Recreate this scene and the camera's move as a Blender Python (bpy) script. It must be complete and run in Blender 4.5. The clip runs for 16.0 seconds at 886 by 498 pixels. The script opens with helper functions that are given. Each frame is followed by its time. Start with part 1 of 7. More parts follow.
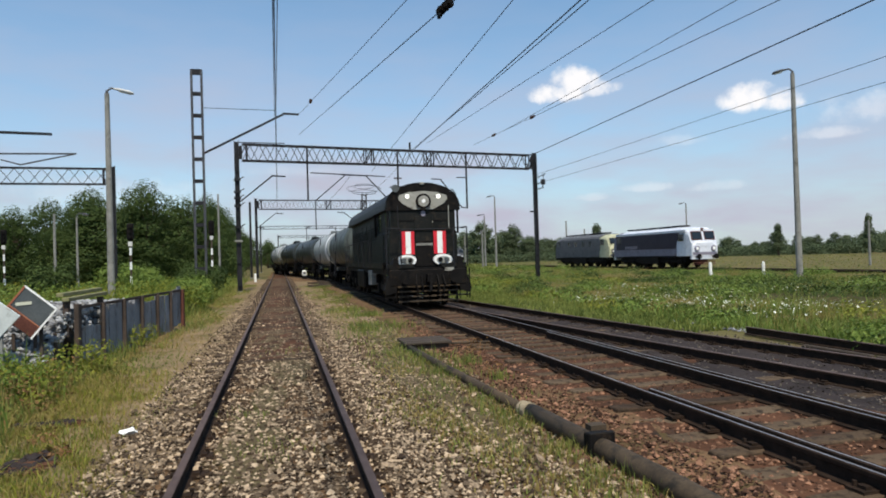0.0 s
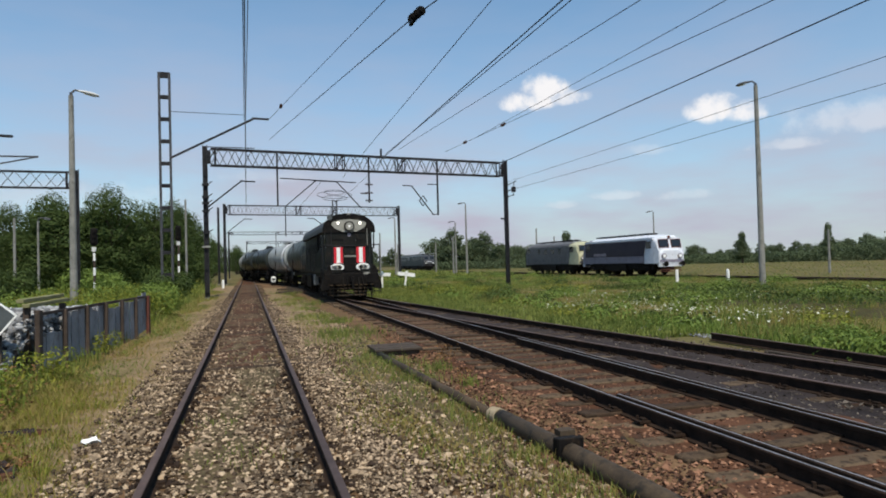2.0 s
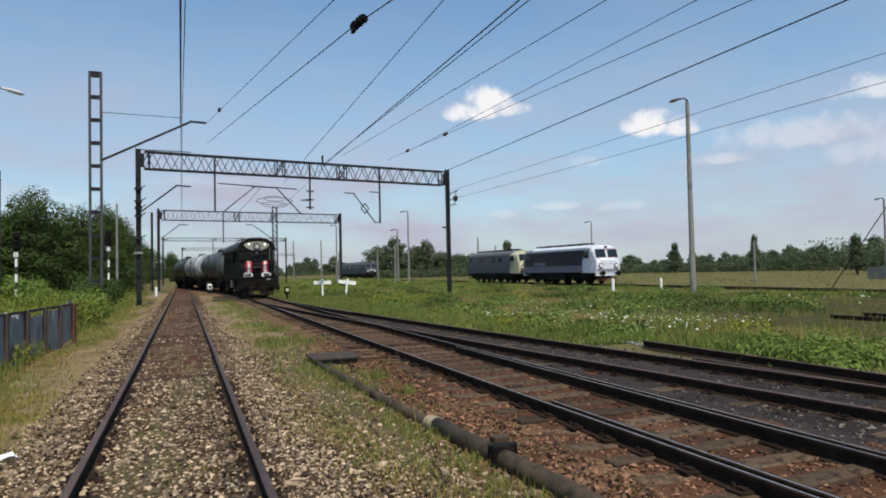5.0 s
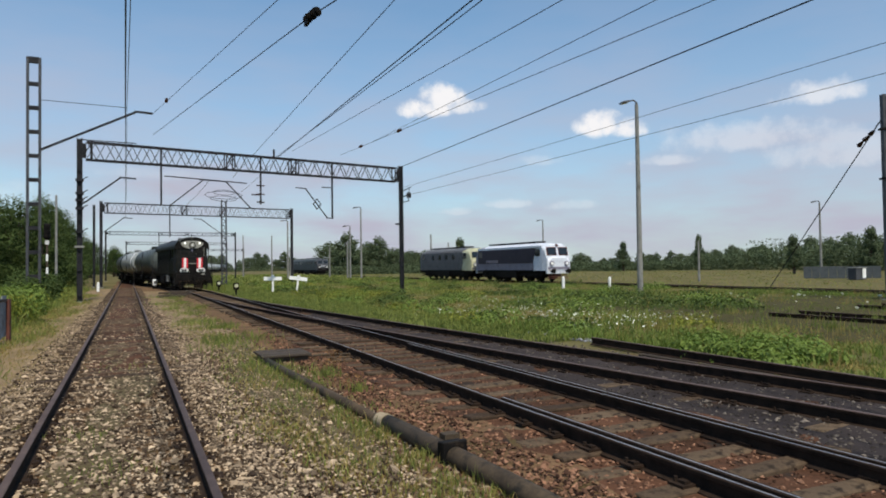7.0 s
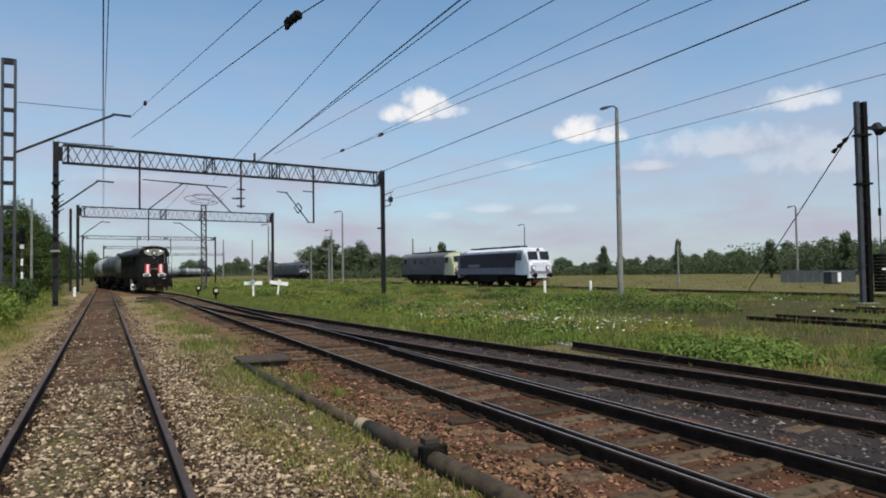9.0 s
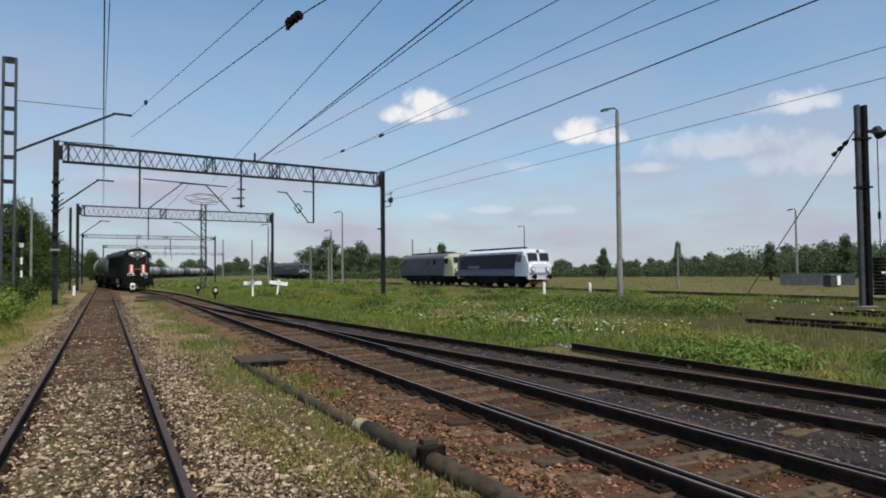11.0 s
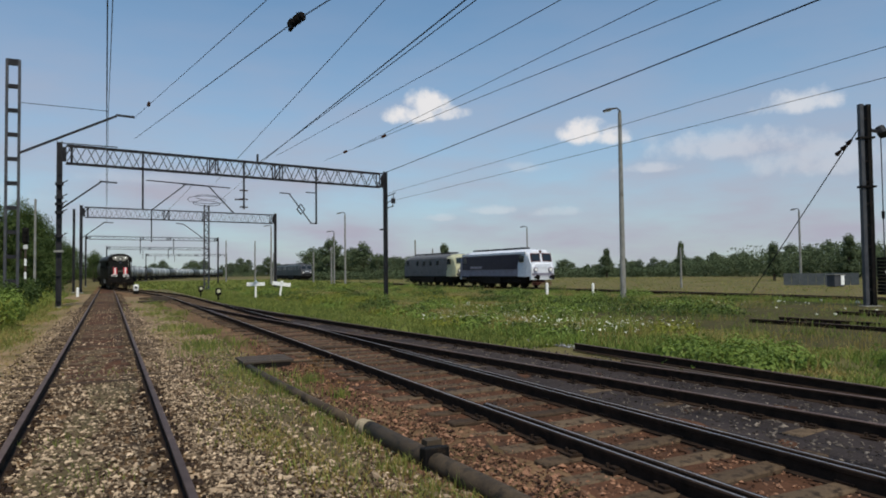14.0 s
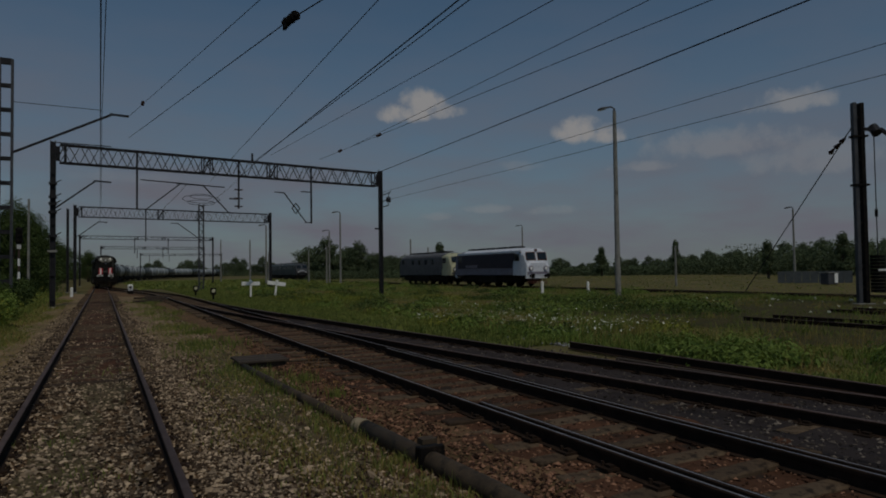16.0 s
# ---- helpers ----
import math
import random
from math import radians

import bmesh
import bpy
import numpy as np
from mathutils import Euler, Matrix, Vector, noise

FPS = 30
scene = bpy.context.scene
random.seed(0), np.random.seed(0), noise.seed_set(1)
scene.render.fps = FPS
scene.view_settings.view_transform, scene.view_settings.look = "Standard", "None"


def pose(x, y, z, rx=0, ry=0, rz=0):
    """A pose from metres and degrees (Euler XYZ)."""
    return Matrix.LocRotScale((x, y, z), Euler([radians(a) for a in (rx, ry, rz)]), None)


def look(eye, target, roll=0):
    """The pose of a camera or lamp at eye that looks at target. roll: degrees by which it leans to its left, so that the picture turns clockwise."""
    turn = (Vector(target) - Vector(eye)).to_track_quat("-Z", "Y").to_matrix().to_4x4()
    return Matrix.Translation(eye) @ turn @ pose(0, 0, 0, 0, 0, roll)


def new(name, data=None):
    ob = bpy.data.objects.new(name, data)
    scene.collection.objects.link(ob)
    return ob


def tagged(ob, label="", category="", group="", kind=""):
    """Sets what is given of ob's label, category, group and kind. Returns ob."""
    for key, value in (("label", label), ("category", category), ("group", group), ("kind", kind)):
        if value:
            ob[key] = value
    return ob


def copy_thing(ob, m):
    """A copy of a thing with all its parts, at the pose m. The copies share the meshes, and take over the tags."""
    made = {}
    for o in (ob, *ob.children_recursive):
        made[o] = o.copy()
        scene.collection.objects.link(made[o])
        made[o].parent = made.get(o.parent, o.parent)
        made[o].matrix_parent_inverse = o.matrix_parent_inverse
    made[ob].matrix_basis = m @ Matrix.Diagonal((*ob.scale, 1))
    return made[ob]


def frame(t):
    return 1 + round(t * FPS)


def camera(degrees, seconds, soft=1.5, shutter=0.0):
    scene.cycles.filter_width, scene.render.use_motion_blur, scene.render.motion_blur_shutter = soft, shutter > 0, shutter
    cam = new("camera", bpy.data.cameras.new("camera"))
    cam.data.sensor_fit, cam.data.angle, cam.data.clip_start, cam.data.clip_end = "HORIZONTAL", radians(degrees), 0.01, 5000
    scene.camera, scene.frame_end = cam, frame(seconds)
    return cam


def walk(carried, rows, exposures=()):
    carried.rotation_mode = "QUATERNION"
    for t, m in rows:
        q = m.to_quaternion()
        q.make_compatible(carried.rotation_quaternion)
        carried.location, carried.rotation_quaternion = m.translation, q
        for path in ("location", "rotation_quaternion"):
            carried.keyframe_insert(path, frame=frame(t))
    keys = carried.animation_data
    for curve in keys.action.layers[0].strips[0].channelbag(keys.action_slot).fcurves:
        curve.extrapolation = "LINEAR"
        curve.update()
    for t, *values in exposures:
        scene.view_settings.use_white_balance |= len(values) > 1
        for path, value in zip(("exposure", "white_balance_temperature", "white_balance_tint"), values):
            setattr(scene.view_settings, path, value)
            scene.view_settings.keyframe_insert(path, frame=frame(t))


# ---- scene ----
# camera: a hand-held phone between the rails of the first track, panning to the right
cam = camera(67.7, 16.0, 1.85)
# stops: the picture darkens towards the end
EXPOSURES = [(0.0, 0.0), (1.0, -0.09), (5.0, -0.10), (9.0, -0.12), (12.5, -0.16), (13.5, -0.14), (14.0, -0.33), (14.5, -0.58), (15.0, -1.02), (15.5, -1.55), (16.0, -2.18)]
PATH = [
    (0.0, -0.030, 0.050, 1.864, -13.905, 0.690, -1.739),
    (0.5, -0.036, 0.048, 1.865, -14.751, 0.942, -1.476),
    (1.0, -0.032, 0.041, 1.864, -15.931, 0.868, -1.140),
    (1.5, -0.030, 0.033, 1.864, -17.912, 1.258, -1.275),
    (2.0, -0.036, 0.032, 1.861, -16.451, 1.197, -1.554),
    (2.5, -0.053, 0.036, 1.866, -13.352, 1.072, -1.587),
    (3.0, -0.067, 0.034, 1.865, -9.538, 1.452, -1.136),
    (3.5, -0.062, 0.027, 1.863, -9.940, 1.853, -0.800),
    (4.0, -0.036, 0.014, 1.866, -13.950, 2.063, -1.047),
    (4.5, -0.013, -0.001, 1.864, -17.778, 1.823, -1.098),
    (5.0, 0.001, -0.013, 1.863, -21.463, 1.792, -1.222),
    (7.5, 0.020, -0.013, 1.867, -25.988, 1.580, -0.663),
    (8.0, 0.029, -0.017, 1.866, -26.598, 1.919, -0.633),
    (8.5, 0.028, -0.019, 1.865, -26.824, 1.806, -0.909),
    (9.0, 0.027, -0.021, 1.866, -27.097, 1.803, -0.843),
    (11.5, 0.029, -0.024, 1.864, -27.102, 1.894, -0.503),
    (12.0, 0.031, -0.022, 1.864, -27.025, 1.865, -0.659),
    (12.5, 0.031, -0.017, 1.866, -27.022, 1.486, -0.632),
    (13.0, 0.030, -0.016, 1.866, -26.941, 1.506, -0.557),
    (13.5, 0.029, -0.019, 1.864, -26.778, 1.742, -0.550),
    (14.0, 0.028, -0.021, 1.864, -26.886, 1.941, -0.647),
    (14.5, 0.027, -0.022, 1.864, -27.014, 1.962, -0.837),
    (15.0, 0.026, -0.025, 1.864, -26.957, 1.953, -0.914),
    (15.5, 0.026, -0.027, 1.864, -27.303, 2.049, -0.706),
    (16.0, 0.027, -0.029, 1.864, -27.288, 1.843, -0.795),
]
walk(cam, [(t, pose(x, y, z, 90 + pitch, 0, yaw) @ pose(0, 0, 0, 0, 0, roll)) for t, x, y, z, yaw, pitch, roll in PATH],
     EXPOSURES)

# ---- light ----
SUN_AZ, SUN_EL = 184.0, 57.0   # degrees from +y towards +x, and above the horizon
world = bpy.data.worlds.new("summer_sky")
scene.world = world
world.use_nodes = True


def sky():
    nt = world.node_tree
    N, L = nt.nodes, nt.links
    N.clear()
    out, bg = N.new("ShaderNodeOutputWorld"), N.new("ShaderNodeBackground")
    tex = N.new("ShaderNodeTexSky")
    tex.sky_type, tex.sun_disc = "NISHITA", False
    tex.sun_elevation, tex.sun_rotation = radians(SUN_EL), radians(SUN_AZ)
    tex.air_density, tex.dust_density, tex.ozone_density = 1.0, 0.6, 2.0
    co = N.new("ShaderNodeTexCoord")

    def math_node(op, a, b=None, c=None):
        n = N.new("ShaderNodeMath")
        n.operation = op
        for i, v in enumerate((a, b, c)):
            if v is None:
                continue
            if isinstance(v, (int, float)):
                n.inputs[i].default_value = v
            else:
                L.new(v, n.inputs[i])
        return n.outputs[0]

    sep = N.new("ShaderNodeSeparateXYZ")
    L.new(co.outputs["Generated"], sep.inputs[0])
    az = math_node("ARCTAN2", sep.outputs[0], sep.outputs[1])
    el = math_node("ARCSINE", sep.outputs[2])
    noi = N.new("ShaderNodeTexNoise")
    noi.inputs["Scale"].default_value, noi.inputs["Detail"].default_value = 34.0, 8.0
    noi.inputs["Roughness"].default_value = 0.6
    L.new(co.outputs["Generated"], noi.inputs["Vector"])
    total = None
    for caz, cel, waz, wel, power in CLOUDS:
        du = math_node("DIVIDE", math_node("SUBTRACT", az, radians(caz)), radians(waz))
        dv = math_node("DIVIDE", math_node("SUBTRACT", el, radians(cel)), radians(wel))
        # flat base: the lower half falls off faster
        dv = math_node("MULTIPLY", dv, math_node("ADD", 1.0, math_node("MULTIPLY", math_node("LESS_THAN", dv, 0.0), 0.7)))
        r = math_node("ADD", math_node("MULTIPLY", du, du), math_node("MULTIPLY", dv, dv))
        body = math_node("SUBTRACT", 1.0, r)
        body = math_node("ADD", body, math_node("MULTIPLY", math_node("SUBTRACT", noi.outputs[0], 0.5), 2.6))
        n = N.new("ShaderNodeMapRange")
        n.interpolation_type = "SMOOTHSTEP"
        n.inputs[1].default_value, n.inputs[2].default_value = 0.0, 1.1
        L.new(body, n.inputs[0])
        m = math_node("MULTIPLY", n.outputs[0], power)
        total = m if total is None else math_node("MAXIMUM", total, m)
    # thin haze, streaked flat and thicker towards the horizon
    mp = N.new("ShaderNodeMapping")
    mp.inputs["Scale"].default_value = (2.2, 2.2, 9.0)
    L.new(co.outputs["Generated"], mp.inputs[0])
    hz = N.new("ShaderNodeTexNoise")
    hz.inputs["Scale"].default_value, hz.inputs["Detail"].default_value = 2.0, 6.0
    L.new(mp.outputs[0], hz.inputs["Vector"])
    low = N.new("ShaderNodeMapRange")
    low.inputs[1].default_value, low.inputs[2].default_value = radians(26), radians(3)
    low.inputs[3].default_value, low.inputs[4].default_value = 0.02, 0.95
    L.new(el, low.inputs[0])
    veil = math_node("MULTIPLY", low.outputs[0], math_node("MULTIPLY", math_node("MAXIMUM", hz.outputs[0], 0.36), 1.6))
    mix = N.new("ShaderNodeMixRGB")
    mix.inputs[2].default_value = HAZE
    L.new(veil, mix.inputs[0])
    tint = N.new("ShaderNodeMixRGB")
    tint.blend_type = "MULTIPLY"
    tint.inputs[0].default_value, tint.inputs[2].default_value = 1.0, (0.90, 1.23, 1.26, 1)
    L.new(tex.outputs[0], tint.inputs[1])
    L.new(tint.outputs[0], mix.inputs[1])
    mix2 = N.new("ShaderNodeMixRGB")
    mix2.inputs[2].default_value = CLOUD
    L.new(total, mix2.inputs[0])
    L.new(mix.outputs[0], mix2.inputs[1])
    L.new(mix2.outputs[0], bg.inputs[0])
    bg.inputs[1].default_value = SKY
    L.new(bg.outputs[0], out.inputs[0])


# azimuth, elevation, half width, half height (degrees), density
CLOUDS = [(24.3, 13.3, 3.0, 1.2, 1.0), (25.6, 14.2, 2.4, 1.5, 1.0), (27.5, 13.4, 2.0, 0.9, 0.8), (39.2, 11.3, 2.5, 1.6, 1.0), (41.2, 11.0, 2.1, 1.2, 0.95),
          (31.0, 5.2, 2.6, 0.6, 0.30), (26.8, 4.6, 2.0, 0.5, 0.22), (36.6, 4.9, 2.4, 0.6, 0.22), (44.3, 8.3, 2.8, 0.7, 0.35),
          (55.5, 12.3, 3.4, 1.4, 0.65), (50.0, 9.6, 8.0, 1.8, 0.35), (57.0, 8.0, 6.0, 2.2, 0.3), (34.0, 8.8, 2.5, 0.7, 0.2), (-12.0, 5.5, 9.0, 1.6, 0.16), (2.0, 7.5, 5.0, 0.7, 0.12)]
HAZE, CLOUD, SKY = (4.05, 4.05, 4.9, 1), (7.7, 7.6, 7.7, 1), 0.130
sky()
sun = new("sun", bpy.data.lights.new("sun", "SUN"))
sun.data.energy, sun.data.angle, sun.data.color = 4.9, radians(0.6), (1.0, 0.915, 0.77)
_a, _e = radians(SUN_AZ), radians(SUN_EL)
sun.matrix_world = look((40 * math.sin(_a) * math.cos(_e), 40 * math.cos(_a) * math.cos(_e), 40 * math.sin(_e)), (0, 0, 0))

# ---- materials ----
def mat(name, a, b, rough=0.8, scale=4.0, bump=0.3, metal=0.0, fine=45.0, dirt=None, island=0.0, streak=1.0, thin=0.0, power=1.0, spec=0.22):
    """Two-scale mottled surface: a and b mixed by a coarse and a fine noise, with relief; dirt: (colour, share)."""
    m = bpy.data.materials.new(name)
    m.use_nodes = True
    nt = m.node_tree
    N, L = nt.nodes, nt.links
    p = N["Principled BSDF"]
    co = N.new("ShaderNodeTexCoord")
    vec = co.outputs["Object"]
    if streak != 1.0:
        mp = N.new("ShaderNodeMapping")
        mp.inputs["Scale"].default_value = (1, 1, streak)
        L.new(vec, mp.inputs[0])
        vec = mp.outputs[0]
    n1, n2 = N.new("ShaderNodeTexNoise"), N.new("ShaderNodeTexNoise")
    for n, s, d in ((n1, scale, 5.0), (n2, fine, 4.0)):
        n.inputs["Scale"].default_value, n.inputs["Detail"].default_value = s, d
        L.new(vec, n.inputs["Vector"])
    add = N.new("ShaderNodeMath")
    add.operation = "MULTIPLY_ADD"
    add.inputs[1].default_value = 0.6
    half = N.new("ShaderNodeMath")
    half.operation = "MULTIPLY"
    half.inputs[1].default_value = 0.4
    L.new(n2.outputs[0], half.inputs[0])
    L.new(n1.outputs[0], add.inputs[0])
    L.new(half.outputs[0], add.inputs[2])
    fac = add.outputs[0]
    if island:
        geo = N.new("ShaderNodeNewGeometry")
        obi = N.new("ShaderNodeObjectInfo")
        s0 = N.new("ShaderNodeMath")
        s0.operation = "ADD"
        L.new(geo.outputs["Random Per Island"], s0.inputs[0])
        L.new(obi.outputs["Random"], s0.inputs[1])
        fr = N.new("ShaderNodeMath")
        fr.operation = "FRACT"
        L.new(s0.outputs[0], fr.inputs[0])
        mx = N.new("ShaderNodeMix")
        mx.inputs[0].default_value = island
        L.new(fac, mx.inputs[2])
        L.new(fr.outputs[0], mx.inputs[3])
        fac = mx.outputs[0]
    r = N.new("ShaderNodeMapRange")
    r.inputs[1].default_value, r.inputs[2].default_value = (0.05, 0.95) if island > 0.5 else (0.32, 0.68)
    L.new(fac, r.inputs[0])
    mix = N.new("ShaderNodeMixRGB")
    mix.inputs[1].default_value, mix.inputs[2].default_value = (*a, 1), (*b, 1)
    pw = N.new("ShaderNodeMath")
    pw.operation = "POWER"
    pw.inputs[1].default_value = power
    L.new(r.outputs[0], pw.inputs[0])
    L.new(pw.outputs[0], mix.inputs[0])
    col = mix.outputs[0]
    if dirt:
        n3 = N.new("ShaderNodeTexNoise")
        n3.inputs["Scale"].default_value, n3.inputs["Detail"].default_value = scale * 2.3, 7.0
        n3.inputs["Roughness"].default_value = 0.65
        L.new(vec, n3.inputs["Vector"])
        r3 = N.new("ShaderNodeMapRange")
        r3.inputs[1].default_value, r3.inputs[2].default_value = 0.62 - dirt[1] * 0.3, 0.75 - dirt[1] * 0.3
        L.new(n3.outputs[0], r3.inputs[0])
        mix3 = N.new("ShaderNodeMixRGB")
        mix3.inputs[2].default_value = (*dirt[0], 1)
        L.new(r3.outputs[0], mix3.inputs[0])
        L.new(col, mix3.inputs[1])
        col = mix3.outputs[0]
    L.new(col, p.inputs["Base Color"])
    rr = N.new("ShaderNodeMapRange")
    rr.inputs[3].default_value, rr.inputs[4].default_value = max(0.05, rough - 0.12), min(1.0, rough + 0.12)
    L.new(n2.outputs[0], rr.inputs[0])
    L.new(rr.outputs[0], p.inputs["Roughness"])
    p.inputs["Metallic"].default_value = metal
    p.inputs["Specular IOR Level"].default_value = spec
    if bump:
        bp = N.new("ShaderNodeBump")
        bp.inputs["Strength"].default_value, bp.inputs["Distance"].default_value = bump, 0.02
        L.new(add.outputs[0], bp.inputs["Height"])
        L.new(bp.outputs[0], p.inputs["Normal"])
    if thin:
        # light shines through leaves and blades
        tr, ms = N.new("ShaderNodeBsdfTranslucent"), N.new("ShaderNodeMixShader")
        ms.inputs[0].default_value = thin
        L.new(col, tr.inputs[0])
        L.new(p.outputs[0], ms.inputs[1])
        L.new(tr.outputs[0], ms.inputs[2])
        L.new(ms.outputs[0], N["Material Output"].inputs[0])
    return m


def lamp_mat(name, colour, strength):
    m = bpy.data.materials.new(name)
    m.use_nodes = True
    p = m.node_tree.nodes["Principled BSDF"]
    p.inputs["Base Color"].default_value = (*colour, 1)
    p.inputs["Emission Color"].default_value = (*colour, 1)
    p.inputs["Emission Strength"].default_value = strength
    return m


def glass_mat(name, colour):
    m = bpy.data.materials.new(name)
    m.use_nodes = True
    p = m.node_tree.nodes["Principled BSDF"]
    p.inputs["Base Color"].default_value = (*colour, 1)
    p.inputs["Roughness"].default_value, p.inputs["IOR"].default_value = 0.08, 1.5
    return m


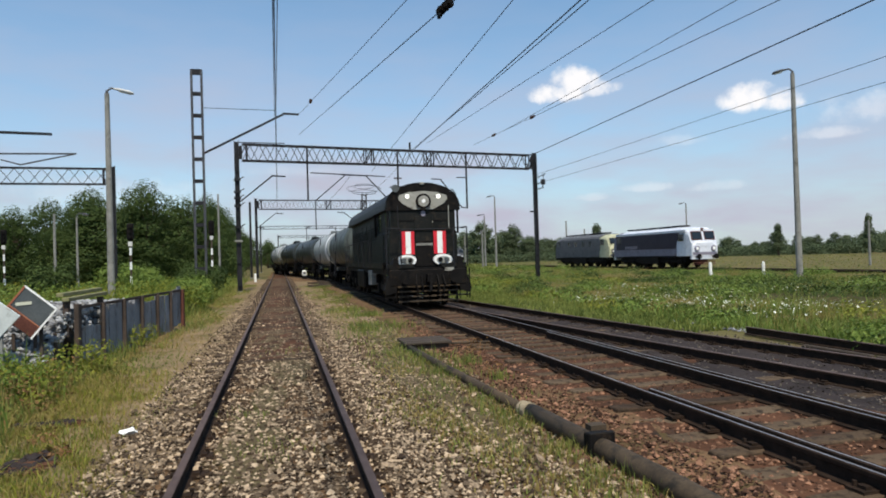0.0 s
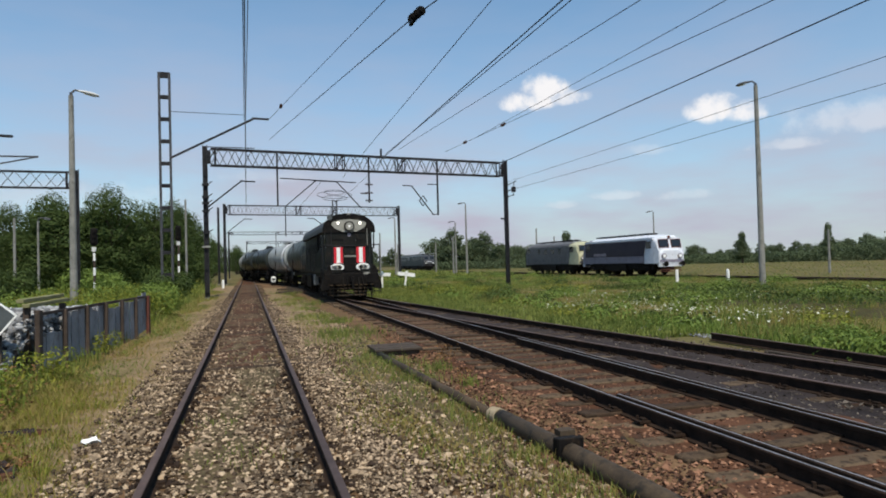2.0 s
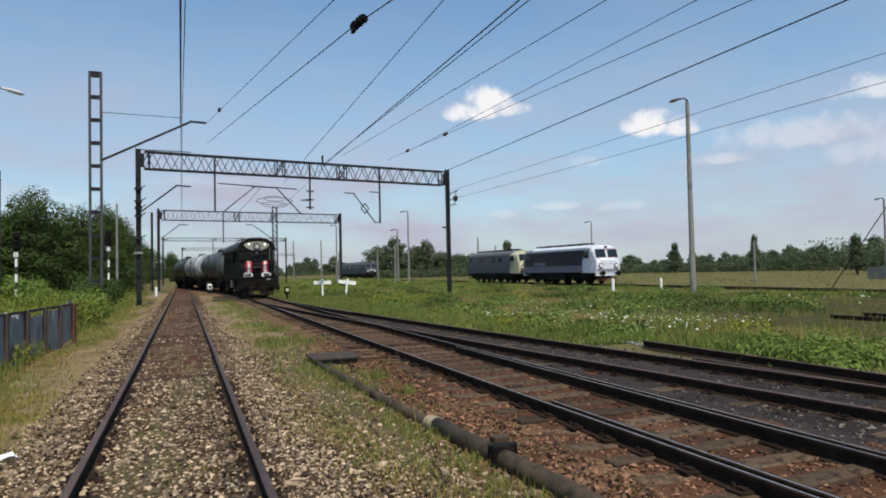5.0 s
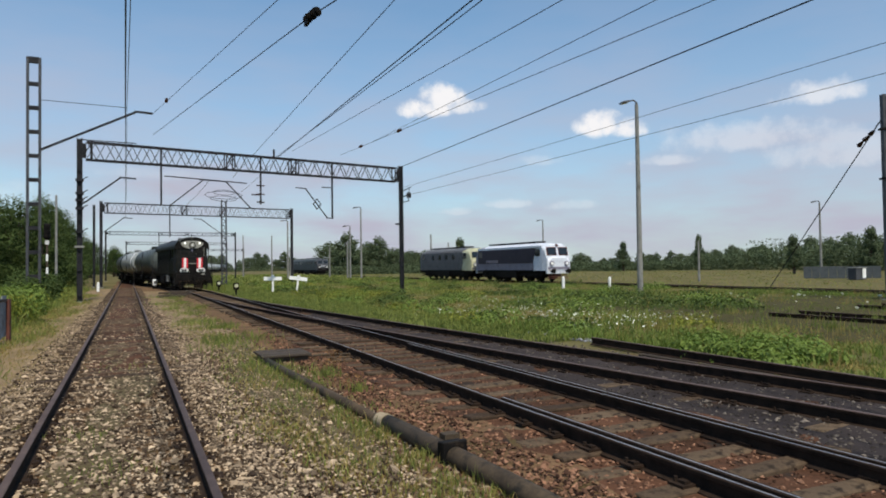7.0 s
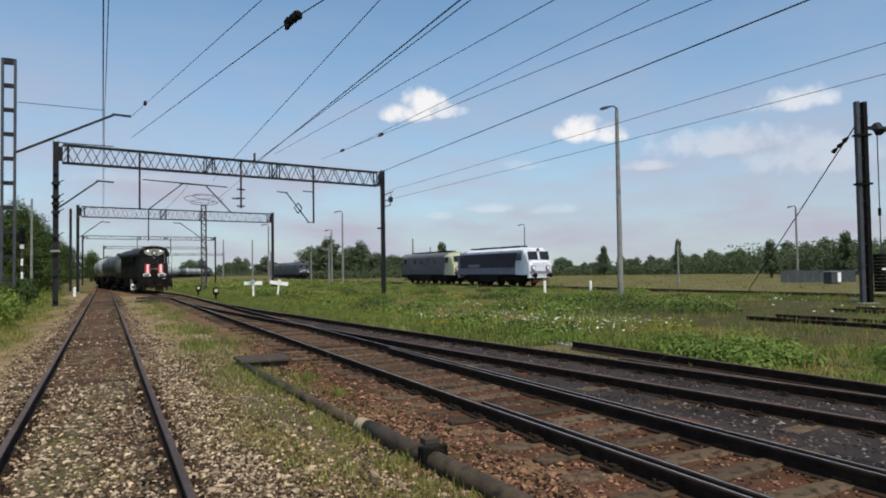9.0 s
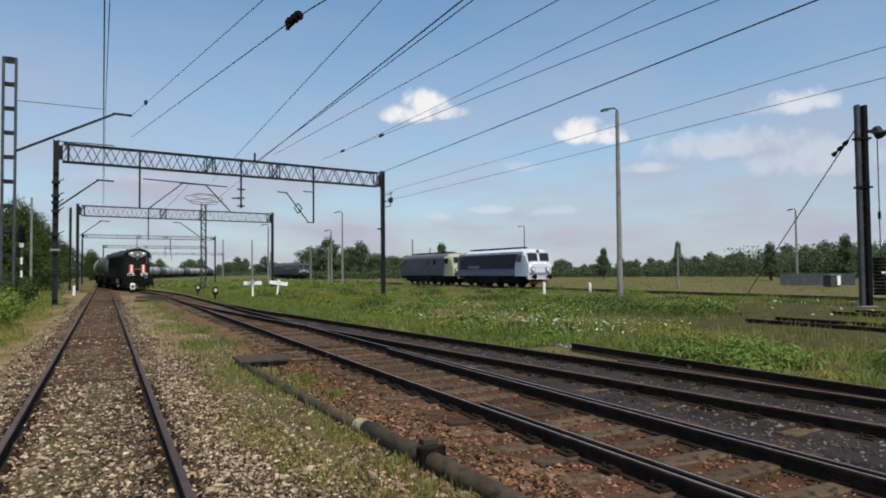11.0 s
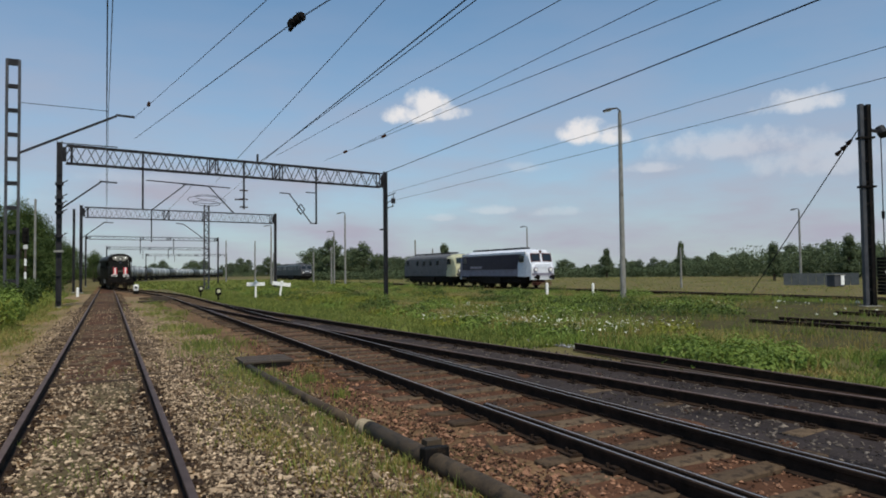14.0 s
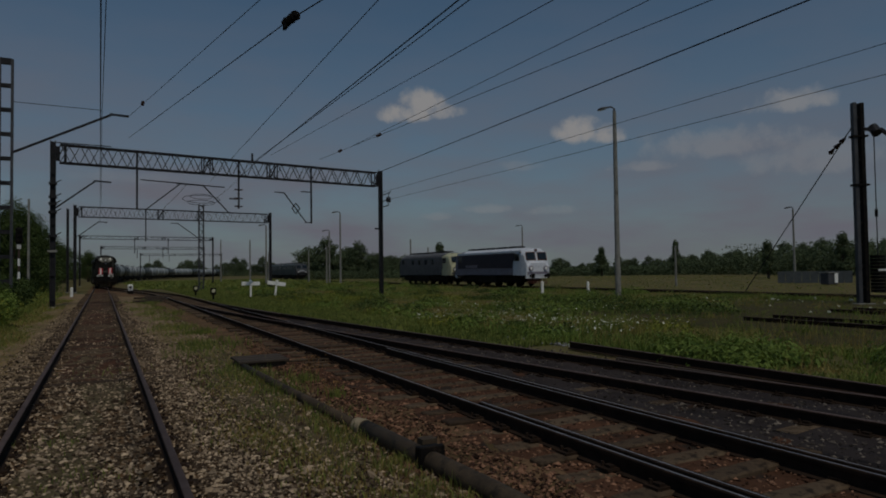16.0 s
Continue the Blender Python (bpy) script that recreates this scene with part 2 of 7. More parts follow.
M = dict(
    earth=mat("meadow_earth", (0.065, 0.068, 0.024), (0.165, 0.135, 0.062), 0.95, 0.22, 0.6, fine=9, dirt=((0.12, 0.085, 0.048), 0.35), spec=0.05),
    gravel=mat("brown_gravel_bed", (0.054, 0.033, 0.019), (0.20, 0.122, 0.068), 0.95, 0.9, 1.0, fine=30, dirt=((0.080, 0.058, 0.027), 0.3), spec=0.05),
    redbed=mat("rusty_gravel_bed", (0.03, 0.017, 0.011), (0.125, 0.060, 0.036), 0.95, 0.9, 1.0, fine=24, dirt=((0.03, 0.024, 0.02), 0.35), spec=0.05),
    ash=mat("black_ash_ballast", (0.019, 0.016, 0.016), (0.054, 0.044, 0.043), 0.95, 1.2, 0.8, fine=30, spec=0.05),
    straw=mat("trodden_dry_verge", (0.13, 0.092, 0.052), (0.29, 0.205, 0.125), 0.95, 0.8, 0.6, fine=14, dirt=((0.10, 0.088, 0.034), 0.3), spec=0.05),
    stone=mat("ballast_stone", (0.040, 0.026, 0.017), (0.60, 0.455, 0.31), 0.9, 20, 0.5, fine=120, island=0.85, power=2.3, spec=0.12),
    redstone=mat("rusty_ballast_stone", (0.024, 0.012, 0.008), (0.35, 0.185, 0.115), 0.9, 20, 0.5, fine=120, island=0.85, power=1.7, spec=0.12),
    greystone=mat("grey_ballast_stone", (0.026, 0.021, 0.019), (0.24, 0.20, 0.165), 0.9, 20, 0.5, fine=120, island=0.85, power=2.2, spec=0.12),
    rubble=mat("white_quarry_stone", (0.10, 0.10, 0.105), (0.46, 0.46, 0.46), 0.9, 5, 0.6, fine=30, island=0.7, power=1.3),
    rail=mat("rusty_rail_steel", (0.013, 0.0095, 0.0075), (0.042, 0.026, 0.018), 0.85, 6, 0.3, 0.0, fine=60, spec=0.08),
    railhead=mat("worn_rail_head", (0.055, 0.036, 0.031), (0.115, 0.08, 0.07), 0.6, 5, 0.15, 0.0, fine=40, spec=0.15),
    polished=mat("bright_running_band", (0.22, 0.21, 0.21), (0.42, 0.40, 0.40), 0.35, 5, 0.1, 0.6, fine=40, spec=0.4),
    sleeper=mat("weathered_wooden_sleeper", (0.046, 0.030, 0.020), (0.125, 0.088, 0.057), 0.9, 3, 0.9, fine=30, island=0.35, dirt=((0.028, 0.02, 0.014), 0.4), spec=0.1),
    steel=mat("dark_painted_steel", (0.010, 0.0105, 0.013), (0.03, 0.03, 0.034), 0.55, 3, 0.2, 0.1, fine=30, dirt=((0.04, 0.024, 0.016), 0.15), spec=0.15),
    truss=mat("grey_galvanised_steel", (0.035, 0.037, 0.043), (0.085, 0.087, 0.095), 0.5, 3, 0.2, 0.2, fine=30, dirt=((0.06, 0.042, 0.033), 0.1)),
    wire=mat("blackened_copper_wire", (0.02, 0.022, 0.026), (0.05, 0.052, 0.06), 0.6, 2, 0.0, 0.4),
    ceramic=mat("brown_glazed_ceramic", (0.03, 0.015, 0.01), (0.06, 0.03, 0.02), 0.25, 8, 0.1),
    concrete=mat("weathered_concrete", (0.14, 0.14, 0.13), (0.27, 0.265, 0.245), 0.9, 2, 0.4, fine=40, dirt=((0.10, 0.095, 0.08), 0.2)),
    paleconcrete=mat("pale_concrete", (0.42, 0.42, 0.42), (0.60, 0.60, 0.58), 0.9, 2, 0.3, fine=40),
    black=mat("sooty_black_steel", (0.004, 0.004, 0.0045), (0.014, 0.0125, 0.0115), 0.6, 3, 0.2, fine=40, dirt=((0.028, 0.02, 0.014), 0.2), spec=0.06),
    green=mat("dark_green_engine_paint", (0.0075, 0.0085, 0.008), (0.0165, 0.017, 0.016), 0.45, 1.6, 0.08, fine=25, dirt=((0.032, 0.025, 0.019), 0.3), spec=0.09),
    silver=mat("pale_grey_paint", (0.22, 0.215, 0.19), (0.34, 0.335, 0.30), 0.5, 3, 0.1, fine=30, dirt=((0.12, 0.11, 0.09), 0.25)),
    red=mat("red_paint", (0.50, 0.02, 0.035), (0.62, 0.035, 0.05), 0.45, 4, 0.05),
    white=mat("white_paint", (0.70, 0.70, 0.69), (0.82, 0.82, 0.8), 0.5, 4, 0.1, fine=40, dirt=((0.45, 0.43, 0.38), 0.12)),
    glow=lamp_mat("lit_headlamp", (1.0, 0.97, 0.9), 1.6),
    glass=glass_mat("dark_cab_glass", (0.012, 0.015, 0.018)),
    tank1=mat("grey_tank_paint", (0.040, 0.048, 0.045), (0.085, 0.098, 0.090), 0.45, 1.2, 0.08, fine=20, dirt=((0.022, 0.023, 0.022), 0.35), streak=0.3, spec=0.3),
    tank3=mat("sooty_dark_tank_paint", (0.024, 0.028, 0.027), (0.055, 0.062, 0.058), 0.42, 1.2, 0.08, fine=20, dirt=((0.016, 0.016, 0.015), 0.4), streak=0.3, spec=0.3),
    tank2=mat("pale_grey_tank_paint", (0.22, 0.235, 0.235), (0.40, 0.42, 0.415), 0.42, 1.2, 0.08, fine=20, dirt=((0.06, 0.062, 0.058), 0.3), streak=0.3, spec=0.35),
    violet=mat("dark_violet_paint", (0.016, 0.013, 0.026), (0.030, 0.025, 0.042), 0.45, 1.5, 0.05, fine=20, dirt=((0.035, 0.03, 0.038), 0.15)),
    mauve=mat("greyish_lilac_paint", (0.16, 0.15, 0.195), (0.23, 0.215, 0.265), 0.5, 1.5, 0.05, fine=20, dirt=((0.10, 0.085, 0.09), 0.2)),
    pearl=mat("white_cab_paint", (0.52, 0.55, 0.62), (0.68, 0.70, 0.76), 0.45, 2, 0.05, fine=20, dirt=((0.33, 0.32, 0.35), 0.15)),
    olive=mat("dull_grey_paint", (0.085, 0.085, 0.092), (0.15, 0.148, 0.155), 0.6, 1.5, 0.08, fine=20, dirt=((0.06, 0.055, 0.05), 0.3)),
    cream=mat("pale_yellow_paint", (0.38, 0.38, 0.25), (0.50, 0.49, 0.34), 0.55, 2, 0.05, fine=20, dirt=((0.28, 0.25, 0.18), 0.25)),
    blue=mat("dull_blue_grey_paint", (0.045, 0.055, 0.056), (0.085, 0.095, 0.094), 0.6, 1.5, 0.05, fine=20),
    rust=mat("rusted_pipe_steel", (0.030, 0.022, 0.015), (0.090, 0.064, 0.040), 0.75, 3, 0.5, fine=35, dirt=((0.02, 0.017, 0.013), 0.35)),
    oldbed=mat("weedy_old_ballast", (0.036, 0.032, 0.014), (0.085, 0.070, 0.032), 0.95, 1.5, 0.9, fine=22, dirt=((0.05, 0.055, 0.02), 0.4), spec=0.05),
    mortar=mat("pale_tan_mortar", (0.24, 0.19, 0.12), (0.40, 0.32, 0.21), 0.9, 6, 0.5, fine=50),
    slab=mat("tarred_wooden_cover", (0.03, 0.025, 0.02), (0.075, 0.055, 0.042), 0.85, 4, 0.5, fine=40),
    fence=mat("blue_grey_weathered_board", (0.14, 0.142, 0.146), (0.31, 0.31, 0.315), 0.85, 2.5, 0.4, fine=30, dirt=((0.11, 0.092, 0.08), 0.25), streak=0.4),
    timber=mat("dark_timber_post", (0.035, 0.027, 0.022), (0.085, 0.062, 0.05), 0.85, 3, 0.6, fine=35),
    moss=mat("mossy_timber", (0.13, 0.13, 0.06), (0.24, 0.22, 0.12), 0.9, 4, 0.6, fine=35),
    plate=mat("pale_grey_sign_back", (0.40, 0.43, 0.43), (0.56, 0.59, 0.58), 0.6, 3, 0.1, fine=30, dirt=((0.25, 0.23, 0.2), 0.15)),
    slate=mat("dark_grey_sign_face", (0.05, 0.058, 0.062), (0.09, 0.10, 0.105), 0.6, 3, 0.1, fine=30),
    brown=mat("red_brown_rusty_plate", (0.06, 0.022, 0.016), (0.15, 0.055, 0.04), 0.7, 3, 0.3, fine=30),
    orange=mat("orange_brown_edge", (0.26, 0.09, 0.05), (0.36, 0.14, 0.08), 0.7, 5, 0.2),
    mossy=mat("mossy_trodden_gravel", (0.050, 0.040, 0.018), (0.120, 0.090, 0.043), 0.95, 2.5, 0.9, fine=26),
    bark=mat("grey_brown_bark", (0.04, 0.03, 0.022), (0.11, 0.085, 0.06), 0.95, 4, 0.8, fine=30),
    leaf=mat("broad_green_leaf", (0.034, 0.056, 0.017), (0.092, 0.128, 0.038), 0.7, 0.22, 0.0, fine=1.5, island=0.25, thin=0.25, spec=0.1),
    # leaf green paled and greyed: distance haze put into the base colour
    hazeleaf=mat("far_green_leaf", (0.060, 0.085, 0.045), (0.125, 0.155, 0.080), 0.75, 0.1, 0.0, fine=1, island=0.25, thin=0.3, spec=0.1),
    weed=mat("fresh_green_weed_leaf", (0.06, 0.11, 0.018), (0.23, 0.30, 0.060), 0.55, 0.4, 0.0, fine=5, island=0.55, thin=0.3),
    grass=mat("meadow_grass_blade", (0.085, 0.12, 0.024), (0.255, 0.28, 0.070), 0.7, 0.22, 0.0, fine=1.6, island=0.35, thin=0.35),
    drygrass=mat("dry_grass_blade", (0.19, 0.145, 0.042), (0.38, 0.30, 0.105), 0.8, 0.4, 0.0, fine=3, island=0.6, thin=0.3),
    yellow=mat("yellow_green_flowering_weed", (0.12, 0.15, 0.020), (0.29, 0.29, 0.045), 0.7, 0.5, 0.0, fine=4, island=0.5, thin=0.35),
    russet=mat("russet_dead_weed", (0.10, 0.05, 0.02), (0.22, 0.12, 0.05), 0.85, 0.5, 0.0, fine=4, island=0.5),
    petal=mat("cream_white_flower", (0.50, 0.50, 0.40), (0.72, 0.72, 0.62), 0.8, 2, 0.0, island=0.4),
    paper=mat("white_litter_paper", (0.7, 0.7, 0.7), (0.82, 0.82, 0.8), 0.8, 6, 0.3),
)


# ---- mesh helpers ----
def part(name, bm, material, parent, label="", smooth=False):
    me = bpy.data.meshes.new(name)
    bm.to_mesh(me)
    bm.free()
    if smooth:
        for f in me.polygons:
            f.use_smooth = True
    me.materials.append(M[material])
    ob = new(name, me)
    ob.parent = parent
    if label:
        tagged(ob, label)
    return ob


def thing(name, label, category, group="", kind="", at=None):
    ob = new(name)
    ob.empty_display_size = 0.2
    if at is not None:
        ob.matrix_basis = at
    return tagged(ob, label, category, group, kind)


def again(ob, parent, m, label=""):
    """The same mesh once more as a part of its own."""
    o = new(ob.name.split(".")[0], ob.data)
    o.parent = parent
    o.matrix_basis = m
    if label:
        tagged(o, label)
    return o


def BM():
    return bmesh.new()


def box(bm, cx, cy, cz, sx, sy, sz, m=None, bevel=0.0):
    r = bmesh.ops.create_cube(bm, size=1.0, matrix=Matrix.Translation((cx, cy, cz)) @ Matrix.Diagonal((sx, sy, sz, 1)))
    vs = r["verts"]
    if bevel:
        es = list({e for v in vs for e in v.link_edges})
        g = bmesh.ops.bevel(bm, geom=es, offset=bevel, segments=1, affect="EDGES")
        vs = list({v for f in g["faces"] for v in f.verts} | {v for v in vs if v.is_valid})
    if m is not None:
        bmesh.ops.transform(bm, matrix=m, verts=vs)
    return bm


def rod(bm, p, q, r0, r1=None, seg=8, caps=True):
    p, q = Vector(p), Vector(q)
    r1 = r0 if r1 is None else r1
    d = q - p
    if d.length < 1e-6:
        return bm
    turn = d.to_track_quat("Z", "Y").to_matrix().to_4x4()
    bmesh.ops.create_cone(bm, cap_ends=caps, segments=seg, radius1=r0, radius2=r1, depth=d.length,
                          matrix=Matrix.Translation((p + q) / 2) @ turn)
    return bm


def beam(bm, p, q, w, h=None):
    """A square bar from p to q."""
    p, q = Vector(p), Vector(q)
    d = q - p
    turn = d.to_track_quat("Y", "Z").to_matrix().to_4x4()
    bmesh.ops.create_cube(bm, size=1.0, matrix=Matrix.Translation((p + q) / 2) @ turn @ Matrix.Diagonal((w, d.length, h or w, 1)))
    return bm


def loft(bm, rings, closed=True, caps=True):
    vs = [[bm.verts.new(p) for p in ring] for ring in rings]
    n = len(vs[0])
    for a, b in zip(vs, vs[1:]):
        for i in range(n if closed else n - 1):
            j = (i + 1) % n
            bm.faces.new((a[i], a[j], b[j], b[i]))
    if caps:
        bm.faces.new(vs[0][::-1])
        bm.faces.new(vs[-1])
    bmesh.ops.recalc_face_normals(bm, faces=bm.faces)
    return bm


def wire_line(name, pts, r, label, material="wire", parent=None):
    bm = BM()
    rings = []
    for i, p in enumerate(pts):
        d = (Vector(pts[min(i + 1, len(pts) - 1)]) - Vector(pts[max(i - 1, 0)])).normalized()
        side = d.cross(Vector((0, 0, 1))).normalized()
        up = side.cross(d)
        rings.append([Vector(p) + r * (math.cos(a) * side + math.sin(a) * up) for a in (0, math.tau / 5, 2 * math.tau / 5, 3 * math.tau / 5, 4 * math.tau / 5)])
    loft(bm, rings)
    ob = part(name, bm, material, parent)
    return ob if parent else tagged(ob, label, "overhead wire", "overhead wires")


def sag(p, q, s, n=12):
    p, q = Vector(p), Vector(q)
    return [p.lerp(q, i / n) - Vector((0, 0, 4 * s * (i / n) * (1 - i / n))) for i in range(n + 1)]


def stuff(name, verts, faces, material, label, category, kind="stuff", parent=None):
    me = bpy.data.meshes.new(name)
    me.from_pydata(verts.tolist() if hasattr(verts, "tolist") else verts, [], faces.tolist() if hasattr(faces, "tolist") else faces)
    me.materials.append(M[material])
    ob = new(name, me)
    ob.parent = parent
    return tagged(ob, label, category, "", kind)


rng = np.random.default_rng(7)


def hump(x, y):
    """Height of the ground: gentle waves off the track beds."""
    off = np.clip((np.abs(x - 3.5) - 7.5) / 6, 0, 1)
    return off * (0.05 * np.sin(x * 0.5 + 1.3) * np.cos(y * 0.37) + 0.04 * np.sin(x * 1.3 + y * 0.9))


# ---- ground ----
def ground_sheet():
    near = np.arange(-40, 61, 1.25)
    xs = np.concatenate([[-2500, -900, -300, -120, -70], near, [80, 130, 320, 900, 2500]])
    ys = np.concatenate([[-900, -200, -60], np.arange(-20, 111, 1.25), [140, 200, 400, 1000, 3000]])
    X, Y = np.meshgrid(xs, ys)
    Z = hump(X, Y) - 0.045
    n, m = X.shape
    idx = np.arange(n * m).reshape(n, m)
    faces = np.stack([idx[:-1, :-1], idx[:-1, 1:], idx[1:, 1:], idx[1:, :-1]], -1).reshape(-1, 4)
    stuff("ground", np.stack([X, Y, Z], -1).reshape(-1, 3), faces, "earth", "flat grassy railway land with bare earth patches", "ground", "structure")


def bed(name, left, right, y0, y1, z, material, label, rag=0.35, step=0.6):
    """A bed with ragged edges; left and right are functions of y."""
    ys = np.arange(y0, y1 + step, step)
    rows = []
    k = 9
    for y in ys:
        a = left(y) + rng.normal(0, rag * 0.4)
        b = right(y) + rng.normal(0, rag * 0.4)
        xs = np.linspace(a, b, k)
        zz = z + rng.normal(0, 0.006, k)
        zz[0] = zz[-1] = -0.1
        rows.append(np.stack([xs, np.full(k, y), zz], -1))
    v = np.array(rows)
    n = len(ys)
    idx = np.arange(n * k).reshape(n, k)
    faces = np.stack([idx[:-1, :-1], idx[:-1, 1:], idx[1:, 1:], idx[1:, :-1]], -1).reshape(-1, 4)
    return stuff(name, v.reshape(-1, 3), faces, material, label, "ballast", "structure")


# centre lines: x as a function of y
T1X = -0.13


def t2x(y):
    """The second track: straight, then over the turnouts into the first, which bends away to the right."""
    u = min(max((y - 52) / 63, 0), 1)
    x = 5.0 + (T1X - 5.0) * u * u * (3 - 2 * u)
    return x + (max(y - 110, 0) ** 2 / 1440)


def t1x(y):
    return T1X + (max(y - 110, 0) ** 2 / 1440)


def t3x(y):
    """The third track leaves the second at a turnout and bends to the right towards the near end."""
    if y > 44:
        return t2x(y)
    return 5.0 + 3.28 * ((44 - y) / 40) ** 1.42


RAIL_PROFILE = [(-0.07, -0.012), (0.07, -0.012), (0.07, 0.005), (0.012, 0.022), (0.012, 0.115), (0.034, 0.125), (0.034, 0.153), (0.026, 0.16), (0.009, 0.1612), (-0.009, 0.1612),
                (-0.026, 0.16), (-0.034, 0.153), (-0.034, 0.125), (-0.012, 0.115), (-0.012, 0.022), (-0.07, 0.005)]


def rail(parent, centre, offset, y0, y1, step, head="railhead", label="", taper=0):
    bm = BM()
    rings = []
    n = max(2, int((y1 - y0) / step) + 1)
    for i in range(n):
        y = y0 + (y1 - y0) * i / (n - 1)
        slope = (centre(y + 0.1) - centre(y - 0.1)) / 0.2
        d = Vector((slope, 1, 0)).normalized()
        side = Vector((d.y, -d.x, 0))
        c = Vector((centre(y), y, 0)) + side * offset
        rings.append([c + side * px + Vector((0, 0, pz)) for px, pz in RAIL_PROFILE])
    loft(bm, rings)
    me = bpy.data.meshes.new("rail")
    bm.to_mesh(me)
    bm.free()
    me.materials.append(M["rail"])
    me.materials.append(M[head])
    for f in me.polygons:
        if f.normal.z > 0.3 and f.center.z > 0.13:
            # a used rail shines in a narrow band alone
            f.material_index = 1 if head != "polished" or f.index % len(RAIL_PROFILE) == 8 else 0
    ob = new("rail", me)
    ob.parent = parent
    return tagged(ob, label) if label else ob


def sleeper_mesh():
    bm = BM()
    box(bm, 0, 0, -0.075, 2.6, 0.25, 0.15, bevel=0.015)
    me = bpy.data.meshes.new("sleeper")
    bm.to_mesh(me)
    bm.free()
    me.materials.append(M["sleeper"])
    return me


def chair_mesh():
    """Base plate with spikes and clip under the rail."""
    bm = BM()
    box(bm, 0, 0, 0.0, 0.34, 0.17, 0.025)
    for sx in (-0.115, 0.115):
        rod(bm, (sx, 0.05, 0.0), (sx, 0.05, 0.055), 0.018, seg=6)
        box(bm, sx * 0.8, -0.02, 0.022, 0.06, 0.08, 0.03)
    me = bpy.data.meshes.new("rail_chair")
    bm.to_mesh(me)
    bm.free()
    me.materials.append(M["rail"])
    return me


SLEEPER, CHAIR = sleeper_mesh(), chair_mesh()


def lay_sleepers(parent, centre, y0, y1, z, step=0.62, chairs=25, long=1.0, jitter=0.02):
    y = y0
    while y < y1:
        o = new("sleeper", SLEEPER)
        o.parent = parent
        slope = (centre(y + 0.1) - centre(y - 0.1)) / 0.2
        o.matrix_basis = pose(centre(y) + random.uniform(-0.05, 0.05), y, z + random.uniform(-0.02, 0.012), random.uniform(-2, 2), random.uniform(-0.7, 0.7),
                              -math.degrees(math.atan(slope)) + random.uniform(-2.5, 2.5)) @ Matrix.Diagonal((long * random.uniform(0.93, 1.03), random.uniform(0.8, 1.12), 1, 1))
        if y < chairs:
            for s in (-0.7525, 0.7525):
                c = new("rail_chair", CHAIR)
                c.parent = parent
                c.matrix_basis = pose(centre(y) + s, y, z + 0.012, 0, 0, -math.degrees(math.atan(slope)))
        y += step + random.uniform(-jitter, jitter)


def tracks():
    a = thing("railway_track", "old railway track with rusty rails sunk in brown gravel", "track", "railway tracks", "structure")
    for s in (-0.7525, 0.7525):
        rail(a, t1x, s, -6, 118, 4, label="rusty rail with dull worn head")
        rail(a, t1x, s, 118, 480, 8)
    lay_sleepers(a, t1x, -5.8, 13, -0.012, 0.6, chairs=12)
    lay_sleepers(a, t1x, 13, 75, 0.014, 0.6, chairs=12)
    b = thing("railway_track", "busy railway track with dark oily wooden sleepers", "track", "railway tracks", "structure")
    for s in (-0.7525, 0.7525):
        rail(b, t2x, s, -6, 116, 1.0, "polished", "black rail with polished head")
    lay_sleepers(b, t2x, -5.7, 90, 0.020, 0.62, chairs=30)
    c = thing("railway_track", "rusty side track bending off at a turnout", "track", "railway tracks", "structure")
    for s in (-0.7525, 0.7525):
        rail(c, t3x, s, -4, 43, 1.0, label="rusty brown rail")
    lay_sleepers(c, t3x, -4, 28, -0.002, 0.64, chairs=20)
    # check rail and turnout blade
    rail(b, t2x, 0.62, -5, 13.6, 1.0, "polished", label="black check rail beside the running rail")
    rail(b, t2x, -0.62, -5, 7.4, 1.0, "polished", label="black check rail beside the running rail")
    rail(b, t2x, -0.66, 27.5, 33, 1.0)
    rail(c, t3x, 0.66, 27.5, 33, 1.0)
    d = thing("railway_track", "disused rail half buried in weeds", "track", "railway tracks", "structure")
    rail(d, lambda y: 9.75 + 0.004 * (12.4 - y), 0, -4, 12.4, 2)
    for x in (19.4, 20.9, 25.2, 26.7):
        e = thing("railway_track", "overgrown rusty rail in the meadow", "track", "railway tracks", "structure")
        rail(e, lambda y, x=x: x, 0, -10, 15.3 if x < 22 else 16, 8)
    f = thing("railway_track", "siding under the parked locomotives", "track", "railway tracks", "structure")
    for s in (-0.7525, 0.7525):
        rail(f, lambda y: 37.5, s, 10, 120, 10)
    # concrete edge of the disused track
    g = BM()
    for i in range(9):
        box(g, 9.52, -3 + i * 1.6, -0.035, 0.12, 1.5, 0.10, bevel=0.02)
    tagged(part("kerb", g, "slab", None), "low dark timber edging beside the overgrown track", "kerb", "", "structure")


def ico():
    bm = BM()
    bmesh.ops.create_icosphere(bm, subdivisions=1, radius=1.0)
    v = np.array([x.co[:] for x in bm.verts])
    f = np.array([[w.index for w in x.verts] for x in bm.faces])
    bm.free()
    return v, f


def octa():
    """Eight-sided crushed stone."""
    v = np.array([(1, 0, 0.1), (-1, 0.1, 0), (0, 1, -0.1), (0.1, -1, 0), (0, 0, 1), (0, 0, -1)]) * 1.12
    f = np.array([(0, 2, 4), (2, 1, 4), (1, 3, 4), (3, 0, 4), (2, 0, 5), (1, 2, 5), (3, 1, 5), (0, 3, 5)])
    return v, f


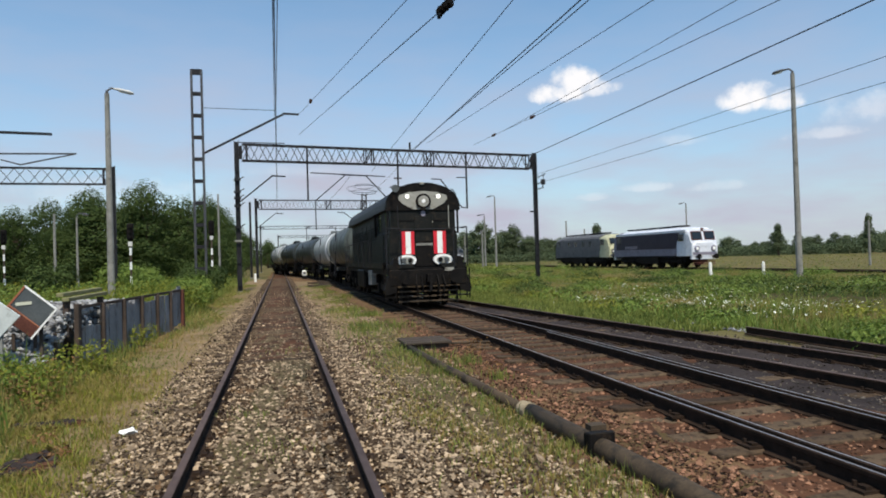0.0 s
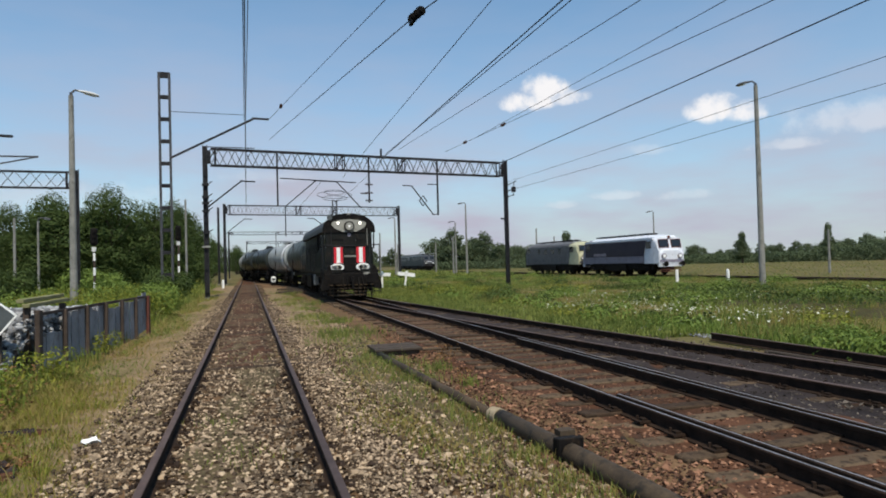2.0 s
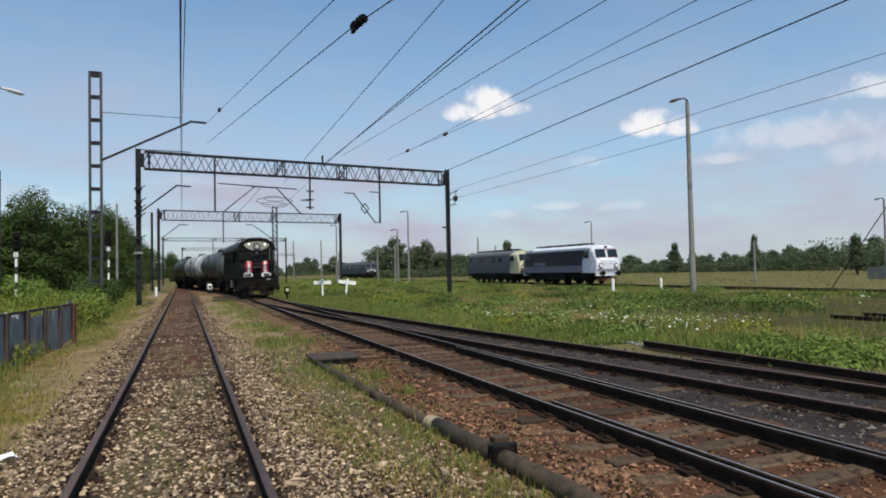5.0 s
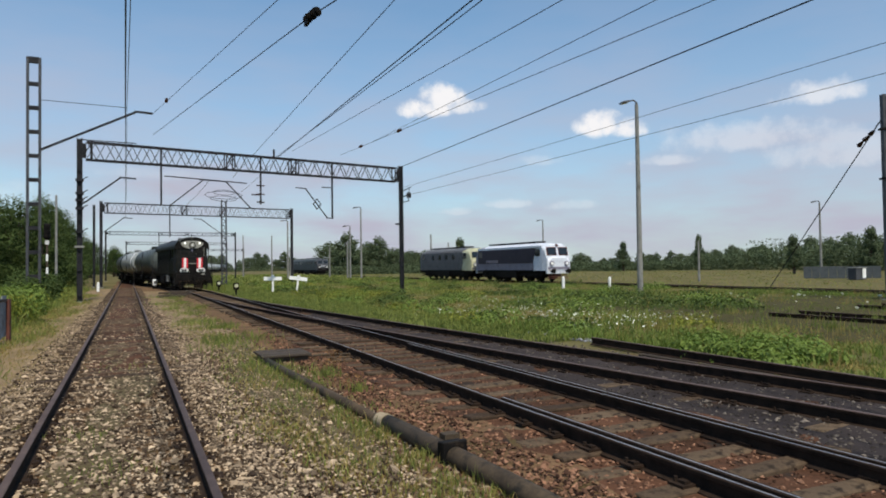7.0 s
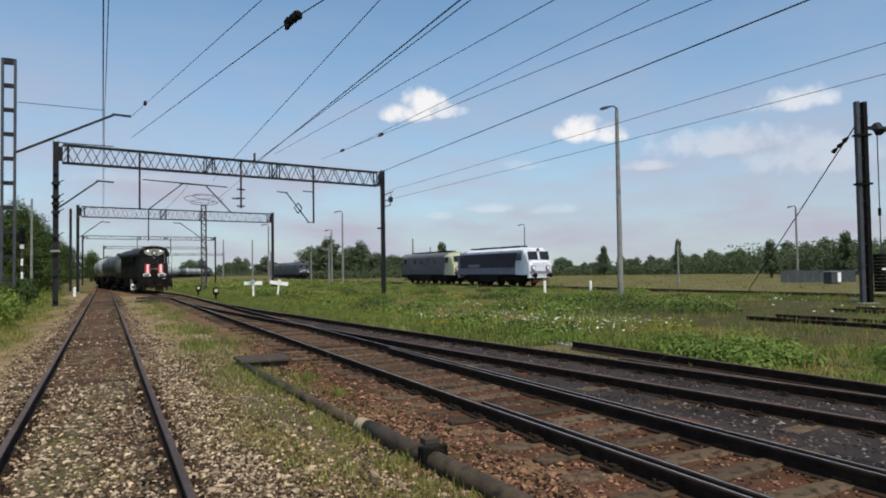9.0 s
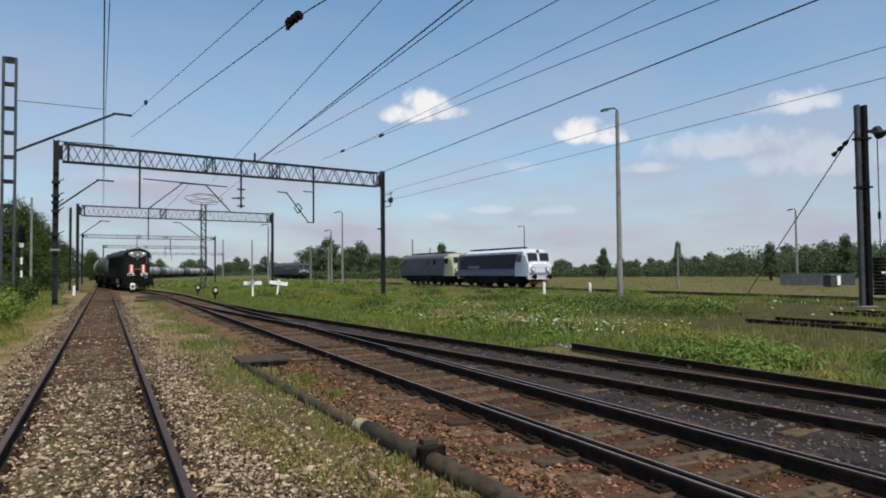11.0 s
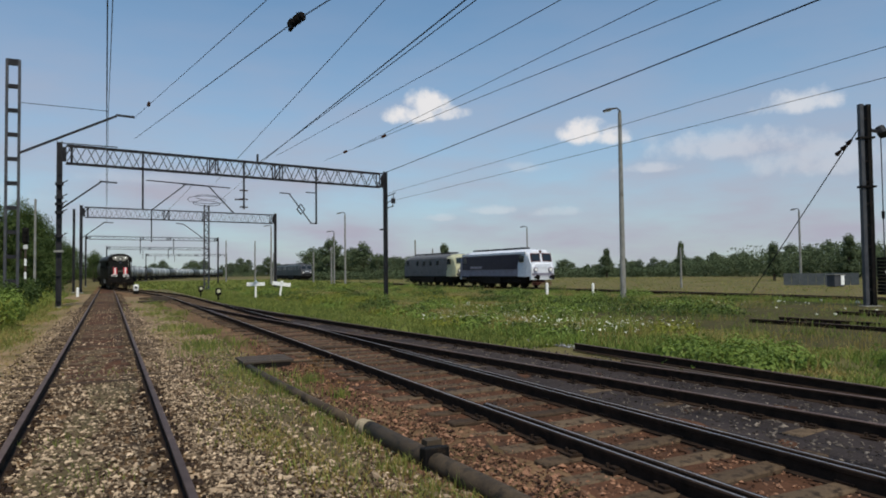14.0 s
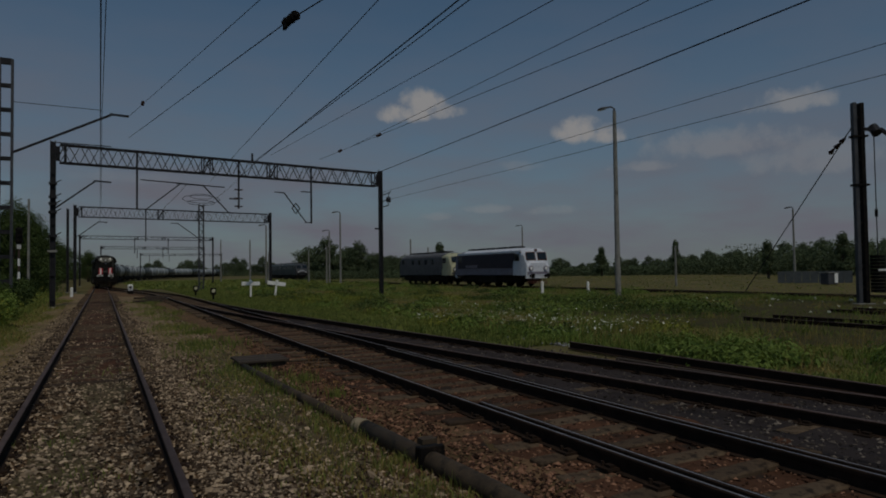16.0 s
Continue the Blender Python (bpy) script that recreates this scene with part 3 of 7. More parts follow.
def stones(name, xy, size, material, label, z=0.0, flat=0.6):
    """Loose stones of uneven shape at the places given."""
    v, f = ico() if size > 0.024 else octa()
    n = len(xy)
    s = size * np.exp(rng.normal(0, 0.33, n))
    jit = 1 + rng.uniform(-0.42, 0.38, (n, len(v), 1))
    V = v[None] * jit * s[:, None, None] * np.stack([rng.uniform(0.7, 1.3, n), rng.uniform(0.7, 1.3, n), rng.uniform(0.45, 0.85, n) * flat / 0.6], -1)[:, None, :]
    a = rng.uniform(0, math.tau, n)
    c, sn = np.cos(a), np.sin(a)
    t = rng.normal(0, 0.35, n)
    ct, st = np.cos(t), np.sin(t)
    x, y, zz = V[..., 0], V[..., 1], V[..., 2]
    y, zz = y * ct[:, None] - zz * st[:, None], y * st[:, None] + zz * ct[:, None]
    x, y = x * c[:, None] - y * sn[:, None], x * sn[:, None] + y * c[:, None]
    base = (z) + s * 0.15
    P = np.stack([x + xy[:, :1], y + xy[:, 1:2], zz + (base[:, None] if not np.isscalar(base) else base)], -1)
    F = f[None] + (np.arange(n) * len(v))[:, None, None]
    return stuff(name, P.reshape(-1, 3), F.reshape(-1, 3), material, label, "ballast")


def spread(n, x0, x1, y0, y1, near=True):
    """Places in a strip, thinning out with distance as seen from the near end."""
    u = rng.uniform(0, 1, n)
    y = y0 * (y1 / y0) ** u if near else y0 + (y1 - y0) * u
    return np.stack([rng.uniform(x0, x1, n), y], -1)


def keep_off(xy, centre, lo=0.70, hi=0.81):
    d = np.abs(xy[:, 0] - np.array([centre(y) for y in xy[:, 1]]))
    return xy[(d < lo) | (d > hi)]


def beds():
    bed("ballast_first", lambda y: -1.75, lambda y: min(4.6, t2x(y) - 0.4) if y < 90 else 2.2, -8, 125, -0.02, "gravel", "trodden brown gravel bed of the first track")
    bed("ballast_second", lambda y: min(2.9, t2x(y) - 1.9) + 0.75 * min(max((y - 14) / 8, 0), 1), lambda y: max(t3x(y), t2x(y)) + 1.55, -8, 100, -0.012, "redbed", "oily rust-brown gravel bed of the second track")
    bed("ash_strip", lambda y: t2x(y) + 0.95, lambda y: t3x(y) + 1.45, -8, 26, 0.0, "ash", "black ash bed of the side track", 0.2)
    bed("old_siding_bed", lambda y: 15.2 + 1.6 * math.sin(y * 0.45), lambda y: 35.5 + 0.8 * math.sin(y * 0.7), 1.5, 23.5, 0.03, "oldbed", "weedy brown gravel of the old sidings in the meadow", 0.8)
    bed("verge", lambda y: -3.3 - 0.3 * math.sin(y * 0.4), lambda y: -0.9, -8, 75, -0.03, "straw", "dry trodden grass verge beside the track")
    for x, y, w, l in ((-0.35, 7.3, 0.42, 1.5), (-0.2, 9.6, 0.3, 0.9), (0.1, 12.5, 0.45, 2.2), (-0.3, 17, 0.4, 2.6), (2.15, 7.4, 0.32, 1.6), (2.05, 11.0, 0.55, 2.6), (2.3, 16.5, 0.4, 2.6)):
        bed("moss_patch", lambda y_, x=x, y=y, w=w, l=l: x - w * math.sqrt(max(0.02, 1 - ((y_ - y) / l) ** 2)),
            lambda y_, x=x, y=y, w=w, l=l: x + w * math.sqrt(max(0.02, 1 - ((y_ - y) / l) ** 2)), y - l, y + l, 0.002, "mossy", "mossy olive-brown patch in the gravel", 0.12, 0.12)
    p = keep_off(spread(38000, -1.8, 1.5, 2.6, 42), t1x)
    p = p[(p[:, 1] < 14) | (np.abs((p[:, 1] / 0.6) % 1 - 0.5) < 0.3) | (rng.uniform(0, 1, len(p)) < 0.3)]
    p = p[(p[:, 1] < 14) | (np.abs(p[:, 0] - T1X) > 0.66) | (rng.uniform(0, 1, len(p)) < 0.5)]
    stones("ballast_stones", p, 0.0165, "stone", "loose tan and brown ballast stones between the rails", 0.0)
    p = spread(22000, 0.8, 2.9, 2.6, 42)
    stones("ballast_stones", p, 0.0145, "stone", "loose brown gravel beside the track", 0.0)
    bed("sand_strip", lambda y: t1x(y) + 1.1 + 0.2 * math.sin(y * 0.7), lambda y: min(2.75, t2x(y) - 1.35) + 0.2 * math.sin(y * 0.45), 16, 62, 0.002, "straw", "trodden tan ground between the tracks", 0.35)
    bed("ballast_worn", lambda y: t1x(y) - 0.68, lambda y: t1x(y) + 0.68, 13, 100, 0.003, "redbed", "smooth dark brown fill between the rails", 0.1)
    p = keep_off(spread(11000, 2.6, 4.2, 3, 30), t2x)
    p = p[p[:, 0] > 2.6 + np.clip((p[:, 1] - 12) / 8, 0, 1)]
    p = p[(p[:, 0] < 3.6) | (rng.uniform(0, 1, len(p)) < 0.4)]
    stones("ballast_stones", p, 0.0165, "redstone", "rust-stained ballast stones", np.where(p[:, 0] > 3.6, -0.014, 0.0))
    p = keep_off(spread(3600, 4.2, 6.0, 2.6, 40), t2x)
    stones("ballast_stones", p, 0.015, "redstone", "oily brown ballast stones between sleepers", -0.006)
    p = spread(3800, 6.0, 9.4, 3, 30)
    stones("ballast_stones", p, 0.014, "greystone", "dark ballast on the side track", 0.0)
    p = spread(2200, 6.0, 9.4, 3, 26)
    stones("ballast_stones", p, 0.015, "greystone", "scattered grey stones on the side track", 0.0)
    p = keep_off(spread(5200, -1.7, 2.9, -7, 2.6, False), t1x)
    stones("ballast_stones", p, 0.024, "stone", "loose tan ballast stones of the near track end", 0.0)
    p = keep_off(spread(2200, 2.9, 7.5, -7, 3.0, False), t2x)
    stones("ballast_stones", p, 0.022, "redstone", "rust-stained ballast at the near track end", -0.008)
    p = spread(600, -1.9, 2.8, 2.6, 22)
    stones("ballast_stones", p, 0.028, "stone", "larger pale ballast stones", 0.0)


# ---- plants ----
# bare burnt spots in the verge: x, y, half width, half length
BARE = ((-2.42, 7.2, 0.24, 0.40), (-2.72, 8.9, 0.40, 0.16))


def clear(xy):
    """True off the burnt spots."""
    ok = np.ones(len(xy), bool)
    for cx, cy, rx, ry in BARE:
        ok &= ((xy[:, 0] - cx) / rx) ** 2 + ((xy[:, 1] - cy) / ry) ** 2 > 0.9
    return ok


def blades(name, xy, h, w, material, label, lean=0.35, base=None, category="grass"):
    if not np.isscalar(h):
        h = h[clear(xy)]
    xy = xy[clear(xy)]
    n = len(xy)
    a = rng.uniform(0, math.tau, n)
    hh = h * np.exp(rng.normal(0, 0.3, n))
    ww = w * rng.uniform(0.6, 1.4, n)
    z0 = (hump(xy[:, 0], xy[:, 1]) - 0.05) if base is None else np.full(n, base)
    la, lm = rng.uniform(0, math.tau, n), np.abs(rng.normal(0, lean, n)) * hh
    dx, dy = np.cos(a) * ww / 2, np.sin(a) * ww / 2
    ox, oy = np.cos(la) * lm, np.sin(la) * lm
    x, y = xy[:, 0], xy[:, 1]
    P = np.stack([
        np.stack([x - dx, y - dy, z0], -1), np.stack([x + dx, y + dy, z0], -1),
        np.stack([x + dx * 0.8 + ox * 0.35, y + dy * 0.8 + oy * 0.35, z0 + hh * 0.6], -1),
        np.stack([x - dx * 0.8 + ox * 0.35, y - dy * 0.8 + oy * 0.35, z0 + hh * 0.6], -1),
        np.stack([x + ox, y + oy, z0 + hh], -1)], 1).reshape(-1, 3)
    i = np.arange(n) * 5
    F = [f for k in i.tolist() for f in ((k, k + 1, k + 2, k + 3), (k + 3, k + 2, k + 4))]
    return stuff(name, P, F, material, label, category)


def leaf_cloud(pts, size, up=0.3, out=None):
    """Small kinked leaf quads at the points given."""
    n = len(pts)
    nrm = rng.normal(0, 1, (n, 3))
    nrm[:, 2] = np.abs(nrm[:, 2]) + up
    if out is not None:
        nrm = nrm * 0.55 + out * 1.5
    nrm /= np.linalg.norm(nrm, axis=1)[:, None]
    t = np.cross(nrm, rng.normal(0, 1, (n, 3)))
    t /= np.linalg.norm(t, axis=1)[:, None]
    b = np.cross(nrm, t)
    s = (size * rng.uniform(0.55, 1.35, n))[:, None]
    P = np.stack([pts - t * s, pts - b * s * 0.55 + nrm * s * 0.2, pts + t * s, pts + b * s * 0.55 + nrm * s * 0.2], 1).reshape(-1, 3)
    i = (np.arange(n) * 4)[:, None]
    return P, np.concatenate([i, i + 1, i + 2, i + 3], 1)


def crown_points(n, lobes):
    """Points in the shells of several lobes (centre, radii)."""
    out, way = [], []
    vol = np.array([r[0] * r[1] * r[2] for _, r in lobes]) ** 0.67
    for (c, r), k in zip(lobes, (vol / vol.sum() * n).astype(int)):
        d = rng.normal(0, 1, (k, 3))
        d /= np.linalg.norm(d, axis=1)[:, None]
        way.append(d.copy())
        d *= (rng.uniform(0.25, 1.0, k) ** 0.4)[:, None] * (1 + 0.22 * np.sin(d[:, :1] * 7 + c[0]) * np.cos(d[:, 1:2] * 6 + c[1]))
        out.append(np.array(c) + d * np.array(r))
    return np.concatenate(out), np.concatenate(way)


def tree(kind, height, spread_, leaves, size, material, label, poplar=False):
    ob = thing(kind, label, "tree", "trees")
    bm = BM()
    rod(bm, (0, 0, -0.1), (0.1, 0.05, height * 0.5), height * 0.02 + 0.05, height * 0.012 + 0.02, 8)
    rod(bm, (0.1, 0.05, height * 0.5), (0.05, -0.05, height * 0.85), height * 0.012 + 0.02, 0.02, 7)
    lobes = []
    k = 15
    for i in range(k):
        a = i * 2.4 + rng.uniform(0, 0.6)
        zz = height * (0.2 + 0.68 * i / k)
        rr = spread_ * (0.72 - 0.5 * i / k) * rng.uniform(0.75, 1.2) * (0.55 if poplar else 1)
        c = (math.cos(a) * rr, math.sin(a) * rr, zz)
        rod(bm, (0.05, 0.02, zz * 0.6), c, height * 0.007 + 0.015, 0.015, 5)
        q = spread_ * rng.uniform(0.22, 0.46) * (0.6 if poplar else 1)
        lobes.append((c, (q, q, q * (1.6 if poplar else 0.8))))
    lobes.append(((0, 0, height * 0.86), (spread_ * 0.3, spread_ * 0.3, height * 0.14)))
    lobes.append(((0, 0, height * 0.3), (spread_ * 0.55, spread_ * 0.55, height * 0.14)))
    part("trunk", bm, "bark", ob)
    at, way = crown_points(leaves, lobes)
    P, F = leaf_cloud(at, size, 0.3, way)
    me = bpy.data.meshes.new("crown")
    me.from_pydata(P.tolist(), [], F.tolist())
    me.materials.append(M[material])
    c = new("crown", me)
    c.parent = ob
    return ob


def bush(kind, r, h, leaves, size, material, label, category="bush"):
    ob = thing(kind, label, category, "bushes")
    bm = BM()
    lobes = []
    for i in range(6):
        a = i * 1.9
        c = (math.cos(a) * r * 0.5, math.sin(a) * r * 0.5, h * rng.uniform(0.35, 0.65))
        rod(bm, (0, 0, -0.05), c, 0.03, 0.008, 5)
        lobes.append((c, (r * 0.5, r * 0.5, h * 0.38)))
    part("stem", bm, "bark", ob)
    at, way = crown_points(leaves, lobes)
    P, F = leaf_cloud(at, size, 0.3, way)
    me = bpy.data.meshes.new("foliage")
    me.from_pydata(P.tolist(), [], F.tolist())
    me.materials.append(M[material])
    c = new("foliage", me)
    c.parent = ob
    return ob


def plants():
    # meadow to the right
    def meadow(n, x0, x1, y0, y1):
        y = y0 * (y1 / y0) ** rng.uniform(0, 1, n)
        x = rng.uniform(x0, x1, n)
        return np.stack([x, y], -1)
    def lie(x, y):
        """Uneven growth: patches of a few metres with smaller ones in them."""
        return (np.sin(x * 0.41 + 0.4 + 0.8 * np.sin(y * 0.19)) * np.cos(y * 0.27 + 0.5 * np.sin(x * 0.33)) + 0.6 * np.sin(x * 1.3 + y * 0.7) * np.cos(y * 0.9 - x * 0.4 + 1.0)
                + 0.4 * np.sin(x * 2.9 + 1.0) * np.cos(y * 2.3 + x))

    p = meadow(165000, 9.9, 36.5, 5, 95)
    p = p[p[:, 0] > np.where(p[:, 1] < 13.5, 10.25, 8.6 + np.clip(22 - p[:, 1], -6, 4) * 0.12)]
    v = lie(p[:, 0], p[:, 1]) + rng.normal(0, 0.25, len(p))
    # trodden and bare towards the old sidings
    bare = (1.15 * np.clip((p[:, 0] - 14) / 4, 0, 1) * np.clip((24 - p[:, 1]) / 4, 0, 1) + 1.2 * np.exp(-((p[:, 0] - 13.1) / 0.9) ** 2 - ((p[:, 1] - 8.0) / 1.6) ** 2))
    on_ = rng.uniform(0, 1, len(p)) > bare * 0.72
    dry = (v < -0.35) & ((bare < 0.4) | (v < -0.9))
    lush = (v > 0.65) & ~dry
    q = p[on_ & ~dry & ~lush]
    blades("meadow_grass", q, 0.08 + 0.09 * np.clip(lie(q[:, 0], q[:, 1]) + 0.4, 0, 1.2), 0.026, "grass", "uneven green meadow grass beside the tracks", 0.8)
    blades("meadow_grass", p[on_ & dry], 0.07, 0.022, "drygrass", "paler dry grass among the meadow", 0.9)
    blades("meadow_grass", p[on_ & lush], 0.19, 0.03, "weed", "lush dark green grass patches in the meadow", 0.6)
    p = meadow(34000, 6.6, 10.6, 13.4, 95)
    p = p[p[:, 0] > np.array([t3x(y) + 1.25 for y in p[:, 1]]) + rng.exponential(0.15, len(p))]
    blades("meadow_grass", p, 0.12, 0.035, "grass", "green grass creeping up to the side track")
    p = np.stack([rng.uniform(37, 110, 40000), rng.uniform(15, 180, 40000)], -1)
    blades("meadow_grass", p[::6], 0.07, 0.08, "drygrass", "far pale rough grass behind the sidings", 1.6)
    blades("meadow_grass", np.concatenate([p[1::2], p[2::6]]), 0.07, 0.09, "grass", "far dull green grass behind the sidings", 1.6)
    p = np.stack([rng.uniform(4, 40, 14000), rng.uniform(90, 190, 14000)], -1)
    p = p[p[:, 0] > np.array([t1x(y) + 2.6 for y in p[:, 1]])]
    blades("meadow_grass", p, 0.2, 0.35, "grass", "far grass between the running lines", 1.6)
    # leafy weeds in rounded clumps
    def mounds(spec):
        at, way = [], []
        for cx, cy, r, h, n in spec:
            d = rng.normal(0, 1, (n, 3))
            d[:, 2] = np.abs(d[:, 2]) * 0.8
            d /= np.linalg.norm(d, axis=1)[:, None]
            lump = 1 + 0.28 * np.sin(d[:, :1] * 6 + cx * 3) * np.cos(d[:, 1:2] * 7 + cy * 2)
            at.append(np.array([cx, cy, 0.0]) + d * [r, r, h] * lump * (rng.uniform(0.35, 1.05, n) ** 0.5)[:, None])
            way.append(d)
        return np.concatenate(at), np.concatenate(way)

    near = [(10.6, 9.7, 0.75, 0.50, 1500), (10.8, 8.7, 0.85, 0.56, 1800), (11.6, 8.4, 0.7, 0.46, 1300), (11.2, 10.5, 0.7, 0.42, 1100), (11.9, 9.4, 0.8, 0.42, 1200), (10.3, 8.0, 0.45, 0.34, 600),
            (12.9, 6.4, 0.8, 0.50, 1300), (13.6, 7.0, 0.8, 0.45, 1000), (12.6, 5.2, 0.9, 0.50, 1200), (14.2, 5.6, 0.9, 0.5, 1000)]
    at, way = mounds(near)
    P, F = leaf_cloud(at, 0.042, 0.3, way)
    stuff("weeds", P, F, "weed", "fresh green leafy weeds growing over the old rail", "weeds")
    spec = [(21.0, 18.6, 1.5, 0.6, 900), (22.3, 19.8, 1.6, 0.65, 900), (19.6, 20.5, 1.6, 0.55, 800), (23.5, 22.5, 1.6, 0.6, 800), (20.5, 24.0, 2.0, 0.6, 800), (17.5, 26, 2.0, 0.55, 800), (24.5, 28, 2.0, 0.6, 700)]
    for i in range(190):
        cy = 9 * (85 / 9) ** rng.uniform(0, 1)
        cx = 10.6 + 25 * rng.uniform(0, 1) ** 1.25
        if cx > 15 and cy < 23 or cy < 14:
            continue
        r = rng.uniform(0.35, 1.2)
        spec.append((cx, cy, r, r * rng.uniform(0.4, 0.65), int(170 + 260 * r)))
    at, way = mounds(spec[::2])
    P, F = leaf_cloud(at, 0.06, 0.3, way)
    stuff("weeds", P, F, "leaf", "dark green broad-leaved weeds in clumps", "weeds")
    at, way = mounds(spec[1::2])
    P, F = leaf_cloud(at, 0.058, 0.3, way)
    stuff("weeds", P, F, "weed", "fresh green broad-leaved weeds in clumps", "weeds")
    spec = []
    for i in range(30):
        cy = 14 * (85 / 14) ** rng.uniform(0, 1)
        cx = 10.4 + 20 * rng.uniform(0, 1) ** 1.5
        if cx > 17 and cy < 23:
            continue
        r = rng.uniform(0.4, 1.3)
        spec.append((cx, cy, r, r * rng.uniform(0.25, 0.45), int(150 + 220 * r)))
    at, way = mounds(spec)
    P, F = leaf_cloud(at, 0.05, 0.3, way)
    stuff("weeds", P, F, "yellow", "yellow-green weed clumps in the meadow", "weeds")
    q = []
    for i in range(260):
        cy = 11 * (80 / 6) ** rng.uniform(0, 1)
        cx = 10.15 + 26 * rng.uniform(0, 1) ** 1.4
        q.append(np.array([cx, cy]) + rng.normal(0, rng.uniform(0.15, 0.6), (60, 2)))
    q = np.concatenate(q)
    q = q[(q[:, 0] > 10.3) | (q[:, 1] > 30)]
    blades("meadow_grass", q, 0.22, 0.02, "grass", "tall green grass tufts standing out of the meadow", 0.4)
    q = []
    for i in range(160):
        cy = 8 * (80 / 8) ** rng.uniform(0, 1)
        cx = 10.15 + 26 * rng.uniform(0, 1) ** 1.4
        q.append(np.array([cx, cy]) + rng.normal(0, rng.uniform(0.2, 0.7), (50, 2)))
    q = np.concatenate(q)
    q = q[(q[:, 0] > 10.3) | (q[:, 1] > 30)]
    blades("meadow_grass", q, 0.3, 0.012, "drygrass", "dry seed-bearing grass stalks in the meadow", 0.35)
    k = []
    for cx, cy, r, n in [(15, 27, 2.5, 90), (12.5, 17.5, 1.6, 150), (14.5, 15.5, 1.5, 130), (13.0, 20.5, 1.8, 150), (12.0, 14.0, 1.2, 70), (17, 22, 3, 80), (11.0, 21, 1.0, 60), (27, 22, 5, 40)]:
        q = rng.normal(0, 0.6, (n, 3)) * [r, r, 0]
        q[:, 2] = rng.uniform(0.18, 0.34, n)
        k.append(q + [cx, cy, 0])
    P, F = leaf_cloud(np.concatenate(k), 0.036, up=1.5)
    stuff("flowers", P, F, "petal", "small white umbel flowers in the meadow", "flowers")
    k = []
    for cx, cy, r, h, n in [(11, 40, 2.2, 0.5, 700), (12.5, 36, 2, 0.45, 500), (-4.0, 27, 1.3, 1.0, 900), (-5.5, 31, 2.0, 1.2, 900), (-4.6, 9.6, 0.8, 0.45, 260), (-3.4, 12.6, 0.5, 0.5, 240), (-5.2, 7.8, 1.0, 0.4, 260), (-3.3, 16.8, 0.3, 0.4, 160), (-9, 33, 4, 0.6, 1500), (-6.5, 27, 2.0, 0.55, 1100), (-8, 40, 4, 0.6, 1200), (-5.5, 36, 1.6, 0.6, 800), (-14, 38, 5, 0.6, 1200), (-4.3, 7.4, 0.7, 0.35, 260), (-3.6, 10.8, 0.5, 0.5, 240), (-6.2, 9.5, 1.0, 0.5, 320), (-3.5, 18.5, 0.25, 0.35, 120)]:
        q = rng.normal(0, 0.5, (n, 3)) * [r, r, 0]
        q[:, 2] = rng.uniform(0.05, 1, n) * h
        k.append(q + [cx, cy, 0])
    k = np.repeat(np.concatenate(k), 2, axis=0)
    P, F = leaf_cloud(k + np.abs(rng.normal(0, 0.05, k.shape)), 0.034)
    stuff("weeds", P, F, "yellow", "yellow-green flowering weeds", "weeds")
    k = []
    for cx, cy, r, h, n in [(-4.1, 10.2, 0.6, 0.5, 260), (-3.7, 9.0, 0.5, 0.35, 160), (-5.0, 9.0, 0.8, 0.45, 200), (-3.5, 12.0, 0.4, 0.4, 120), (-4.6, 8.2, 0.9, 0.4, 260), (-5.8, 8.8, 0.8, 0.5, 220), (-3.3, 10.4, 0.4, 0.4, 160), (3.4, 11.8, 0.25, 0.35, 160), (3.1, 9.7, 0.2, 0.25, 80)]:
        q = rng.normal(0, 0.5, (n, 3)) * [r, r, 0]
        q[:, 2] = rng.uniform(0.05, 1, n) * h
        k.append(q + [cx, cy, 0])
    P, F = leaf_cloud(np.concatenate(k), 0.026)
    stuff("weeds", P, F, "russet", "withered russet weeds", "weeds")
    # left side
    p = np.stack([rng.uniform(-8.5, -3.1, 9000), 4.5 * (30 / 4.5) ** rng.uniform(0, 1, 9000)], -1)
    blades("verge_grass", p, 0.26, 0.022, "grass", "tall green grass and weeds beside the scrap fence")
    p = np.stack([rng.normal(-3.1, 0.85, 46000), 3.5 * (60 / 3.5) ** rng.uniform(0, 1, 46000)], -1)
    p = p[p[:, 0] < -1.6 + 0.12 * np.sin(p[:, 1] * 2.1)]
    patch = np.sin(p[:, 0] * 2.3 + 1) * np.cos(p[:, 1] * 0.9)
    patch = patch + rng.normal(0, 0.35, len(p))
    rise = 0.06 + 0.10 * np.clip((-2.3 - p[:, 0]) / 1.2, 0, 1) * np.clip((15 - p[:, 1]) / 4, 0.1, 1)
    a = (patch < 0.25) & (patch > -1.0)
    blades("verge_grass", p[a], rise[a], 0.012, "drygrass", "dry straw-coloured verge grass", 0.8)
    a = patch >= 0.25
    blades("verge_grass", p[a], rise[a], 0.012, "grass", "yellow-green verge grass", 0.8)
    q = []
    for i in range(260):
        cy = 4.2 * (13.0 / 4.2) ** rng.uniform(0, 1)
        cx = -1.55 - 1.9 * rng.uniform(0, 1) ** 0.8 - 0.03 * cy
        q.append(np.array([cx, cy]) + rng.normal(0, rng.uniform(0.08, 0.2), (70, 2)))
    q = np.concatenate(q)
    blades("verge_grass", q[::2], 0.095, 0.010, "drygrass", "tufts of straw-coloured grass on the verge", 0.7)
    blades("verge_grass", q[1::2], 0.10, 0.010, "yellow", "tufts of yellow-green grass on the verge", 0.7)
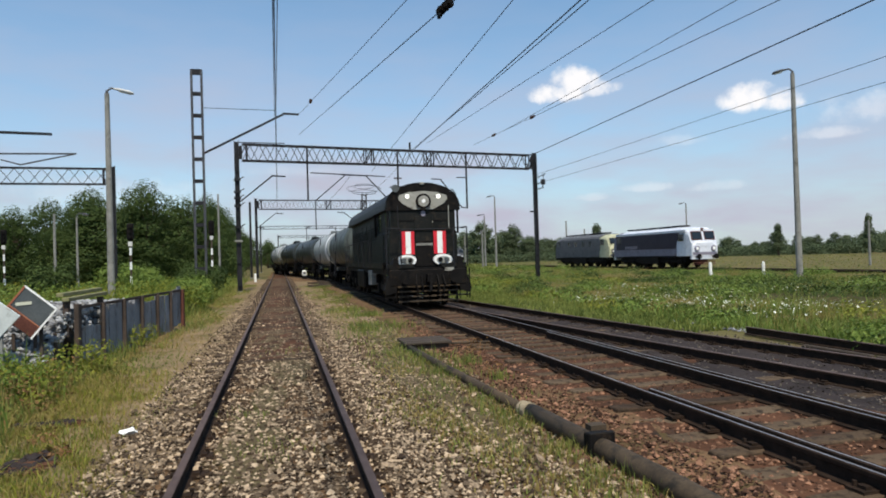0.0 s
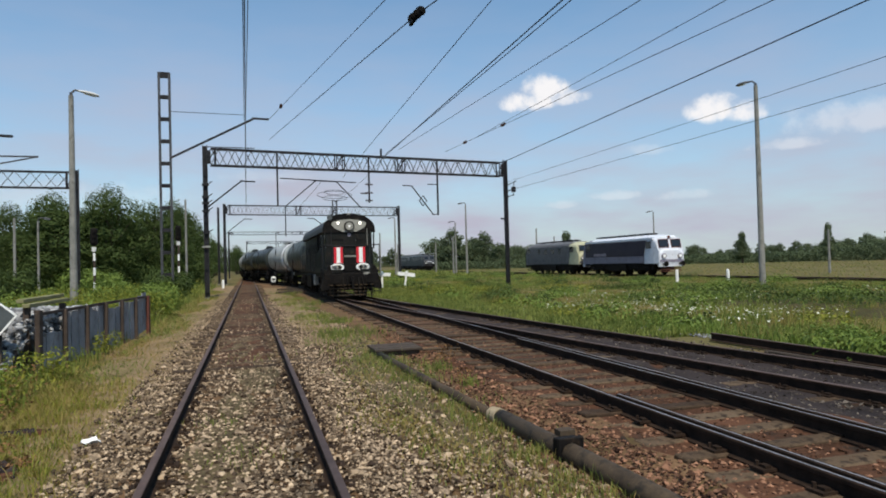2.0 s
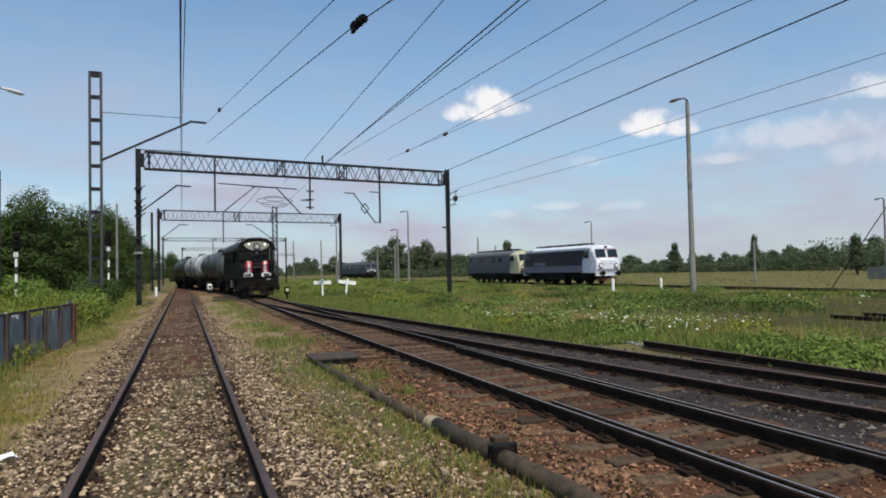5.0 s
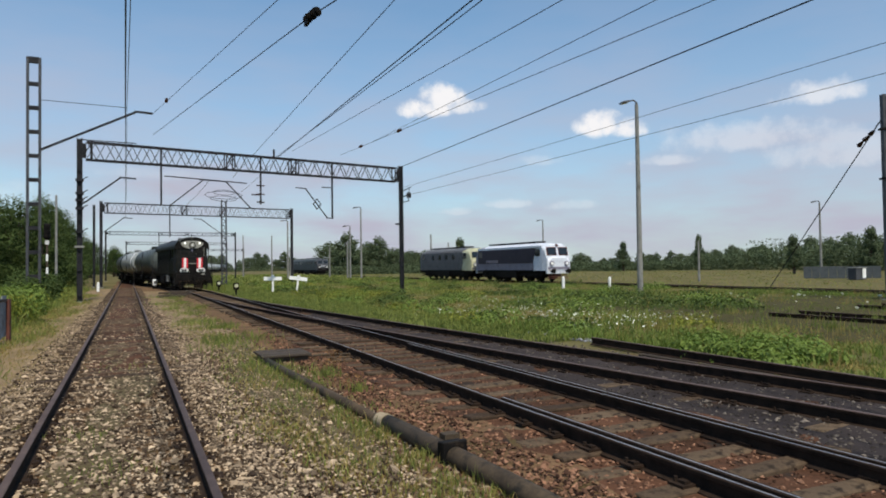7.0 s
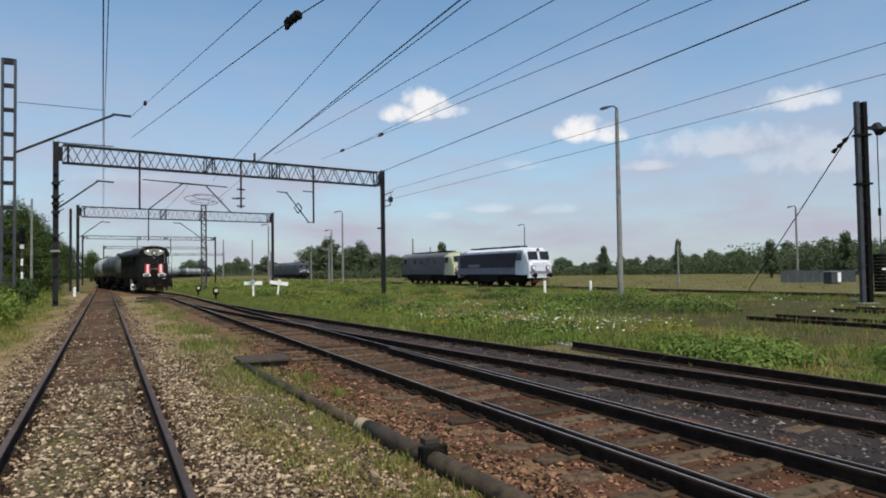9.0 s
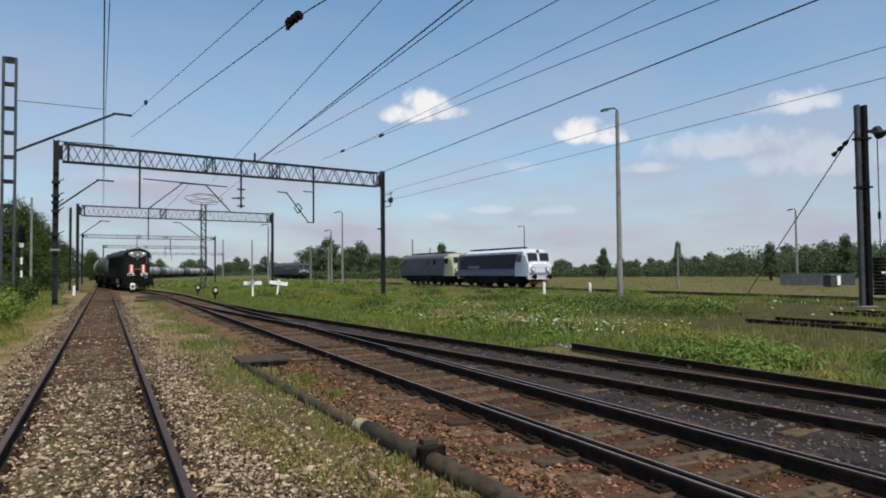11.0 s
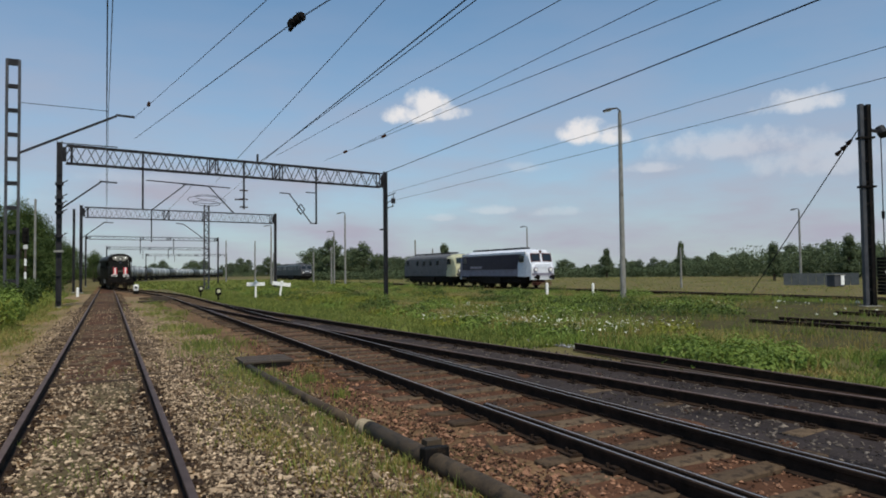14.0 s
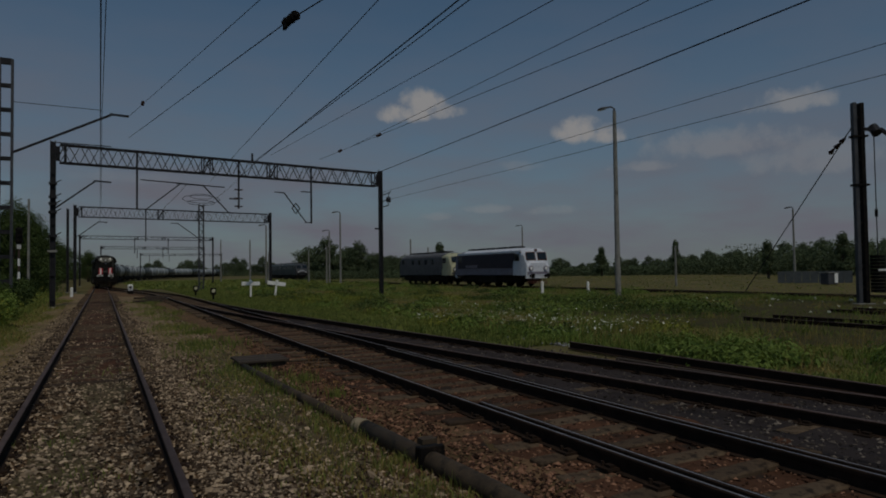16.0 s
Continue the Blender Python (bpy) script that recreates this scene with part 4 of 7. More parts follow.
    q = []
    for i in range(150):
        cy = 5.2 * (13.5 / 5.2) ** rng.uniform(0, 1)
        cx = -3.2 - 3.2 * rng.uniform(0, 1) - (0.5 if cy < 8 else 0)
        q.append(np.array([cx, cy]) + rng.normal(0, rng.uniform(0.08, 0.22), (40, 2)))
    q = np.concatenate(q)
    blades("verge_grass", q[::3], 0.36, 0.018, "weed", "rank green stalks in front of the scrap fence", 0.3)
    blades("verge_grass", q[1::2], 0.34, 0.012, "drygrass", "dry stalks in front of the scrap fence", 0.4)
    p = np.stack([rng.uniform(-3.9, -1.9, 15000), 16 * (60 / 16) ** rng.uniform(0, 1, 15000)], -1)
    p = p[p[:, 0] < -2.35 + 0.45 * np.sin(p[:, 1] * 0.6) + rng.normal(0, 0.15, len(p))]
    p = p[(p[:, 1] > 22) | (p[:, 0] > -2.9)]
    blades("verge_grass", p[::2], 0.11, 0.02, "grass", "green grass creeping over the trodden verge", 0.7)
    blades("verge_grass", p[1::2], 0.09, 0.018, "drygrass", "dry grass creeping over the trodden verge", 0.8)
    p = np.stack([rng.uniform(-45, -3.2, 26000), 24 * (75 / 24) ** rng.uniform(0, 1, 26000)], -1)
    blades("verge_grass", p, 0.35, 0.07, "grass", "green grass in front of the left-hand trees")
    k = []
    for cx, cy, r, h, n in [(-6.2, 13.0, 1.2, 0.8, 500), (-5.6, 10.5, 1.0, 0.6, 420), (-4.9, 8.4, 1.0, 0.35, 300), (-7.5, 16, 1.6, 1.0, 600), (-4.4, 11.4, 0.5, 0.6, 220), (-6, 7, 1.5, 0.4, 300), (-7.5, 22, 2.5, 0.9, 700), (-11, 27, 4, 1.2, 900)]:
        q = rng.normal(0, 0.5, (n, 3)) * [r, r, 0]
        q[:, 2] = rng.uniform(0.04, 1, n) * h
        k.append(q + [cx, cy, 0])
    for i in range(70):
        cy = 5.4 * (13 / 5.4) ** rng.uniform(0, 1)
        cx = -3.5 - 3.0 * rng.uniform(0, 1) - (0.4 if cy < 8 else 0)
        r, h, n = rng.uniform(0.25, 0.5), rng.uniform(0.25, 0.6), 90
        q = rng.normal(0, 0.5, (n, 3)) * [r, r, 0]
        q[:, 2] = rng.uniform(0.04, 1, n) * h
        k.append(q + [cx, cy, 0])
    for i in range(230):
        cy = 30 * (78 / 30) ** rng.uniform(0, 1)
        cx = -4.2 - 0.55 * cy * rng.uniform(0, 1)
        r, h, n = rng.uniform(0.8, 2.2), rng.uniform(0.3, 0.9), 130
        q = rng.normal(0, 0.5, (n, 3)) * [r, r, 0]
        q[:, 2] = rng.uniform(0.04, 1, n) * h
        k.append(q + [cx, cy, 0])
    far_off = [c for c in k if c[:, 1].mean() > 26]
    k = [c for c in k if c[:, 1].mean() <= 26] + far_off[::3]
    far_off = np.concatenate([c for n, c in enumerate(far_off) if n % 3])
    P, F = leaf_cloud(far_off, 0.075)
    stuff("weeds", P, F, "yellow", "yellow-green weeds and tall grass before the woods", "weeds")
    k = np.concatenate(k)
    k = k[(k[:, 1] > 14) | (rng.uniform(0, 1, len(k)) < 0.6)]
    k = np.repeat(k, 2, axis=0)
    P, F = leaf_cloud(k + np.abs(rng.normal(0, 0.06, k.shape)), np.where(k[:, 1] > 20, 0.07, 0.034))
    stuff("weeds", P, F, "weed", "green weeds round the scrap heap", "weeds")
    # rank weeds before the scrap heap
    spec = [(-3.9 - 2.2 * rng.uniform(0, 1), 7.2 * (12.4 / 7.2) ** rng.uniform(0, 1), rng.uniform(0.25, 0.5), rng.uniform(0.28, 0.6), 330) for _ in range(34)]
    at, way = mounds(spec[:16])
    P, F = leaf_cloud(at, 0.032, 0.3, way)
    stuff("weeds", P, F, "weed", "rank green weeds before the scrap heap", "weeds")
    at, way = mounds(spec[16:26])
    P, F = leaf_cloud(at, 0.03, 0.3, way)
    stuff("weeds", P, F, "leaf", "dark green weeds before the scrap heap", "weeds")
    at, way = mounds(spec[26:] + [(-3.5, 10.4, 0.35, 0.5, 360), (-3.15, 10.0, 0.25, 0.4, 260), (-3.2, 12.9, 0.3, 0.45, 300), (-4.1, 25.2, 0.9, 1.0, 900), (-5.0, 27.5, 1.1, 1.15, 1000), (-3.5, 24.0, 0.5, 0.6, 500), (-6.2, 25.5, 1.2, 1.0, 900)])
    P, F = leaf_cloud(at, 0.026, 0.3, way)
    stuff("weeds", P, F, "yellow", "yellow-flowering weeds before the scrap heap", "weeds")
    at, way = mounds([(-3.45, 10.1, 0.32, 0.48, 260), (-3.9, 9.6, 0.35, 0.42, 240), (-3.1, 9.7, 0.22, 0.3, 140), (-2.55, 8.0, 0.2, 0.16, 120), (-2.2, 7.4, 0.16, 0.14, 100)])
    P, F = leaf_cloud(at, 0.022, 0.3, way)
    stuff("weeds", P, F, "russet", "withered russet stalks round the bare patches", "weeds")
    # grass between the first two tracks
    q = []
    for _ in range(190):
        y = 4.5 * (45 / 4.5) ** rng.uniform(0, 1)
        c = np.array([1.55 + 0.6 * rng.uniform(0, 1) + 0.35 * math.sin(y * 0.5) + (0.3 if y > 10 else 0), y])
        q.append(c + rng.normal(0, 0.14 + 0.006 * y, (50, 2)))
    q = np.concatenate(q)
    blades("track_grass", q[::4], 0.06, 0.011, "grass", "thin grass in the gravel between the tracks", 0.6, base=-0.01)
    blades("track_grass", q[1::2], 0.05, 0.012, "drygrass", "dry grass in the gravel between the tracks", 0.7, base=-0.01)
    q = np.concatenate([np.array([cx, cy]) + rng.normal(0, s, (n, 2)) for cx, cy, s, n in [(2.2, 19, 0.3, 260), (2.4, 25, 0.35, 300), (2.2, 32, 0.5, 300), (1.9, 14.5, 0.35, 600), (2.0, 11.5, 0.35, 700), (2.1, 9.0, 0.25, 450), (2.45, 12.4, 0.3, 500), (2.6, 10.3, 0.22, 320), (2.35, 7.4, 0.15, 150), (2.6, 5.0, 0.16, 160), (3.0, 8.3, 0.2, 150), (-0.15, 6.9, 0.25, 260), (-0.5, 8.4, 0.2, 160), (0.1, 14, 0.4, 200)]])
    blades("track_grass", q[::4], 0.075, 0.011, "grass", "green tufts along the pipe and between the rails", 0.5, base=-0.01)


def pit_weeds():
    # straggling growth along the pipe and in the tan strip beyond it
    q, d = [], []
    for _ in range(95):
        y = 4.2 * (12.8 / 4.2) ** rng.uniform(0, 1)
        q.append(np.array([2.55 - 0.03 * (y - 4) + rng.normal(0, 0.14), y]) + rng.normal(0, rng.uniform(0.05, 0.12), (38, 2)))
    for _ in range(38):
        y = 17 * (52 / 17) ** rng.uniform(0, 1)
        d.append(np.array([2.35 + rng.normal(0, 0.45), y]) + rng.normal(0, rng.uniform(0.15, 0.4), (70, 2)))
    q, d = np.concatenate(q), np.concatenate(d)
    blades("track_grass", q[::4], 0.11, 0.009, "grass", "straggling grass along the pipe", 0.5, base=-0.01)
    blades("track_grass", q[1::3], 0.08, 0.009, "drygrass", "dry straggling grass along the pipe", 0.6, base=-0.01)
    blades("track_grass", d, 0.15, 0.018, "grass", "tussocks of grass between the two tracks", 0.5, base=-0.01)
    q = np.concatenate([np.array([cx, cy]) + rng.normal(0, s, (n, 2)) for cx, cy, s, n in [(2.55, 11.9, 0.22, 160), (3.1, 11.2, 0.16, 120), (2.5, 10.4, 0.2, 120), (2.1, 12.8, 0.3, 160), (1.9, 16, 0.4, 120), (3.15, 9.6, 0.1, 60)]])
    blades("track_grass", q, 0.15, 0.012, "grass", "rank green grass round the pit cover", 0.45, base=-0.01)


def woods():
    kinds = [tree("tree", 9.5, 3.6, 9500, 0.105, "leaf", "full leafy deciduous tree of the belt beside the line"),
             tree("tree", 8.2, 3.2, 9500, 0.10, "leaf", "round leafy tree of the belt beside the line"),
             tree("tree", 11.0, 3.4, 9500, 0.11, "leaf", "tall leafy tree of the belt beside the line")]
    spots = []
    for i in range(40):
        x = -7.5 - 62 * (i / 39) ** 1.15
        spots.append((x + rng.uniform(-1.5, 1.5), 84 + rng.uniform(-6, 14) - 0.28 * abs(x + 10) * (1 if x < -10 else 0), rng.uniform(0.84, 1.08) * (1.06 if x > -22 else 0.92)))
    for i in range(18):
        x = -6 - 66 * (i / 17) ** 1.1
        spots.append((x + rng.uniform(-2, 2), 98 + rng.uniform(-4, 10) - 0.25 * abs(x + 10), rng.uniform(0.86, 1.05)))
    for i in range(22):
        y = 96 + i * 8.5
        spots.append((t1x(y) - 8 - rng.uniform(0, 6) - i * 0.2, y, rng.uniform(0.75, 1.05)))
    for i, (x, y, s) in enumerate(spots):
        k = kinds[i % 3]
        if i < 3:
            k.matrix_basis = pose(x, y, -0.05, 0, 0, i * 77)
        else:
            copy_thing(k, pose(x, y, -0.05, 0, 0, (i * 77) % 360)).scale = (s * 1.4, s * 1.4, s)
    # the far trees carry their haze in the paler leaf colour
    far = [tree("tree", 7.0, 3.4, 3600, 0.19, "hazeleaf", "distant leafy tree on the far side of the yard"),
           tree("tree", 8.5, 3.0, 3600, 0.19, "hazeleaf", "distant tall tree on the far side of the yard"),
           tree("tree", 8.0, 2.2, 3000, 0.16, "hazeleaf", "distant slim poplar on the far side of the yard", True)]
    spots = []
    for i in range(104):
        az = 2 + 70 * i / 103 + rng.uniform(-0.4, 0.4)
        d = rng.uniform(175, 225) - 70 * max(0, (az - 48) / 22) if az > 15 else rng.uniform(430, 500)
        s = rng.uniform(0.6, 1.1) * (1.45 if 15.5 < az < 23 else 1) * (0.66 if 33 < az < 45 else 0.88 if az > 15 else 1.5)
        spots.append((d * math.sin(radians(az)), d * math.cos(radians(az)), s))
    for az, d, s in [(46.7, 150, 1.15), (27.0, 120, 0.9), (53.5, 110, 0.75), (58.5, 100, 0.8), (40.8, 160, 0.9)]:
        spots.append((d * math.sin(radians(az)), d * math.cos(radians(az)), s))
    for i, (x, y, s) in enumerate(spots):
        k = far[2] if i >= 104 else far[i % 2]
        if i in (0, 1, 104):
            k.matrix_basis = pose(x, y, -0.1, 0, 0, i * 51)
        else:
            copy_thing(k, pose(x, y, -0.1, 0, 0, (i * 51) % 360)).scale = (s * 1.3, s * 1.3, s)
    # undergrowth along the edge of the woods
    k = []
    for i in range(210):
        x = -5.5 - 60 * rng.uniform(0, 1) ** 1.2
        y = 80 + rng.uniform(-4, 8) - 0.22 * abs(x + 8)
        q = rng.normal(0, 0.5, (480, 3)) * [1.8, 1.2, 0]
        q[:, 2] = rng.uniform(0.0, 1, 480) * rng.uniform(1.2, 3.8)
        k.append(q + [x, y, 0])
    P, F = leaf_cloud(np.concatenate(k), 0.12)
    stuff("undergrowth", P, F, "leaf", "dense green undergrowth at the edge of the woods", "undergrowth")
    k = []
    for i in range(300):
        az = radians(2 + 70 * i / 299)
        d = rng.uniform(165, 185) - 65 * max(0, (math.degrees(az) - 48) / 22) if az > radians(15) else rng.uniform(425, 450)
        q = rng.normal(0, 0.5, (260, 3)) * [3.2, 3.2, 0]
        deg = math.degrees(az)
        q[:, 2] = rng.uniform(0.0, 1, 260) * rng.uniform(0.7, 1.15) * (2.2 if deg < 46 else 3.6 if deg < 51 else 5.8)
        k.append(q + [d * math.sin(az), d * math.cos(az), 0])
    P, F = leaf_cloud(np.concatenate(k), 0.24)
    stuff("undergrowth", P, F, "hazeleaf", "green scrub along the far edge of the yard, paled for haze", "undergrowth")
    b = bush("bush", 1.2, 1.7, 2600, 0.065, "weed", "fresh green bush beside the line")
    b.matrix_basis = pose(-3.6, 29.2, 0) @ Matrix.Diagonal((0.8, 0.8, 0.9, 1))
    for x, y, sc in [(-4.2, 33.5, 0.9), (-9.5, 50, 1.3), (-17.5, 34, 1.4), (-12, 55, 1.5), (-6.5, 37, 1.0)]:
        copy_thing(b, pose(x, y, 0, 0, 0, x * 40)).scale = (sc, sc, sc)
    b = bush("bush", 1.2, 1.7, 2600, 0.07, "leaf", "dark green rounded bush beside the line")
    b.matrix_basis = pose(-4.4, 43.5, 0)
    for x, y, sc in [(-5.2, 54, 1.1), (-14, 46, 1.4), (-20, 44, 1.3), (-7, 57, 1.2), (-5.4, 47, 1.1)]:
        copy_thing(b, pose(x, y, 0, 0, 0, x * 40)).scale = (sc, sc, sc)


# ---- overhead line ----
def lattice(bm, p, q, up, depth, bar, n, cross=True):
    """Zigzag bars between two chords: p to q, and the same moved by up*depth."""
    p, q, up = Vector(p), Vector(q), Vector(up) * depth
    for i in range(n):
        a, b = p.lerp(q, i / n), p.lerp(q, (i + 1) / n)
        m = (a + b) / 2
        beam(bm, a, m + up, bar)
        beam(bm, m + up, b, bar)
        if cross:
            beam(bm, a + up, m, bar)
            beam(bm, m, b + up, bar)
    return bm


def steel_mast(parent, x, y, h, w=0.30, material="steel"):
    """Two channels with batten plates, on a concrete foot."""
    bm = BM()
    for s in (-1, 1):
        box(bm, x + s * w * 0.42, y, h / 2, w * 0.16, w * 0.75, h)
    box(bm, x, y, h / 2, w * 0.7, 0.03, h - 0.1)
    for i in range(int(h / 1.5)):
        for s in (-1, 1):
            box(bm, x, y + s * w * 0.37, 0.5 + i * 1.5, w * 0.86, 0.018, 0.3)
    ob = part("mast", bm, material, parent)
    part("foundation", box(BM(), x, y, -0.12, w * 1.6, w * 1.6, 0.3, bevel=0.04), "concrete", parent)
    return ob


def gantry(pl, pr, top, depth, bar=0.042, n=21, label="", mast_w=0.30, chord=0.085):
    ob = thing("overhead_line_gantry", label, "gantry", "overhead line gantries")
    steel_mast(ob, pl[0], pl[1], top + 0.22, mast_w)
    steel_mast(ob, pr[0], pr[1], top + 0.22, mast_w)
    a, b = Vector((pl[0] + 0.35, pl[1], top - depth)), Vector((pr[0] - 0.35, pr[1], top - depth))
    w = (b - a).normalized().cross(Vector((0, 0, 1))) * 0.25
    for s in (-1, 1):
        for z in (0, depth):
            part("chord", beam(BM(), a + w * s + Vector((0, 0, z)), b + w * s + Vector((0, 0, z)), chord), "steel", ob)
        part("lattice", lattice(BM(), a + w * s + Vector((0, 0, depth if s > 0 else 0)), b + w * s + Vector((0, 0, depth if s > 0 else 0)), (0, 0, -s), depth, bar, n, False), "truss", ob)
    for u in (0.0, 0.395, 0.605, 1.0):
        c = a.lerp(b, u)
        for s in (-1, 1):
            bm = BM()
            for e in (-0.28, 0.28):
                d = (b - a).normalized() * e
                beam(bm, c + w * s + d, c + w * s + d + Vector((0, 0, depth)), 0.07)
            e = (b - a).normalized() * 0.28
            beam(bm, c + w * s - e, c + w * s + e + Vector((0, 0, depth)), 0.05)
            part("stiffener", bm, "steel", ob)
    for p in (a, b):
        e = (pl if p == a else pr)
        part("bracket", beam(BM(), p + Vector((0, 0, depth * 0.5)), (e[0], e[1], top - depth * 0.5), 0.16, depth * 0.8), "steel", ob)
    return ob, a, b


def insulator(parent, p, q, n=5, r=0.07):
    p, q = Vector(p), Vector(q)
    bm = BM()
    rod(bm, p, q, r * 0.4, seg=6)
    for i in range(n):
        c = p.lerp(q, (i + 0.5) / n)
        d = (q - p).normalized() * (p - q).length / n * 0.3
        rod(bm, c - d, c + d, r, r * 0.55, 8)
    return part("insulator", bm, "ceramic", parent, "brown ribbed insulator")


def overhead():
    g, a, b = gantry((-2.58, 45.0), (19.6, 48.6), 9.62, 1.07, label="dark steel gantry with lattice beam carrying the overhead wires")

    def on(x, z):
        u = (x - a.x) / (b.x - a.x)
        return Vector((x, a.y + (b.y - a.y) * u - 0.1, z))
    for x, lo in ((1.95, 5.95), (8.35, 6.3), (13.7, 5.45)):
        part("drop_post", beam(BM(), on(x, lo), on(x, 9.62), 0.11), "steel", g)
    for pts in ([(2.15, 7.85), (7.4, 7.7)], [(2.5, 6.0), (4.5, 7.72)], [(4.3, 7.75), (6.1, 7.72)], [(6.0, 7.72), (7.7, 5.95)],
                [(10.9, 7.6), (11.7, 7.58)], [(11.6, 7.6), (13.3, 5.5)], [(13.2, 5.5), (13.75, 5.5)], [(12.9, 7.75), (13.7, 7.75)]):
        part("registration_arm", beam(BM(), on(*pts[0]), on(*pts[1]), 0.065), "steel", g)
    bm = BM()
    ring = [on(12.5 + 0.3 * math.cos(k * math.tau / 4), 6.5 + 0.38 * math.sin(k * math.tau / 4)) for k in range(4)]
    for k in range(4):
        beam(bm, ring[k], ring[(k + 1) % 4], 0.06)
    part("diamond_frame", bm, "steel", g, "small open diamond on the registration arm")
    for x, z in ((8.35, 6.45), (8.35, 7.0), (8.0, 6.95), (8.35, 7.6)):
        insulator(g, on(x - 0.28, z), on(x + 0.28, z), 4)
    for z in (4.2, 5.6, 6.1, 6.5, 7.3):
        bm = BM()
        box(bm, -2.58, 45, z, 0.42, 0.42, 0.14)
        rod(bm, (-2.5, 44.9, z), (-2.15, 44.8, z + 0.2), 0.03)
        part("clamp", bm, "steel", g)
    bm = BM()
    box(bm, -2.58, 44.8, 3.3, 0.5, 0.06, 0.12)
    part("small_sign", bm, "concrete", g, "small pale plate")
    bm = BM()
    for dz, ln in ((0.0, 0.5), (0.5, 0.75), (-0.4, 0.55)):
        rod(bm, (19.6, 48.5, 7.3 + dz), (19.6 + ln, 48.2, 7.55 + dz * 1.2), 0.035)
    rod(bm, (20.1, 48.3, 7.0), (20.2, 48.3, 8.1), 0.03)
    box(bm, 20.15, 48.3, 7.5, 0.3, 0.2, 0.4)
    part("stub", box(BM(), 19.3, 48.4, 5.2, 0.5, 0.12, 0.12), "steel", g)
    part("switch_bracket", bm, "steel", g, "isolator bracket with rods")
    bm = BM()
    box(bm, 9.3, 46.8, 9.9, 0.12, 0.12, 0.6)
    part("pin", bm, "steel", g)
    g2, a2, b2 = gantry((-2.6, 81.0), (18.9, 84.2), 9.25, 1.1, 0.032, 22, "far steel gantry with lattice beam over the tracks")
    for x, lo in ((4.4, 5.6), (10.6, 5.5)):
        part("drop_post", beam(BM(), (x, 82, lo), (x, 82, 9.2), 0.12), "steel", g2)
    for p, q in (((10.6, 5.6), (7.8, 7.7)), ((7.9, 7.7), (7.0, 7.75))):
        part("registration_arm", beam(BM(), (p[0], 82, p[1]), (q[0], 82, q[1]), 0.08), "steel", g2)
    lm = thing("lattice_mast", "slim lattice mast with looped cables at the second gantry", "mast", "masts")
    bm = BM()
    for sx in (-0.25, 0.25):
        for sy in (-0.25, 0.25):
            beam(bm, (10.1 + sx, 80 + sy, 0), (10.1 + sx, 80 + sy, 9.8), 0.09)
    part("mast_leg", bm, "truss", lm)
    for s in (-0.25, 0.25):
        part("lattice", lattice(BM(), (9.85, 80 + s, 0), (9.85, 80 + s, 9.8), (1, 0, 0), 0.5, 0.05, 14, False), "truss", lm)
    for zc, w, h in ((10.0, 1.5, 0.35), (10.4, 2.1, 0.5), (10.7, 1.2, 0.35)):
        pts = [(10.1 + w * math.cos(t / 12 * math.tau), 79.9 + 0.5 * math.sin(t / 12 * math.tau), zc + h * math.sin(t / 12 * math.tau)) for t in range(13)]
        wire_line("cable_loop", pts, 0.03, "", parent=lm)
    for i, (y, x0, x1) in enumerate(((128, -4.0, 18.5), (168, -3, 20), (215, 2, 26))):
        gi, _, _ = gantry((t1x(y) + x0 + 0.5, y), (t1x(y) + x1, y + 3), 8.6 - 0.3 * i, 0.55, 0.04, 12, "distant steel gantry over the running lines", 0.26, 0.07)
        for dx in (5.0, 10.5):
            part("drop_post", beam(BM(), (t1x(y) + dx, y + 1, 5.6), (t1x(y) + dx, y + 1, 8.3 - 0.3 * i), 0.12), "steel", gi)
    gantry((-42, 51.0), (-11.9, 53.5), 9.15, 1.15, 0.04, 17, "steel lattice gantry over the neighbouring tracks")
    # ladder-like tower with the long bracket arm
    tw = thing("lattice_tower", "tall ladder-like steel tower with a long bracket arm", "tower", "masts")
    for sx in (-5.28, -4.66):
        part("tower_leg", box(BM(), sx, 45.3, 7.25, 0.13, 0.28, 14.5), "truss", tw)
    for i in range(11):
        part("rung_plate", box(BM(), -4.97, 45.3, 14.35 - i * 1.42, 0.55, 0.24, 0.22 if i else 0.34), "steel", tw)
    bm = BM()
    beam(bm, (-4.6, 45.2, 9.05), (0.45, 45.0, 11.65), 0.12)
    beam(bm, (0.4, 45.0, 11.7), (1.45, 45.0, 11.66), 0.12)
    part("bracket_arm", bm, "steel", tw)
    insulator(tw, (-4.6, 45.2, 9.05), (-4.0, 45.2, 9.36), 5, 0.09)
    part("stay", rod(BM(), (-4.6, 45.2, 12.0), (-0.0, 45.0, 11.9), 0.02, seg=5), "wire", tw)
    bm = BM()
    rod(bm, (-2.5, 45, 9.75), (0.5, 45, 9.72), 0.03)
    part("cross_arm", bm, "steel", tw)
    # cantilevers over the first track, on the masts of both gantries
    for gg, y, z0 in ((g, 45.0, 5.8), (g2, 81.0, 5.9)):
        bm = BM()
        beam(bm, (-2.5, y - 0.1, z0), (-0.35, y - 0.1, z0 + 1.75), 0.085)
        beam(bm, (-0.45, y - 0.1, z0 + 1.75), (0.5, y - 0.1, z0 + 1.7), 0.085)
        part("cantilever", bm, "steel", gg)
    mid = thing("bracket_mast", "slim dark mast beside the first track", "mast", "masts")
    steel_mast(mid, -3.4, 84, 9.3, 0.26)
    # right-hand anchor mast
    am = thing("anchor_mast", "heavy double steel mast with tension weights and a bracket arm", "mast", "masts")
